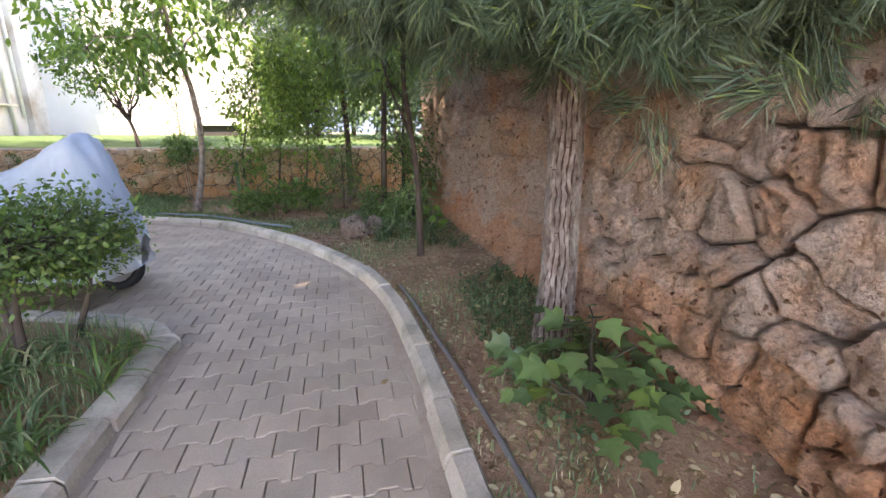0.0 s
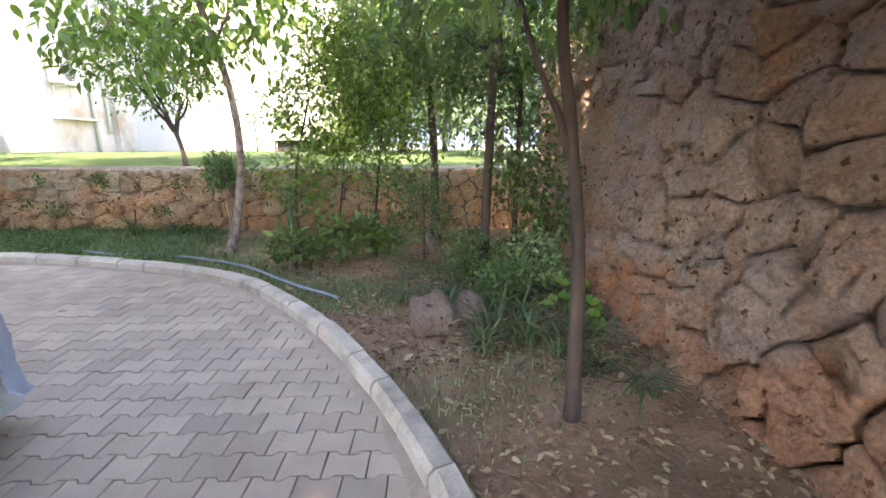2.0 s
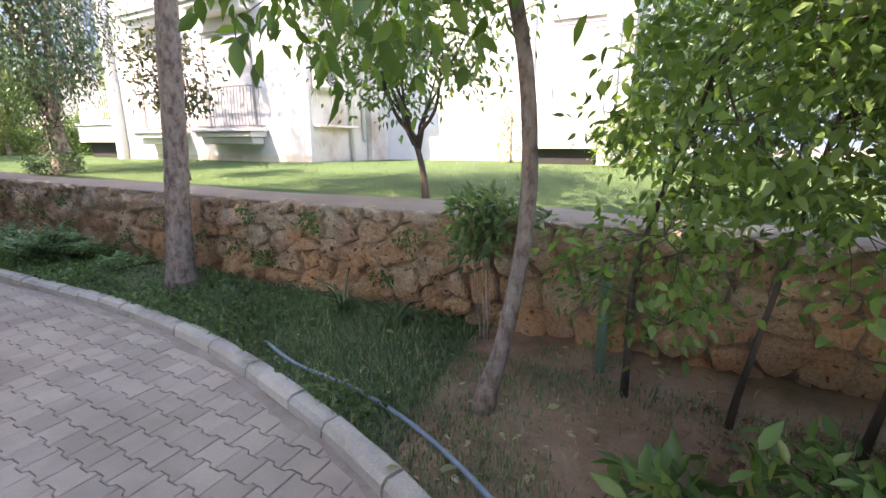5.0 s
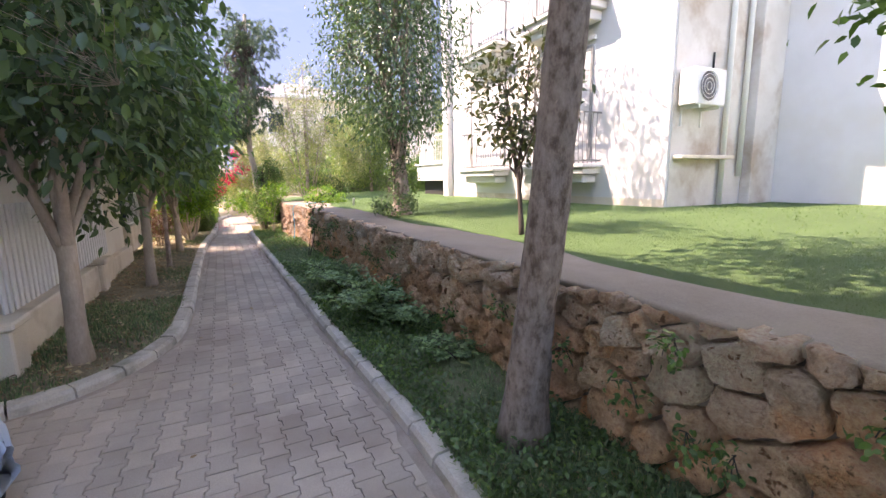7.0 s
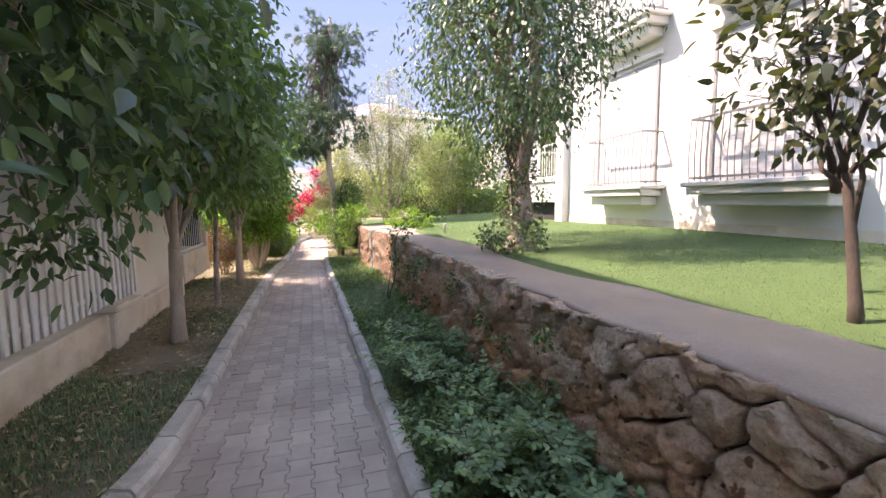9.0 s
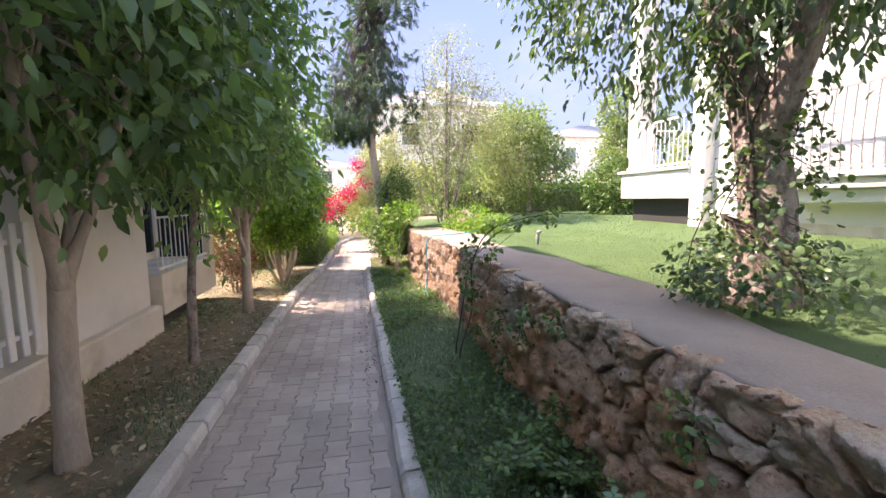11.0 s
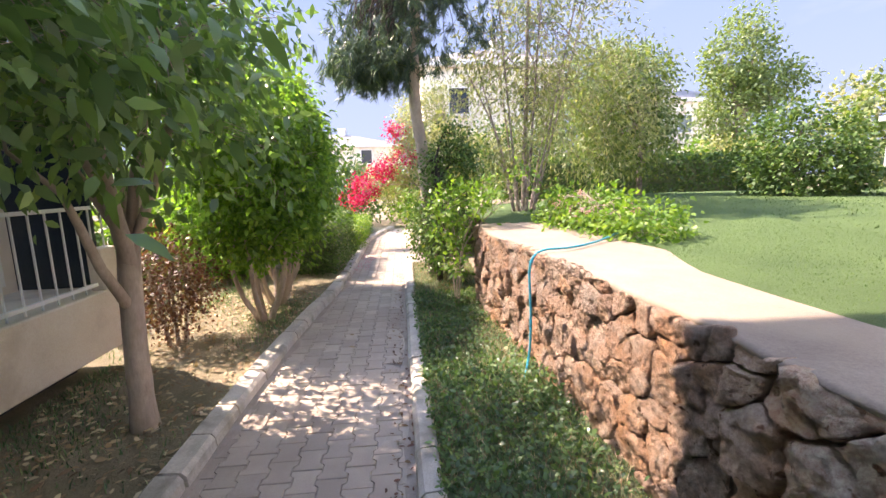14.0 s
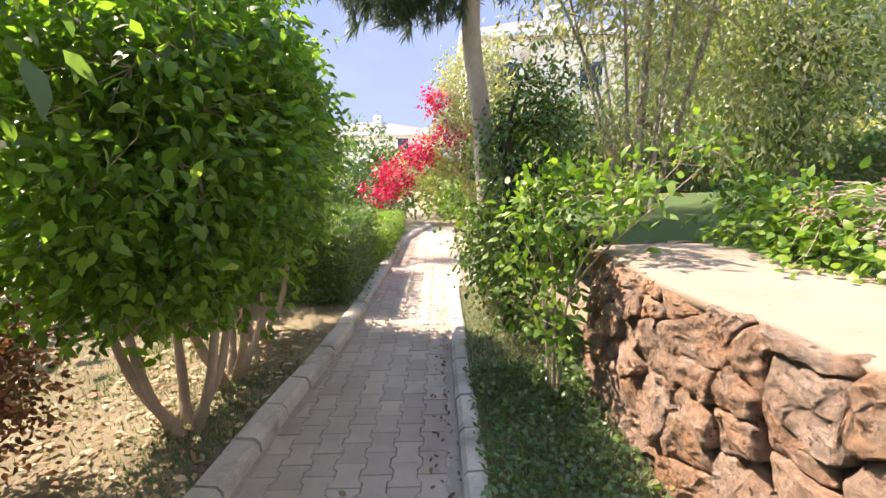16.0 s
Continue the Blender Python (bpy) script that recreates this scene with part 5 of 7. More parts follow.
def boulder(name, label, c, r, seed, material):
    bm = bmesh.new()
    bmesh.ops.create_icosphere(bm, subdivisions=4, radius=1)
    for v in bm.verts:
        n = noise.noise(v.co * 1.3 + Vector((seed, 0, 0))) * 0.35 + noise.noise(v.co * 3.5 + Vector((0, seed, 0))) * 0.12 + noise.noise(v.co * 9) * 0.03
        q = v.co * (1 + n)
        q = q * (0.92 + 0.1 * abs(math.sin(q.x * 5 + q.z * 4)))
        v.co = Vector((c[0] + q.x * r[0], c[1] + q.y * r[1], c[2] + q.z * r[2]))
    me = bpy.data.meshes.new(name)
    bm.to_mesh(me)
    bm.free()
    me.materials.append(material)
    return tagged(new(name, me), label, "rock")


boulder("rock", "brown rough boulder lying on the soil", (0.1, 5.87, 0.18), (0.18, 0.17, 0.18), 3, M_ROCK)
boulder("rock", "smaller grey boulder beside the larger one", (0.38, 6.05, 0.16), (0.12, 0.13, 0.14), 8, M_ROCK)

# hedge bed: clipped bush on bare stems
tree("hedge_bush", "clipped leafy bush on bare forked stems", "bush", [[(-1.95, 2.95, 0.08, 0.025), (-1.9, 2.9, 0.4, 0.018), (-1.75, 2.75, 0.75, 0.01)], [(-1.97, 2.97, 0.08, 0.02), (-2.1, 3.1, 0.45, 0.016), (-2.2, 3.2, 0.8, 0.01)], [(-1.85, 3.3, 0.08, 0.02), (-1.7, 3.25, 0.4, 0.016), (-1.6, 3.2, 0.8, 0.01)]],
     [((-1.85, 2.95, 0.82), (0.45, 0.5, 0.24)), ((-2.35, 3.0, 0.80), (0.5, 0.5, 0.26)), ((-1.75, 3.25, 0.78), (0.38, 0.3, 0.25)), ((-2.9, 2.7, 0.8), (0.5, 0.5, 0.26))], 620, 24, 0.07, (0.045, 0.022, L_MID), M_BARK_DARK, 26, 20, 0.0)

# covered scooter
sc = thing("covered_scooter", (-2.7, 4.5, 0.0), "parked scooter under a pale blue fabric cover", "scooter")
secs = [(-1.84, 0.55, 0.05, 0.12, 0.24), (-1.9, 0.76, 0.09, 0.2, 0.22), (-1.97, 1.02, 0.14, 0.31, 0.2), (-2.07, 1.27, 0.2, 0.36, 0.19), (-2.16, 1.41, 0.24, 0.39, 0.19), (-2.26, 1.40, 0.25, 0.4, 0.2), (-2.4, 1.28, 0.25, 0.42, 0.21), (-2.6, 1.15, 0.22, 0.42, 0.24),
        (-2.9, 1.06, 0.19, 0.40, 0.25), (-3.25, 1.0, 0.18, 0.38, 0.25), (-3.55, 0.92, 0.15, 0.32, 0.28), (-3.68, 0.7, 0.1, 0.24, 0.32)]
sx = np.linspace(-1.84, -3.68, 64)
cols = 41
V = []
arr = np.array(secs)[::-1]
for x in sx:
    zt, wt, wb, zb = [np.interp(x, arr[:, 0], arr[:, k]) for k in (1, 2, 3, 4)]
    for j in range(cols):
        u = j / (cols - 1) * 2 - 1
        s = abs(u)
        if s < 0.3:
            yy, zz = wt * s / 0.3, zt - 0.05 * (s / 0.3) ** 2
        else:
            q = (s - 0.3) / 0.7
            yy, zz = wt + (wb - wt) * q ** 0.7, (zt - 0.05) + (zb - zt + 0.05) * q
        fold = noise.noise(Vector((x * 5.5, u * 2.2, 3))) * 0.045 + (0.5 - abs(noise.noise(Vector((x * 9 + u * 4, u * 3, 9))))) * 0.05 + noise.noise(Vector((x * 21 - u * 7, u * 6, 4))) * 0.012
        yy += fold * 1.5 * (0.3 + s)
        zz += noise.noise(Vector((x * 6, u * 5, 1))) * 0.03
        V.append((x + fold * 0.9, 4.5 + math.copysign(yy, u), zz))
f = [(a * cols + b, a * cols + b + 1, (a + 1) * cols + b + 1, (a + 1) * cols + b) for a in range(len(sx) - 1) for b in range(cols - 1)]
f += [tuple(range(cols)), tuple(range((len(sx) - 1) * cols, len(sx) * cols))]
part("cover", Geo().add(V, f), M_TARP, sc, "creased pale blue fabric cover", smooth=True)


def wheel(x, y, r):
    tyre = Geo()
    pts = [(x + r * 0.8 * math.cos(a), y, r + r * 0.8 * math.sin(a)) for a in np.linspace(0, 2 * math.pi, 29)]
    tyre.tube(pts, r * 0.2, 8, cap=False)
    w = part("wheel", tyre, M_TYRE, sc, "black rubber tyre", smooth=True)
    part("rim", Geo().tube([(x, y - 0.05, r), (x, y + 0.05, r)], r * 0.62, 20), M_ALLOY, w, "grey metal rim", smooth=False)


wheel(-2.08, 4.47, 0.23)
wheel(-3.4, 4.5, 0.23)
part("centre_stand", Geo().tube([(-2.9, 4.38, 0.0), (-2.8, 4.42, 0.3)], 0.014, 6).tube([(-2.9, 4.62, 0.0), (-2.8, 4.58, 0.3)], 0.014, 6).box(-3.3, 4.4, 0.28, -2.2, 4.6, 0.36), M_TYRE, sc)

# a second covered scooter, parked across at the far edge of the bay
copy_thing(sc, Matrix.Translation((-7.12, 5.36, 0)) @ Matrix.Rotation(radians(90), 4, 'Z') @ Matrix.Scale(0.82, 4))

# ---- trees of the strip and the lawn ----
tree("street_tree", "straight grey trunk of a tall tree in the strip", "tree", [[(-6.22, 8.83, 0.2, 0.15), (-6.15, 8.84, 0.9, 0.118), (-6.05, 8.85, 1.6, 0.112), (-5.96, 8.85, 2.4, 0.105), (-5.8, 8.85, 3.6, 0.09), (-5.7, 8.8, 5.0, 0.05)]],
     [((-5.8, 8.7, 5.4), (1.9, 1.7, 1.3)), ((-6.8, 8.2, 5.0), (1.3, 1.2, 0.9))], 150, 30, 0.22, (0.15, 0.065, L_MID), M_BARK, 51, 16, 0.6)
tree("leaning_tree", "slim pale leaning tree with large hanging leaves", "tree", [[(-2.52, 8.36, 0.1, 0.065), (-2.42, 8.42, 0.5, 0.05), (-2.34, 8.48, 1.1, 0.046), (-2.33, 8.5, 1.6, 0.044), (-2.4, 8.5, 2.2, 0.04), (-2.6, 8.45, 3.0, 0.03), (-2.8, 8.4, 3.9, 0.015)]],
     [((-3.2, 8.05, 2.5), (0.95, 0.6, 0.36)), ((-2.3, 8.4, 3.1), (0.95, 0.8, 0.6)), ((-4.0, 8.4, 3.0), (0.7, 0.6, 0.45)), ((-1.7, 8.2, 2.9), (0.55, 0.5, 0.35)), ((-2.9, 8.0, 4.0), (1.5, 1.4, 0.7))], 170, 17, 0.14, (0.15, 0.07, L_AIRY), M_BARK, 52, 18, 1.0)
tree("lawn_tree", "small lawn tree with a forked trunk and rounded crown", "tree", [[(-3.95, 10.2, 1.1, 0.042), (-4.0, 10.2, 1.45, 0.032), (-4.1, 10.2, 1.76, 0.03)], [(-4.08, 10.2, 1.74, 0.026), (-4.3, 10.2, 1.95, 0.02), (-4.5, 10.2, 2.4, 0.012)], [(-4.08, 10.2, 1.74, 0.024), (-3.85, 10.22, 2.0, 0.018), (-3.75, 10.2, 2.5, 0.01)]],
     [((-4.5, 10.2, 2.55), (0.85, 0.7, 0.5)), ((-3.7, 10.2, 2.75), (0.75, 0.7, 0.55)), ((-4.15, 10.25, 3.2), (0.8, 0.7, 0.45))], 150, 26, 0.12, (0.085, 0.04, L_MID), M_BARK_DARK, 53, 16, 0.5)
tree("sapling", "thin sapling with sparse bronze-green leaves", "tree", [[(-8.4, 10.45, 1.1, 0.032), (-8.47, 10.46, 1.6, 0.027), (-8.52, 10.47, 1.9, 0.025)], [(-8.58, 10.5, 1.88, 0.02), (-8.75, 10.5, 2.4, 0.014), (-8.85, 10.5, 3.1, 0.006)], [(-8.58, 10.5, 1.88, 0.02), (-8.45, 10.5, 2.4, 0.014), (-8.35, 10.5, 3.2, 0.006)], [(-8.58, 10.5, 1.88, 0.014), (-8.25, 10.4, 2.1, 0.01), (-8.0, 10.4, 2.5, 0.005)]],
     [((-8.75, 10.5, 2.7), (0.5, 0.45, 0.6)), ((-8.3, 10.5, 2.75), (0.5, 0.45, 0.55)), ((-8.5, 10.5, 2.35), (0.5, 0.35, 0.28))], 110, 10, 0.10, (0.105, 0.048, L_PURPLE), M_BARK_DARK, 54, 22, 0.3)
tree("willow_like_tree", "ivy-clad lawn tree with fine drooping branches", "tree", [[(-12.1, 10.35, 1.1, 0.19), (-12.1, 10.35, 1.7, 0.15), (-12.25, 10.35, 2.3, 0.13), (-12.6, 10.35, 3.2, 0.10), (-12.9, 10.3, 4.4, 0.06)], [(-12.15, 10.35, 2.0, 0.1), (-11.9, 10.4, 3.0, 0.08), (-11.8, 10.4, 4.4, 0.05)]],
     [((-12.8, 10.4, 4.2), (1.8, 1.4, 1.6)), ((-12.0, 10.4, 6.0), (1.9, 1.5, 1.6)), ((-12.0, 10.2, 3.7), (1.1, 1.0, 1.2)), ((-11.3, 10.0, 3.1), (0.45, 0.45, 0.6))], 760, 36, 0.17, (0.09, 0.034, L_WILLOW), M_BARK, 55, 26, 1.0)
tree("ivy", "dark ivy climbing the tree trunk", "climber", [[(-12.0, 10.22, 1.1, 0.02), (-12.1, 10.2, 2.2, 0.012)]],
     [((-12.1, 10.35, 1.75), (0.28, 0.27, 0.65)), ((-12.0, 10.2, 1.3), (0.45, 0.4, 0.2)), ((-12.35, 10.35, 2.8), (0.25, 0.25, 0.5))], 190, 18, 0.06, (0.045, 0.036, L_SHADE), M_BARK_DARK, 56, 6, 0.5, 0.7)

# row of shade trees on the other side of the path
# Leaf colour steps from shaded to lit copies along the row.
row = [(-9.45, 5.85, 0.085, 61), (-12.93, 6.05, 0.075, 62), (-16.92, 6.19, 0.07, 63)]
for x, y, r, s in row:
    k = 0.78 if x < -16 else 1.0
    tree("shade_tree", "shade tree with pale trunk and dense dark leaves", "tree",
         [[(x, y, 0.06, r * 1.15), (x - 0.02, y, 0.7, r), (x - 0.08, y, 1.3, r * 0.95)], [(x - 0.08, y, 1.25, r * 0.7), (x + 0.2, y + 0.1, 1.8, r * 0.5), (x + 0.5, y + 0.2, 2.8, r * 0.25)], [(x - 0.08, y, 1.25, r * 0.7), (x - 0.4, y - 0.05, 1.8, r * 0.5), (x - 0.7, y, 2.9, r * 0.25)], [(x - 0.08, y, 1.25, r * 0.5), (x - 0.05, y + 0.3, 1.9, r * 0.4), (x, y + 0.6, 2.7, r * 0.2)]],
         [((x, y + 0.2, 2.55 * (k + 1) / 2), (1.35 * k, 1.1 * k, 0.75 * k)), ((x - 0.4 * k, y + 0.1, 3.6 * k), (1.4 * k, 1.2 * k, 0.9 * k)), ((x + 0.7, y + 0.3, 3.2 * k), (1.2 * k, 1.0 * k, 0.9 * k)), ((x, y, 4.6 * k * k), (1.3 * k, 1.2 * k, 0.7 * k))], int(400 * k * k * k) + (150 if k < 1 else 0), 26, 0.17, (0.135 if k == 1 else 0.105, 0.06 if k == 1 else 0.046, L_SHADE if x > -10 else L_DARK if x > -14 else L_GLOSS_LIT), M_BARK_PALE, s, 22, 0.7, group="shade trees in a row", over=[((x - 1.1, y + 0.05, 1.55), (0.42, 0.32, 0.14))] if x > -10 else [((x - 1.2, y - 0.6, 2.5), (0.7, 0.65, 0.45)), ((x - 0.9, y + 0.3, 2.9), (0.6, 0.6, 0.4)), ((x - 0.5, y - 0.5, 2.5), (0.6, 0.6, 0.4))] if x < -16 else [])
tree("shade_tree", "thin-stemmed shade tree with dark leaves", "tree", [[(-14.76, 6.15, 0.06, 0.05), (-14.85, 6.15, 0.9, 0.042), (-15.1, 6.15, 1.8, 0.036), (-15.2, 6.15, 3.0, 0.018)], [(-14.95, 6.15, 1.3, 0.012), (-14.6, 6.4, 1.45, 0.008), (-14.2, 6.7, 1.42, 0.005)]],
     [((-14.9, 6.4, 2.45), (1.2, 1.0, 0.6)), ((-14.4, 6.4, 3.3), (1.3, 1.2, 0.8)), ((-14.1, 6.0, 2.5), (0.7, 0.8, 0.5)), ((-14.15, 6.75, 1.45), (0.22, 0.2, 0.16))], 430, 26, 0.16, (0.115, 0.048, L_GLOSS_LIT), M_BARK, 64, 18, 0.7, group="shade trees in a row")

# multi-stemmed round shrub trees further on
for k, (x, y, h, r, m) in enumerate([(-19.3, 6.3, 1.75, 1.0, L_ROUND), (-20.0, 6.25, 2.0, 0.85, L_ROUND), (-20.9, 6.1, 1.8, 0.95, L_BRIGHT)]):
    rng = np.random.default_rng(70 + k)
    st = []
    for j in range(5):
        a = 2 * math.pi * j / 5 + k
        st.append([(x + 0.05 * math.cos(a), y + 0.05 * math.sin(a), 0.06, 0.035), (x + 0.3 * math.cos(a), y + 0.25 * math.sin(a), 0.45, 0.028), (x + 0.45 * math.cos(a), y + 0.4 * math.sin(a), 1.2, 0.015)])
    tree("round_shrub_tree", "round many-stemmed shrub with glossy leaves", "shrub", st, [((x, y, h), (r, r * 0.85, 0.8)), ((x, y, h - 0.45), (r * 0.8, r * 0.7, 0.45)), ((x - 0.1, y, h + 0.6), (r * 0.85, r * 0.75, 0.6))], 620, 34, 0.11, (0.08, 0.042, m), M_BARK_PALE, 75 + k, 20, 0.4, group="round shrubs beside the path")
tree("red_leaf_bush", "twiggy bush with reddish brown leaves", "bush", [[(-18.6, 5.6, 0.06, 0.02), (-18.6, 5.6, 0.9, 0.008)], [(-18.65, 5.65, 0.06, 0.02), (-18.8, 5.7, 0.9, 0.008)], [(-18.55, 5.55, 0.06, 0.02), (-18.4, 5.5, 0.9, 0.008)]],
     [((-18.6, 5.6, 0.75), (0.42, 0.4, 0.5))], 150, 26, 0.09, (0.045, 0.026, L_RUST), M_BARK_PALE, 79, 24, 0.0)
tree("broadleaf_shrub", "low shrub with bright leaves behind the bush", "shrub", [[(-22.0, 4.9, 0.06, 0.02), (-22.0, 4.9, 0.6, 0.01)]], [((-21.6, 4.9, 0.55), (0.6, 0.5, 0.4)), ((-22.4, 4.9, 0.8), (0.7, 0.6, 0.6))], 120, 20, 0.1, (0.07, 0.035, L_BRIGHT), M_BARK_PALE, 80, 10, 0.2)


def hedge(x0, y0, x1, y1, z0, z1, n, leaf, seed, label):
    """A clipped hedge: dense small leaves over a solid box in the dark turf colour."""
    rng = np.random.default_rng(seed)
    t = thing("hedge", ((x0 + x1) / 2, (y0 + y1) / 2, z0), label, "hedge", "clipped hedges")
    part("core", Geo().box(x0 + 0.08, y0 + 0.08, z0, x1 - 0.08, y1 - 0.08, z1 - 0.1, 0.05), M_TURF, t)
    k = rng.integers(0, 6, n)
    u = rng.random((n, 3))
    C = np.array([x0, y0, z0 + 0.04]) + u * np.array([x1 - x0, y1 - y0, z1 - z0 - 0.04])
    nrm = np.zeros((n, 3))
    for i, (ax, v, s) in enumerate([(0, x0, -1), (0, x1, 1), (1, y0, -1), (1, y1, 1), (2, z1, 1), (2, z1, 1)]):
        q = k == i
        C[q, ax] = v + rng.normal(size=q.sum()) * 0.05
        nrm[q, ax] = s
    C[:, 2] += 0.03 * np.sin(C[:, 0] * 4.1) * (C[:, 2] - z0)
    D = unit(nrm * 0.7 + rng.normal(size=C.shape) * 0.7)
    s = rng.uniform(0.7, 1.25, n)
    V, T = leaves(C, D, unit(nrm + rng.normal(size=C.shape) * 0.5), leaf[0] * s, leaf[1] * s)
    fast("foliage", V, T, leaf[2], t)


hedge(-24.2, 5.9, -21.9, 6.85, 0.05, 1.05, 9000, (0.05, 0.026, L_MID), 90, "clipped green hedge beside the path")
hedge(-28.5, 6.2, -24.5, 6.95, 0.05, 0.62, 7000, (0.05, 0.026, L_BRIGHT), 91, "low clipped hedge at the bend of the path")
hedge(-27.2, 11.0, -26.0, 19.5, 1.1, 2.2, 15000, (0.11, 0.065, L_MID), 92, "long dark green hedge behind the lawn")

# far end: bougainvillea, climber, pine, twiggy trees
tree("bougainvillea", "arching bougainvillea with pale leaves", "shrub", [[(-25.6, 8.95, 0.0, 0.04), (-25.6, 8.8, 1.2, 0.03), (-25.5, 8.0, 1.9, 0.02)]], [((-25.7, 8.85, 1.1), (0.8, 0.45, 0.9)), ((-25.5, 8.3, 2.2), (0.7, 0.55, 0.7)), ((-25.8, 7.6, 1.65), (0.5, 0.5, 0.45)), ((-25.9, 8.7, 3.3), (0.9, 0.7, 0.9))], 470, 28, 0.12, (0.065, 0.04, L_OLIVE), M_BARK_PALE, 95, 16, 0.6)
tree("bougainvillea_flowers", "bright magenta bougainvillea flower sprays", "flowers", [[(-25.5, 8.85, 0.0, 0.02), (-25.4, 8.4, 1.5, 0.014), (-25.4, 7.2, 1.6, 0.01)], [(-25.5, 8.9, 0.0, 0.02), (-25.3, 8.3, 2.2, 0.01), (-25.2, 7.85, 3.1, 0.006)]], [((-25.4, 7.1, 1.55), (0.4, 0.34, 0.4)), ((-25.3, 6.8, 1.25), (0.3, 0.35, 0.25)), ((-25.2, 7.9, 2.95), (0.2, 0.2, 0.35)), ((-25.2, 8.2, 2.3), (0.3, 0.35, 0.2)), ((-25.2, 7.6, 2.0), (0.3, 0.35, 0.3))], 120, 24, 0.085, (0.06, 0.05, L_RED), M_BARK_PALE, 96, 14, 0.2, 0.1)
tree("climber", "ivy and jasmine climbing a post beside the path", "climber", [[(-20.9, 8.6, 0.0, 0.05), (-20.9, 8.6, 2.1, 0.04)]], [((-20.9, 8.6, 1.2), (0.4, 0.38, 0.85)), ((-21.1, 8.9, 1.9), (0.6, 0.4, 0.55)), ((-20.6, 8.5, 0.9), (0.4, 0.3, 0.5)), ((-21.3, 8.5, 0.9), (0.4, 0.35, 0.4)), ((-20.8, 8.9, 1.7), (0.32, 0.32, 0.9))], 420, 24, 0.10, (0.055, 0.035, L_MID), M_BARK_DARK, 97, 14, 0.6)
tree("wall_shrub", "upright shrub with fresh pinnate leaves at the wall", "shrub", [[(-19.6, 8.72, 0.08, 0.012), (-19.65, 8.72, 0.9, 0.009), (-19.7, 8.6, 1.6, 0.005)], [(-19.58, 8.74, 0.08, 0.012), (-19.5, 8.8, 0.9, 0.009), (-19.4, 9.1, 1.5, 0.005)], [(-19.6, 8.74, 0.08, 0.01), (-19.55, 8.85, 0.9, 0.008), (-19.5, 9.6, 1.65, 0.004)], [(-19.62, 8.7, 0.08, 0.01), (-19.75, 8.65, 1.0, 0.006)]],
     [((-19.7, 8.6, 1.3), (0.28, 0.28, 0.42)), ((-19.5, 9.0, 1.4), (0.4, 0.35, 0.22)), ((-19.45, 9.6, 1.68), (0.3, 0.3, 0.12)), ((-19.6, 8.7, 0.75), (0.25, 0.25, 0.3))], 70, 18, 0.07, (0.085, 0.04, L_BRIGHT), M_BARK_PALE, 98, 18, 0.2)
fp = thing("pine_tree", (-21.5, 8.55, 0.0), "slim pine with a bare pale trunk by the path", "tree")
P2 = smooth_line([(-21.5, 8.55, -0.05), (-21.5, 8.42, 2.0), (-21.5, 8.3, 3.2), (-21.6, 8.4, 5.0), (-21.6, 8.5, 7.5)], 0.2)
part("trunk", Geo().tube(P2, list(np.linspace(0.125, 0.05, len(P2))), 10, 0.05, 3), M_BARK_PALE, fp, smooth=True)
rng = np.random.default_rng(12)
(V, T), g = pine_boughs([((-21.6, 8.2, 4.4), (1.4, 1.3, 0.9)), ((-21.6, 8.4, 6.2), (1.4, 1.2, 1.4)), ((-21.4, 7.6, 3.5), (0.7, 0.6, 0.3))], 170, 26, 0.17, rng, 0.006, [tuple(p) for p in P2], 0.7)
fast("foliage", V, T, L_PINE, fp)
part("branching", g, M_BARK_DARK, fp, smooth=True)

st = []
rng = np.random.default_rng(13)
for j in range(9):
    a = 2 * math.pi * j / 9
    st.append([(-22.0 + 0.15 * math.cos(a), 10.3 + 0.15 * math.sin(a), 0.95, 0.03), (-22 + 0.5 * math.cos(a), 10.3 + 0.5 * math.sin(a), 2.4, 0.018), (-22 + 1.1 * math.cos(a), 10.3 + 1.1 * math.sin(a), 3.6 + rng.uniform(0, 1.6), 0.01)])
st.append([(-22.0, 10.3, 0.95, 0.06), (-22.0, 10.35, 3.5, 0.035), (-22.0, 10.4, 6.2, 0.01)])
tree("twiggy_tree", "many-stemmed twiggy tree with fine grey-green leaves", "tree", st, [((-22, 9.7, 2.7), (1.2, 1.0, 1.1)), ((-22, 11.4, 2.8), (1.3, 1.3, 1.2)), ((-22, 10.5, 4.0), (1.4, 1.5, 1.2)), ((-22, 10.5, 5.2), (0.7, 0.7, 0.9))], 560, 22, 0.17, (0.10, 0.03, L_OLIVE), M_BARK, 99, 70, 0.6)
tree("broad_tree", "leafy grey-green tree beyond the lawn corner", "tree", [[(-23.5, 13.4, 1.1, 0.08), (-23.5, 13.4, 3.2, 0.04)]], [((-23.5, 12.9, 2.8), (1.05, 1.0, 1.1)), ((-23.5, 13.1, 3.7), (0.8, 0.85, 0.8))], 400, 26, 0.17, (0.11, 0.05, L_SUNNY), M_BARK, 102, 20, 0.5)
tree("broad_tree", "full green tree behind the hedge", "tree", [[(-28.5, 14.8, 1.0, 0.12), (-28.5, 14.8, 3.0, 0.08)]], [((-28.5, 14.2, 3.4), (1.6, 1.7, 1.6)), ((-28.5, 15.7, 3.2), (1.5, 1.5, 1.4)), ((-28.5, 14.8, 4.7), (1.2, 1.3, 1.1))], 520, 26, 0.2, (0.15, 0.085, L_SUNNY), M_BARK, 100, 14, 0.5)
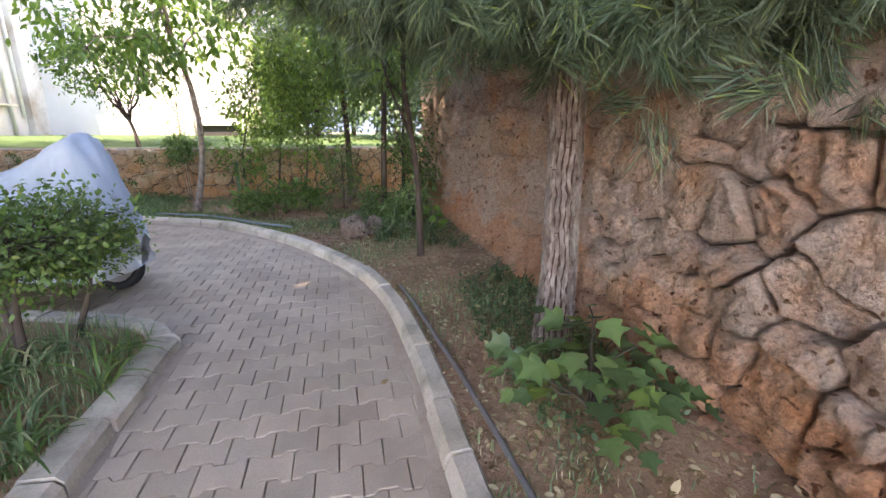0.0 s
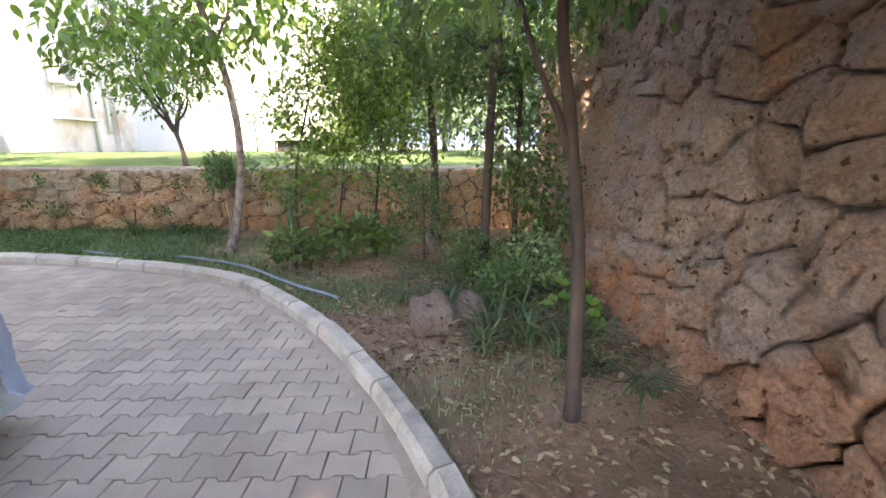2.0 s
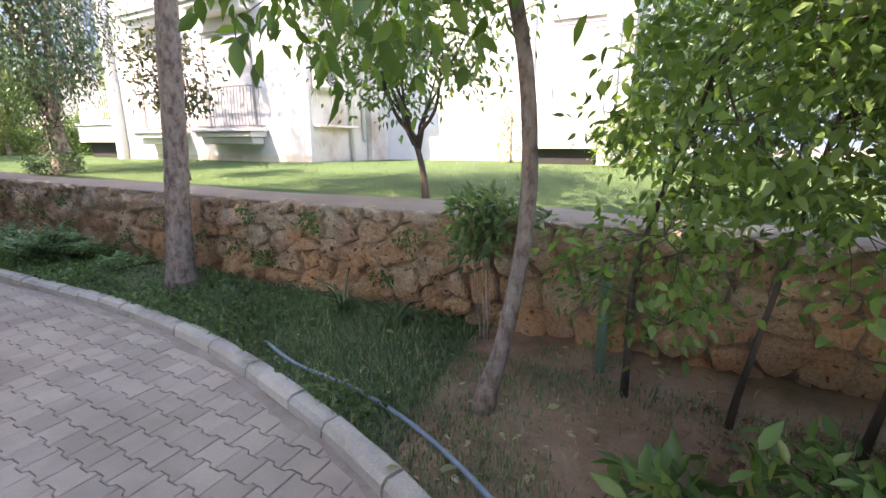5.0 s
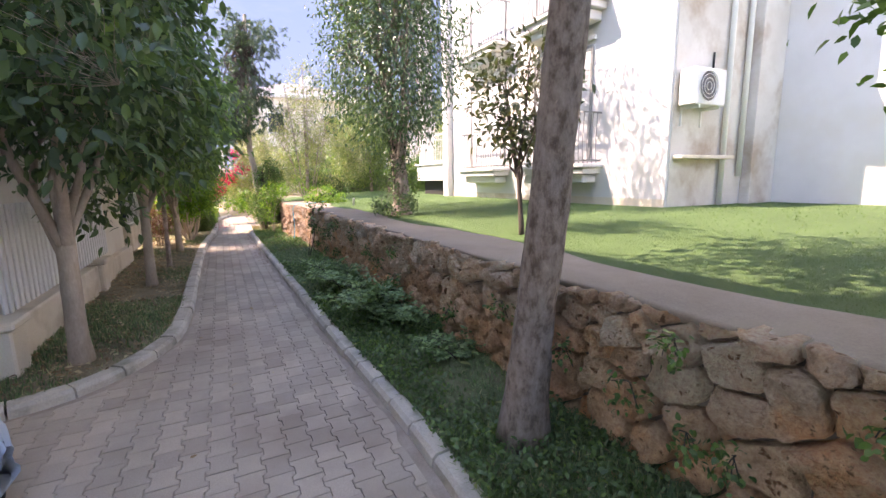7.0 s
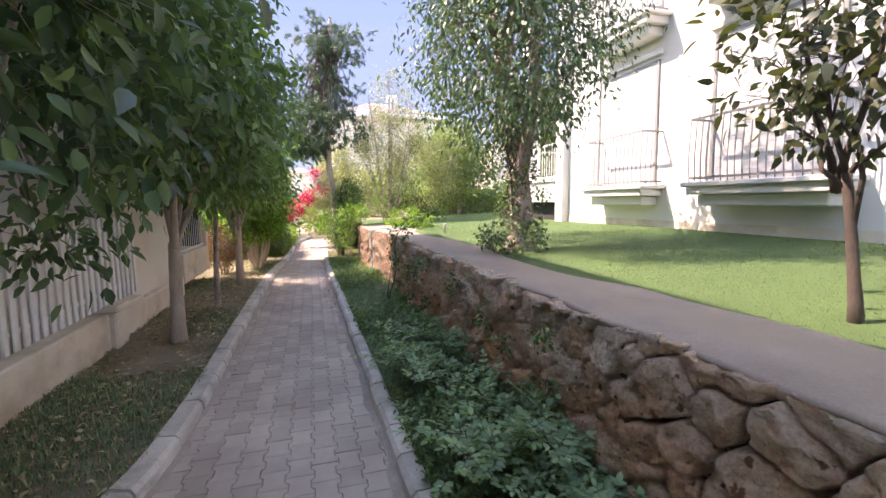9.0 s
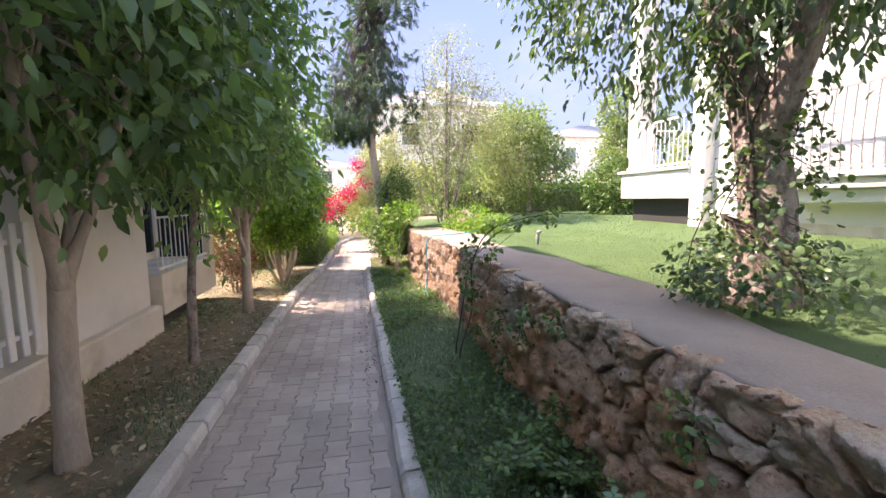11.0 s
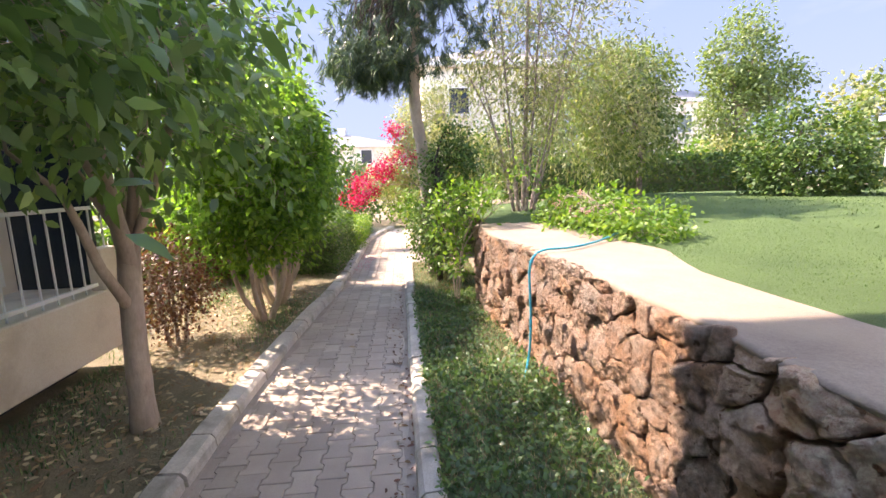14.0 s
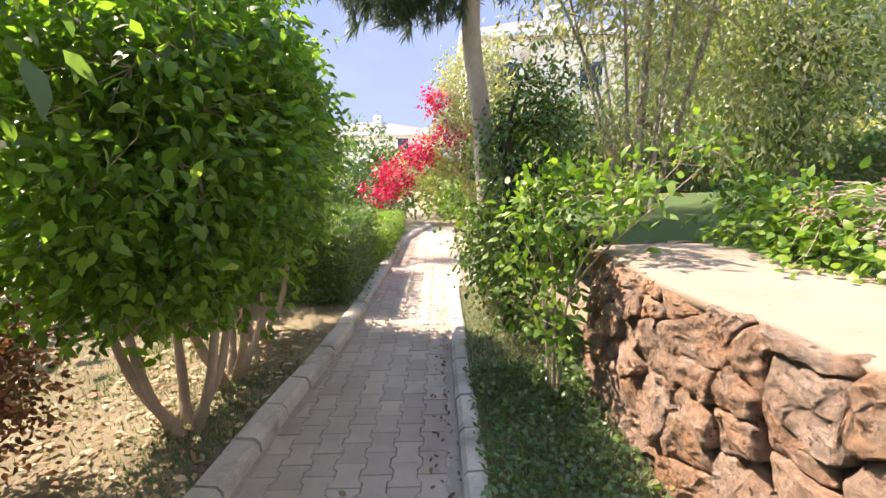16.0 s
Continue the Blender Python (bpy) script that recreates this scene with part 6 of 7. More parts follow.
tree("poplar", "tall upright green tree beyond the hedge", "tree", [[(-32.5, 22.8, 1.0, 0.14), (-32.5, 22.8, 5.0, 0.08)]], [((-32.5, 22.8, 4.2), (1.5, 1.5, 2.2)), ((-32.5, 22.7, 6.6), (1.3, 1.3, 2.0)), ((-32.5, 24.2, 5.6), (1.4, 1.3, 1.1))], 400, 26, 0.22, (0.2, 0.10, L_SUNNY), M_BARK, 101, 20, 0.3)
for k, (x, y, z, r, h, m) in enumerate([(-29.5, 18.2, 1.1, 1.5, 1.1, L_BRIGHT), (-30.0, 20.5, 1.1, 1.6, 1.2, L_OLIVE), (-33, 12.0, 1.0, 2.0, 1.6, L_OLIVE), (-31, 8.8, 0.2, 1.6, 1.3, L_BRIGHT), (-33, 5.0, 0.0, 2.2, 1.6, L_MID), (-29, 3.4, 0.0, 2.0, 1.5, L_MID), (-25.0, 3.0, 0.0, 1.6, 1.3, L_BRIGHT), (-36, 26, 1.2, 2.5, 1.8, L_MID), (-38, 17, 1.2, 2.2, 1.5, L_OLIVE), (-34, 8.2, 0.2, 1.6, 1.2, L_OLIVE), (-31, 5.2, 0.0, 1.8, 2.2, L_MID), (-32.5, 10.2, 1.0, 1.7, 2.3, L_OLIVE), (-30.5, 12.2, 1.0, 1.4, 1.8, L_MID), (-22.6, 4.4, 0.0, 1.0, 1.0, L_BRIGHT), (-23.5, 3.2, 0.0, 1.6, 2.3, L_BRIGHT), (-26.5, 4.2, 0.0, 1.3, 1.6, L_MID), (-36, 1.0, 0.0, 3.0, 2.6, L_OLIVE), (-20.0, 2.9, 0.0, 1.0, 1.4, L_BRIGHT), (-21.6, 1.4, 0.0, 1.5, 1.7, L_MID), (-23.5, 20.0, 1.1, 1.3, 2.0, L_SUNNY), (-26.5, 23.0, 1.1, 1.8, 2.4, L_OLIVE)]):
    tree("garden_bush", "rounded garden bush of mixed green leaves", "bush", [[(x, y, z, 0.05), (x, y, z + h * 0.7, 0.02)]], [((x, y, z + h * 0.75), (r, r, h * 0.8)), ((x + 0.3, y + r * 0.5, z + h * 0.5), (r * 0.7, r * 0.6, h * 0.5))], 115, 24, 0.18, (0.18, 0.10, m), M_BARK_DARK, 110 + k, 10, 0.2, group="garden bushes at the far end")
tree("garden_bush", "dense round green bush beside the veranda", "bush", [[(-21.6, 15.4, 1.05, 0.05), (-21.6, 15.4, 1.9, 0.02)]], [((-21.6, 15.4, 1.9), (0.95, 0.95, 0.95)), ((-21.4, 15.6, 1.6), (0.85, 0.8, 0.6))], 380, 26, 0.11, (0.085, 0.05, L_MID), M_BARK_DARK, 109, 12, 0.2, 0.75)
# trees right of the building, seen over the corner
for k, (x, y, z, r, h, m) in enumerate([(-0.6, 13.5, 1.2, 1.5, 2.6, L_WILLOW), (1.5, 12.0, 1.2, 1.6, 2.8, L_WILLOW), (0.5, 16.5, 1.2, 2.2, 3.8, L_WILLOW), (3.5, 14, 1.2, 2.2, 3.6, L_WILLOW), (-1.5, 18.0, 1.2, 1.5, 4.6, L_WILLOW)]):
    tree("garden_tree", "leafy garden tree beyond the lawn", "tree", [[(x, y, z - 0.05, 0.09), (x, y, z + h, 0.04)]], [((x, y, z + h * 0.75), (r, r * 0.8, h * 0.45)), ((x - 0.4, y, z + h * 0.4), (r * 0.7, r * 0.6, h * 0.3))], 180, 26, 0.2, (0.165, 0.08, m), M_BARK_DARK, 130 + k, 12, 0.5, group="garden trees beyond the lawn")
tree("garden_bush", "clipped green bush beside the balcony", "bush", [[(-2.3, 14.6, 1.25, 0.04), (-2.3, 14.6, 1.8, 0.02)]], [((-2.3, 14.6, 1.75), (0.65, 0.6, 0.5))], 120, 24, 0.1, (0.06, 0.03, L_BRIGHT), M_BARK_DARK, 140, 8, 0.1)
tree("garden_bush", "straggly plant against the white wall", "bush", [[(-4.85, 15.6, 1.25, 0.02), (-4.85, 15.6, 2.3, 0.008)]], [((-4.85, 15.6, 1.9), (0.35, 0.3, 0.65))], 60, 14, 0.1, (0.08, 0.03, L_OLIVE), M_BARK_DARK, 141, 16, 0.2)

# plants along the low wall
tree("wall_shrub", "dark shrub growing up against the stone wall", "shrub", [[(-2.8, 9.08, 0.2, 0.008), (-2.83, 9.1, 0.75, 0.006), (-2.85, 9.06, 1.1, 0.004)], [(-2.77, 9.09, 0.2, 0.007), (-2.8, 9.1, 0.8, 0.005)], [(-2.83, 9.08, 0.2, 0.007), (-2.9, 9.08, 0.8, 0.005)]], [((-2.88, 9.0, 1.03), (0.2, 0.16, 0.16)), ((-2.75, 9.12, 1.2), (0.3, 0.15, 0.08))], 70, 16, 0.06, (0.085, 0.03, L_DARK), M_BARK, 150, 12, -0.1)
for k, (x, y, n, l, m, to) in enumerate([(-9.25, 8.85, 24, 0.95, L_ROSE, (0.2, -0.45)), (-8.7, 9.0, 13, 0.6, L_ROSE, (0.3, -0.2)), (-8.4, 9.05, 5, 0.45, L_ROSE, (0.5, -0.1)), (-10.55, 8.85, 20, 0.85, L_ROSE, (0.1, -0.4)), (-11.3, 8.95, 12, 0.6, L_ROSE, (0, -0.3)), (-7.5, 9.08, 4, 0.35, L_ROSE, (0, -0.2)), (-12.2, 9.0, 8, 0.5, L_MID, (0, -0.3))]):
    cane_bush("wild_rose_bush", "sprawling low bush of arching pinnate shoots", "bush", (x, y, float(bed_z(x, y))), n, l, 0.052, m, M_BARK_DARK, 155 + k, to, 0.62, "low bushes along the stone wall")
tree("wall_vine", "thin vine with one long arching shoot over the wall", "climber", [[(-14.25, 8.92, 0.1, 0.009), (-14.2, 9.05, 0.6, 0.007), (-14.1, 9.02, 1.15, 0.006)], [(-14.1, 9.02, 1.12, 0.006), (-13.95, 9.15, 1.44, 0.005), (-13.9, 9.45, 1.56, 0.004), (-13.9, 9.8, 1.61, 0.003), (-13.95, 10.15, 1.6, 0.002)], [(-14.4, 8.92, 0.1, 0.008), (-14.4, 9.05, 0.9, 0.005)]],
     [((-14.25, 9.03, 0.95), (0.28, 0.08, 0.3)), ((-14.0, 9.1, 1.3), (0.16, 0.1, 0.12)), ((-13.92, 9.35, 1.52), (0.05, 0.18, 0.05)), ((-13.91, 9.75, 1.59), (0.05, 0.25, 0.05))], 40, 7, 0.04, (0.06, 0.042, L_MID), M_BARK_DARK, 165, 6, 0.2, twigs=False)
tree("lantana_bush", "spreading lantana with fresh leaves on the walkway edge", "bush", [[(-18.6, 10.25, 1.08, 0.012), (-18.6, 10.25, 1.4, 0.006)]], [((-18.9, 10.2, 1.3), (0.75, 0.45, 0.24)), ((-18.0, 10.4, 1.25), (0.5, 0.35, 0.18)), ((-19.7, 10.2, 1.3), (0.4, 0.35, 0.25))], 190, 22, 0.08, (0.065, 0.04, L_BRIGHT), M_BARK_PALE, 166, 26, 0.1)
tree("lantana_flowers", "small pink lantana flower heads", "flowers", [[(-18.5, 10.15, 1.08, 0.006), (-18.5, 10.15, 1.4, 0.004)]], [((-18.7, 10.15, 1.42), (0.8, 0.4, 0.12))], 26, 10, 0.02, (0.022, 0.018, L_PINKFLOWER), M_BARK_PALE, 167, 6, 0.0)
rng = np.random.default_rng(170)
for k in range(26):
    x = rng.uniform(-14.5, -3.0)
    z = rng.uniform(0.35, 1.0)
    tree("wall_weed", "small green weed rooted in the wall joints", "weed", [[(x, 9.2, z - 0.02, 0.003), (x, 9.13, z + 0.05, 0.002)]], [((x, 9.1, z), (0.10, 0.05, 0.08))], 9, 7, 0.03, (0.04, 0.028, L_MID), M_BARK_DARK, 171 + k, 4, 0.4, group="weeds in the stone wall", twigs=False)

# ---- small things ----
gp = thing("garden_post", (-1.93, 9.0, 0.15), "short green-painted metal post", "post")
part("post", Geo().tube([(-1.93, 9.0, 0.1), (-1.93, 9.0, 0.85)], 0.035, 10), plain("green_paint", (0.10, 0.17, 0.12), 0.6), gp, smooth=True)
part("cap", Geo().tube([(-1.93, 9.0, 0.851), (-1.93, 9.0, 0.875)], 0.042, 10), plain("grey_cap", (0.25, 0.25, 0.25), 0.6), gp)
tp = thing("garden_tap", (-15.54, 10.35, 1.1), "grey plastic standpipe at the lawn edge", "standpipe")
part("pipe", Geo().tube([(-15.54, 10.35, 1.05), (-15.54, 10.35, 1.27), (-15.53, 10.35, 1.30), (-15.45, 10.35, 1.31)], 0.022, 10), M_PIPE, tp, smooth=True)
part("collar", Geo().tube([(-15.54, 10.35, 1.2), (-15.54, 10.35, 1.25)], 0.03, 10), M_PIPE, tp)
hz = lambda x, y: float(bed_z(x, y)) + 0.02
hp = [(0.64, -0.5), (0.63, 1.2), (0.59, 2.1), (0.54, 2.8), (0.5, 3.3), (0.44, 3.75)]
solo("garden_hose", Geo().tube(smooth_line([(x, y, hz(x, y)) for x, y in hp], 0.08), 0.016, 8), M_GREY_HOSE, "grey rubber hose lying along the kerb", "hose", smooth=True)
hp = [(-0.75, 6.5), (-1.3, 6.95), (-2.0, 7.55), (-2.7, 7.95), (-3.3, 8.12), (-3.9, 8.2), (-4.4, 8.35)]
solo("garden_hose", Geo().tube(smooth_line([(x, y, hz(x, y) + 0.022) for x, y in hp], 0.08), 0.014, 8), M_BLUISH_HOSE, "thin grey-blue hose lying in the grass", "hose", smooth=True)
hp = [(-18.1, 10.2, 1.16), (-17.8, 9.9, 1.14), (-17.55, 9.62, 1.135), (-17.4, 9.38, 1.135), (-17.37, 9.2, 1.135), (-17.37, 9.1, 1.09), (-17.37, 9.06, 0.95), (-17.36, 9.07, 0.6), (-17.35, 9.06, 0.3), (-17.31, 9.02, 0.13), (-17.2, 8.97, 0.1)]
solo("water_hose", Geo().tube(smooth_line(hp, 0.05), 0.0105, 8), M_BLUE_HOSE, "teal water hose hanging down over the stone wall", "hose", smooth=True)


def litter(name, label, poly, box, zf, n, size, material, seed):
    rng = np.random.default_rng(seed)
    x, y = rng.uniform(box[0], box[1], n), rng.uniform(box[2], box[3], n)
    q = inside(poly, x, y)
    x, y = x[q], y[q]
    C = np.stack([x, y, zf(x, y) + 0.012], 1)
    D = unit(rng.normal(size=C.shape) * np.array([1, 1, 0.12]))
    s = size * rng.uniform(0.5, 1.3, len(C))
    V, T = leaves(C, D, unit(np.array([0, 0, 1]) + rng.normal(size=C.shape) * 0.25), s, s * 0.45, 0.1)
    tagged(fast(name, V, T, material), label, "fallen leaves", "", "stuff")


PATH_POLY = [(p.x, p.y) for p in kr] + [(-30, 8.3)] + [(p.x, p.y) for p in reversed(kl)] + [(-6.0, 4.0)] + [(p.x, p.y) for p in reversed(kn)]
litter("fallen_leaves", "dry brown leaves scattered on the soil", BED_R, (-6, 1.6, -1, 9.2), bed_z, 5600, 0.06, L_BROWN, 200)
litter("fallen_leaves", "thick brown leaf litter at the foot of the retaining wall", BED_R, (0.2, 1.6, 0.3, 6.6), lambda x, y: bed_z(x, y) + 0.008, 5200, 0.045, L_BROWN, 204)
litter("fallen_leaves", "thick mixed leaf litter below the corner shrubs", BED_R, (-1.4, 1.5, 5.2, 8.9), lambda x, y: bed_z(x, y) + 0.006, 3400, 0.055, L_RUST, 208)
litter("fallen_leaves", "pale dry leaves on the corner soil", BED_R, (-1.4, 1.5, 4.6, 8.9), lambda x, y: bed_z(x, y) + 0.012, 420, 0.07, L_BROWN, 209)
litter("fallen_leaves", "dry brown leaf litter on the yard", BED_L, (-24, -18.3, 2.5, 6.6), lambda x, y: bed_z(x, y * 0 + 5) + 0.005, 1100, 0.045, L_BROWN, 205)
grass("dry_grass", "dry straw-coloured grass in the sunny end of the strip", BED_R, (-22.7, -15.5, 7.9, 9.3), bed_z, 16000, 0.06, 0.006, L_BROWN, 219, 0.0, 1.0)
litter("fallen_leaves", "dry leaves under the shade trees", BED_L, (-21, -8.3, 5.3, 6.8), lambda x, y: bed_z(x, y * 0 + 5) + 0.01, 4200, 0.065, L_BROWN, 201)
litter("fallen_leaves", "few yellow and brown leaves on the paving", PATH_POLY, (-23, 0.5, -1, 8.4), lambda x, y: x * 0 + 0.0, 110, 0.06, L_BROWN, 202)
litter("fallen_leaves", "dark dry leaves swept along the kerb foot", [(-14.0, 7.88), (-14.0, 8.12), (-22.0, 8.06), (-22.0, 7.84)], (-22, -14, 7.8, 8.15), lambda x, y: x * 0.0, 520, 0.045, L_RUST, 206)
litter("fallen_petals", "magenta petals fallen beside the hedge", [(-24.5, 6.95), (-24.5, 7.5), (-22.3, 7.3), (-22.3, 6.9)], (-24.5, -22.3, 6.9, 7.5), lambda x, y: x * 0.0, 260, 0.03, L_RED, 207)
litter("fallen_leaves", "pale fallen leaves in the shaded grass", BED_R, (-20, 0, 7, 9.2), lambda x, y: bed_z(x, y) + 0.03, 170, 0.09, L_OLIVE, 203)


def ground_cover(label, poly, box, n, thresh, tall, material, seed):
    """Low creeping leaves in uneven drifts."""
    rng = np.random.default_rng(seed)
    x, y = rng.uniform(box[0], box[1], n), rng.uniform(box[2], box[3], n)
    keep = inside(poly, x, y) & (np.sin(x * 1.7 + 2 * np.sin(y * 2)) + np.sin(x * 0.6 + y * 3) + rng.normal(size=n) * 0.5 > thresh)
    x, y = x[keep], y[keep]
    C = np.stack([x, y, bed_z(x, y) + rng.uniform(0.015, tall, len(x)) * (0.5 + 0.5 * np.sin(x * 2.3) ** 2)], 1)
    s = rng.uniform(0.02, 0.055, len(x))
    V, T = leaves(C, unit(rng.normal(size=C.shape) + [0, 0, 0.2]), unit(rng.normal(size=C.shape) * 0.5 + [0, 0, 1]), s, s * 0.55)
    tagged(fast("ground_cover", V, T, material), label, "ground cover", "", "stuff")


ground_cover("leafy dark ground cover below the stone wall", STRIP, (-20, -3.0, 7.9, 9.2), 60000, -0.6, 0.12, L_DARK, 220)
ground_cover("dark creeping weeds at the foot of the pine", [(0.85, 1.5), (1.55, 1.5), (1.55, 3.9), (1.0, 3.8), (0.8, 2.6)], (0.7, 1.6, 1.4, 4.0), 2600, -1.2, 0.06, L_STRAP, 224)
ground_cover("dark creeping weeds below the corner shrubs", [(0.2, 5.9), (1.5, 5.0), (1.5, 8.8), (-0.6, 8.8), (-0.2, 6.8)], (-0.7, 1.6, 5.0, 8.9), 8000, 0.0, 0.10, L_STRAP, 225)
grass("strip_grass", "dark shaded grass in the strip along the wall", BED_R, (-22.7, -2.8, 7.2, 9.3), bed_z, 110000, 0.055, 0.008, L_GRASS, 210, -0.35, 1.5)
grass("strip_grass", "dark grass beside the leaning tree", BED_R, (-6.5, -2.9, 7.6, 9.2), bed_z, 19000, 0.075, 0.008, L_GRASS, 220, -1.6, 0.9)
grass("strip_grass", "short green grass inside the bend of the kerb", BED_R, (-3.0, -0.2, 6.0, 8.9), bed_z, 26000, 0.055, 0.007, L_GRASS, 222, -0.35, 0.9)
grass("strip_grass", "patchy grass on the brown soil", BED_R, (-2.4, 1.7, 0.5, 9.2), bed_z, 46000, 0.065, 0.007, L_GRASS, 211, 0.8, 0.9)
grass("dry_grass", "thin straw-coloured grass on the soil", BED_R, (-1.6, 1.6, 0.4, 7.0), bed_z, 8000, 0.04, 0.004, L_BROWN, 218, 0.3, 1.2)
grass("strip_grass", "low weeds and grass by the retaining wall", [(0.8, 1.3), (1.6, 1.3), (1.6, 3.9), (0.9, 3.7)], (0.6, 1.6, 1.2, 4.2), bed_z, 9000, 0.06, 0.006, L_STRAP, 212, -0.2, 1.3)
grass("tree_strip_grass", "thin dark grass under the shade trees", BED_L, (-11.8, -8.4, 5.2, 6.9), lambda x, y: bed_z(x, y * 0 + 5), 15000, 0.06, 0.010, L_GRASS, 213, -1.0, 0.9)
grass("tree_strip_grass", "sparse grass tufts on the brown soil under the trees", BED_L, (-22, -11.8, 5.2, 6.9), lambda x, y: bed_z(x, y * 0 + 5), 28000, 0.05, 0.009, L_GRASS, 221, 0.55, 1.0)
grass("yard_grass", "sunlit dry yellow-green grass in the yard", BED_L, (-26, -18.3, 2.5, 6.6), lambda x, y: bed_z(x, y * 0 + 5), 22000, 0.05, 0.006, L_LAWN, 214, -0.5, 0.8)
grass("lawn_grass", "bright green mown lawn blades", LAWN, (-21, -1.5, 9.95, 12.0), lawn_z, 80000, 0.015, 0.005, L_LAWN, 215, 0.0 - 9, 0.6)
grass("lawn_grass", "bright green lawn blades towards the building", LAWN, (-24, 1.0, 12.0, 16.5), lawn_z, 13000, 0.024, 0.014, L_LAWN, 216, -9, 0.6)
grass("bed_grass", "low green grass in the hedge bed", BED_NEAR, (-3.2, -1.3, 0, 3.6), lambda x, y: bed_z(x, y * 0), 9000, 0.12, 0.006, L_GRASS, 217, -0.4, 0.9)

# ---- houses at the far end ----
def far_house(name, label, x, y0, y1, z0, z1, depth, rows, windows):
    h = thing(name, (x, (y0 + y1) / 2, z0), label, "house")
    part("wall", Geo().box(x - depth, y0, z0 - 0.3, x, y1, z1), M_CREAM, h)
    part("cornice", Geo().box(x - depth - 0.3, y0 - 0.3, z1, x + 0.3, y1 + 0.3, z1 + 0.3, 0.05), M_WHITE, h)
    r = Geo()
    ym = (y0 + y1) / 2
    r.add([(x + 0.2, y0 - 0.2, z1 + 0.301), (x + 0.2, y1 + 0.2, z1 + 0.301), (x - depth, y1 + 0.2, z1 + 0.301), (x - depth, y0 - 0.2, z1 + 0.301), (x - depth * 0.35, ym - 1, z1 + 1.6), (x - depth * 0.35, ym + 1, z1 + 1.6)],
          [(0, 1, 5, 4), (1, 2, 5), (2, 3, 4, 5), (3, 0, 4)])
    part("roof", r, M_ROOF, h)
    part("chimney", Geo().box(x - depth * 0.4, ym + 0.4, z1 + 1.2, x - depth * 0.3, ym + 1.2, z1 + 2.2, 0.03), M_WHITE, h)
    for zz in rows:
        for k in range(windows):
            yy = y0 + (y1 - y0) * (k + 0.5) / windows
            w = part("window", Geo().box(x + 0.001, yy - 0.6, zz, x + 0.06, yy - 0.52, zz + 1.4).box(x + 0.001, yy + 0.52, zz, x + 0.06, yy + 0.6, zz + 1.4).box(x + 0.001, yy - 0.52, zz + 1.32, x + 0.06, yy + 0.52, zz + 1.4).box(x + 0.001, yy - 0.65, zz - 0.1, x + 0.1, yy + 0.65, zz), M_WHITE, h)
            part("pane", Geo().box(x + 0.002, yy - 0.52, zz + 0.001, x + 0.02, yy + 0.52, zz + 1.319), M_GLASS, w)


far_house("far_house", "cream two-storey house with a hipped roof", -38, 9.3, 17.0, 1.0, 7.6, 8, (5.2,), 2)
far_house("far_house", "white house with a grey roof far behind the trees", -48, 25.5, 36, 1.2, 7.3, 9, (5.0,), 3)
far_house("far_house", "pale house beyond the bend of the path", -60, -6, 8, 0.0, 5.2, 8, (3.6,), 2)

# ---- plain sky backdrop, far behind everything ----
g, N_ARC, TOP = Geo(), 24, 9
v = []
for k in range(N_ARC + 1):
    a = radians(62 + 164 * k / N_ARC)
    for j in range(TOP + 1):
        e = radians(-2 + 60 * j / TOP)
        v.append((-10 + 260 * math.cos(a) * math.cos(e), 8 + 260 * math.sin(a) * math.cos(e), 260 * math.sin(e)))
g.add(v, [(a * (TOP + 1) + b, a * (TOP + 1) + b + 1, (a + 1) * (TOP + 1) + b + 1, (a + 1) * (TOP + 1) + b) for a in range(N_ARC) for b in range(TOP)])
solo("backdrop", g, M_SKY, "pale blue sky with thin white cloud", "sky", "structure", smooth=True)

# ---- paving, piece by piece ----
NX, NY, WAVE, GAP = 0.2, 0.16, 0.012, 0.0024


def waist(x):
    """How far a bone-shaped block's long side stands out at x: full at the ends, drawn in at the middle."""
    u = abs(x) / NX
    return WAVE * (1 if u > 0.30 else -1 if u < 0.20 else (u - 0.25) / 0.05)


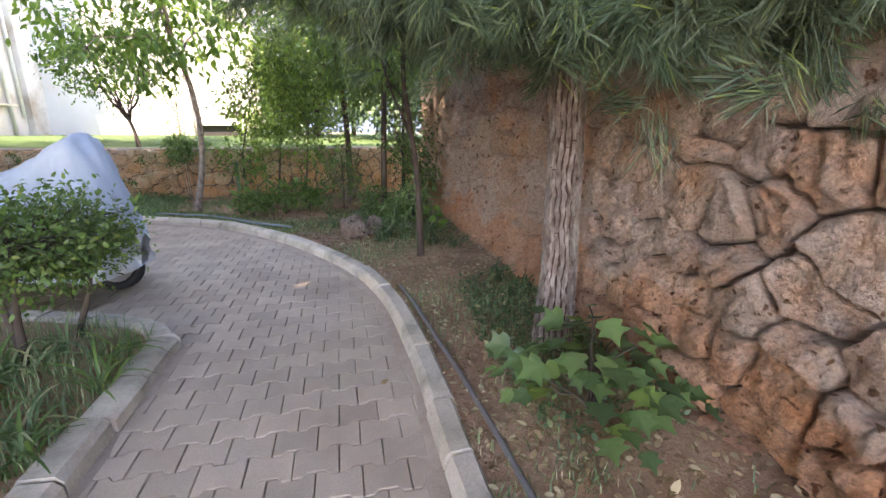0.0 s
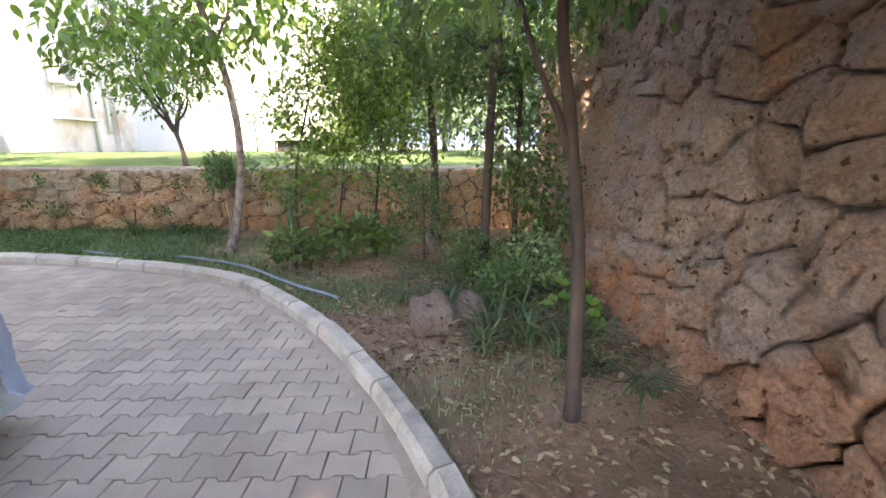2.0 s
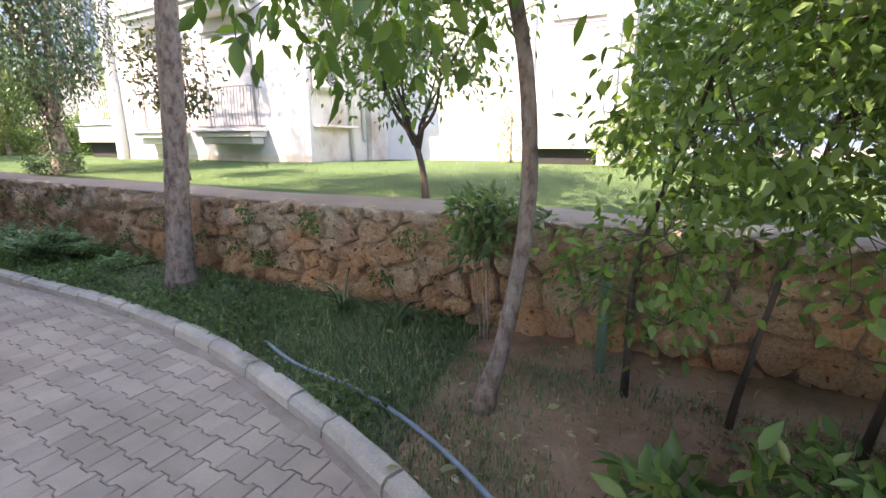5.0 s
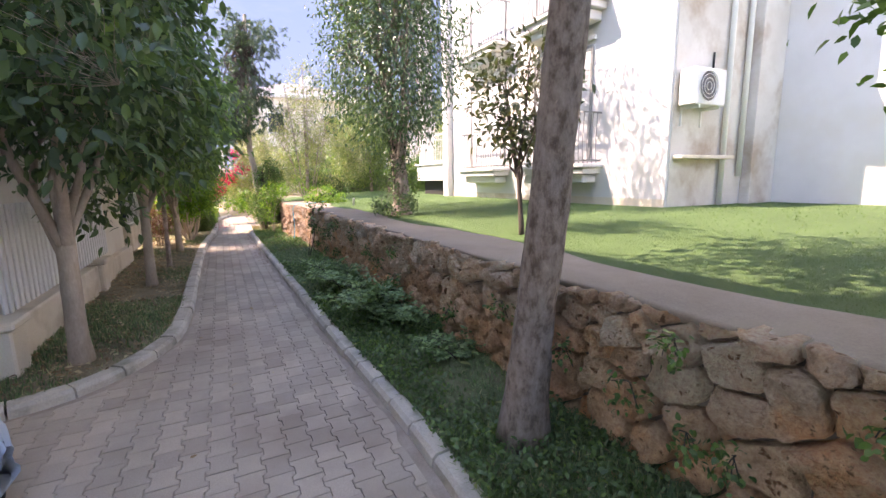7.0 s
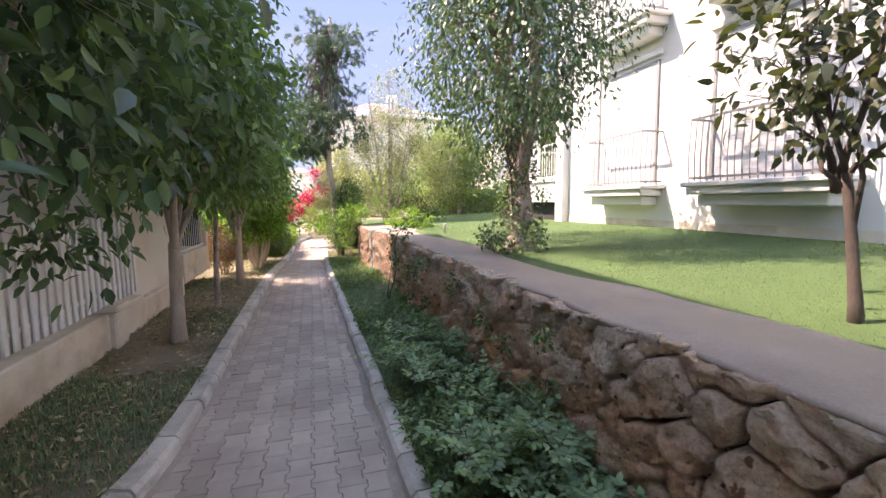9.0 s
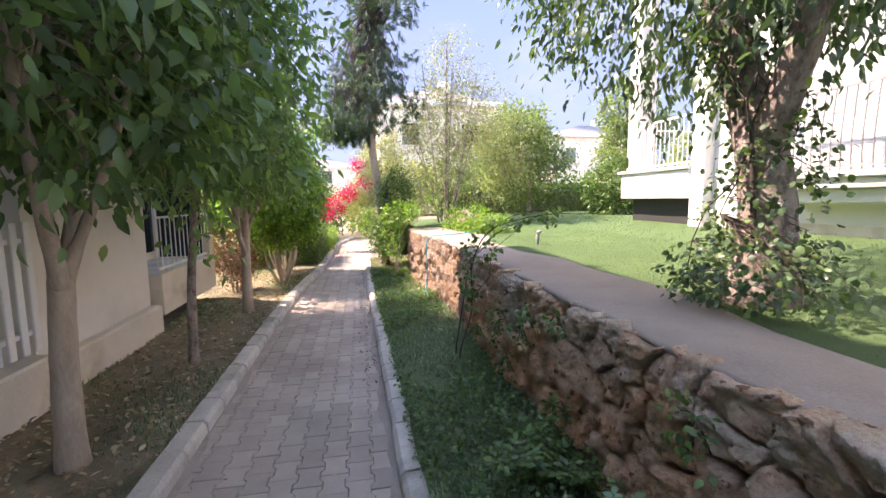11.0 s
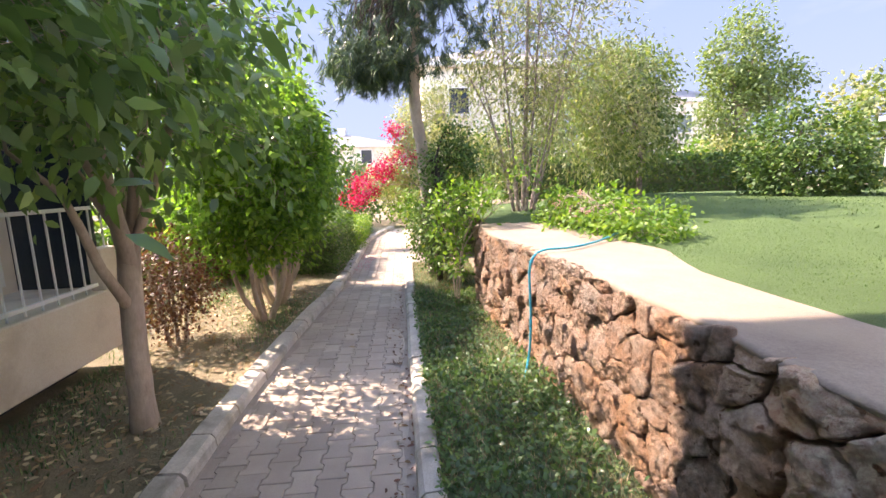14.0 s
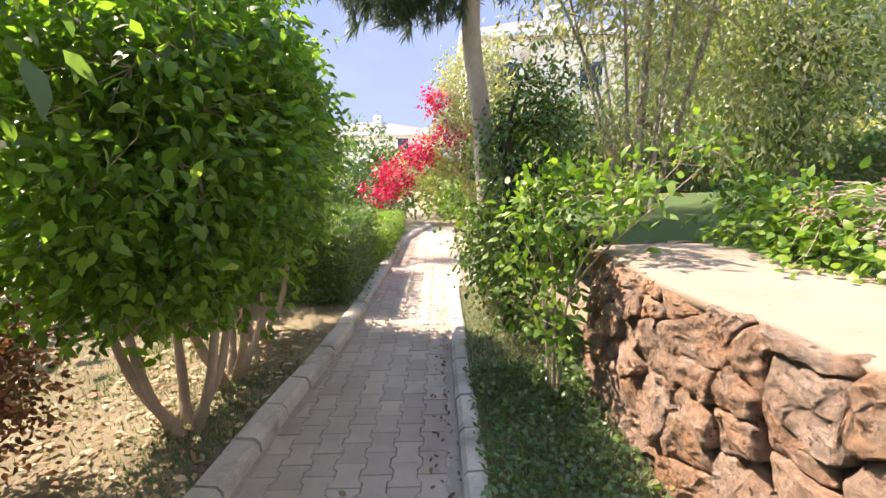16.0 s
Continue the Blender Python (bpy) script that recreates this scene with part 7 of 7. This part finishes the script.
def paver(z=0.0):
    """One bone-shaped interlocking block; its middle at the origin, top at z."""
    xs = [-NX / 2 + GAP, -0.30 * NX, -0.20 * NX, 0.20 * NX, 0.30 * NX, NX / 2 - GAP]
    o = [(x, -NY / 2 + GAP - waist(x)) for x in xs] + [(x, NY / 2 - GAP + waist(x)) for x in reversed(xs)]
    n = len(o)
    v = [(x, y, z - 0.03) for x, y in o] + [(x, y, z - 0.004) for x, y in o] + [(x * 0.965, y * 0.945, z) for x, y in o]
    f = [(k * n + i, k * n + (i + 1) % n, (k + 1) * n + (i + 1) % n, (k + 1) * n + i) for k in (0, 1) for i in range(n)]
    t = 2 * n
    f += [(t, t + 1, t + 10, t + 11), (t + 1, t + 2, t + 9, t + 10), (t + 2, t + 3, t + 8, t + 9), (t + 3, t + 4, t + 7, t + 8), (t + 4, t + 5, t + 6, t + 7)]
    return v, f


block = paver()
single = Geo().add(*block).mesh("paver", M_PAVER)
base = Geo()
base.add([(-30, 3.0, -0.022), (2, 3.0, -0.022), (2, 9.0, -0.022), (-30, 9.0, -0.022)], [(0, 1, 2, 3)])
base.add([(-1.5, -3.5, -0.022), (1.0, -3.5, -0.022), (1.0, 3.0, -0.022), (-1.5, 3.0, -0.022)], [(0, 1, 2, 3)])
paving = solo("paving", base, M_SAND, "path of grey interlocking concrete pavers", "paving", "structure")
rng = random.Random(31)
rest, count = Geo(), 0
ys = np.arange(-3.0, 8.6, NY)
for j, y in enumerate(ys):
    xs = np.arange(-29.8, 0.8, NX) + (j % 2) * NX / 2
    ok = np.zeros(len(xs), bool)
    for ex, ey in ((0, 0), (0.1, 0), (-0.1, 0), (0, 0.08), (0, -0.08)):
        ok |= inside(PATH_POLY, xs + ex, np.full(len(xs), y + ey))
    for x in xs[ok]:
        dz = rng.uniform(-0.003, 0.002)
        if (0.9 < y < 4.9 and x > -1.3 and count < 300):
            p = new("paver", single)
            p.parent = paving
            p.location = (x, y, dz)
            p.rotation_euler = (rng.uniform(-0.008, 0.008), rng.uniform(-0.008, 0.008), rng.uniform(-0.006, 0.006))
            count += 1
        else:
            v, f = block
            tip = np.array(v)
            tip[:, 2] += tip[:, 0] * rng.uniform(-0.008, 0.008) + tip[:, 1] * rng.uniform(-0.008, 0.008)
            rest.add(tip + np.array([x, y, dz]), f)
ob = part("pavers", rest, M_PAVER, paving, "further interlocking pavers of the path")
ob["kind"] = "stuff"
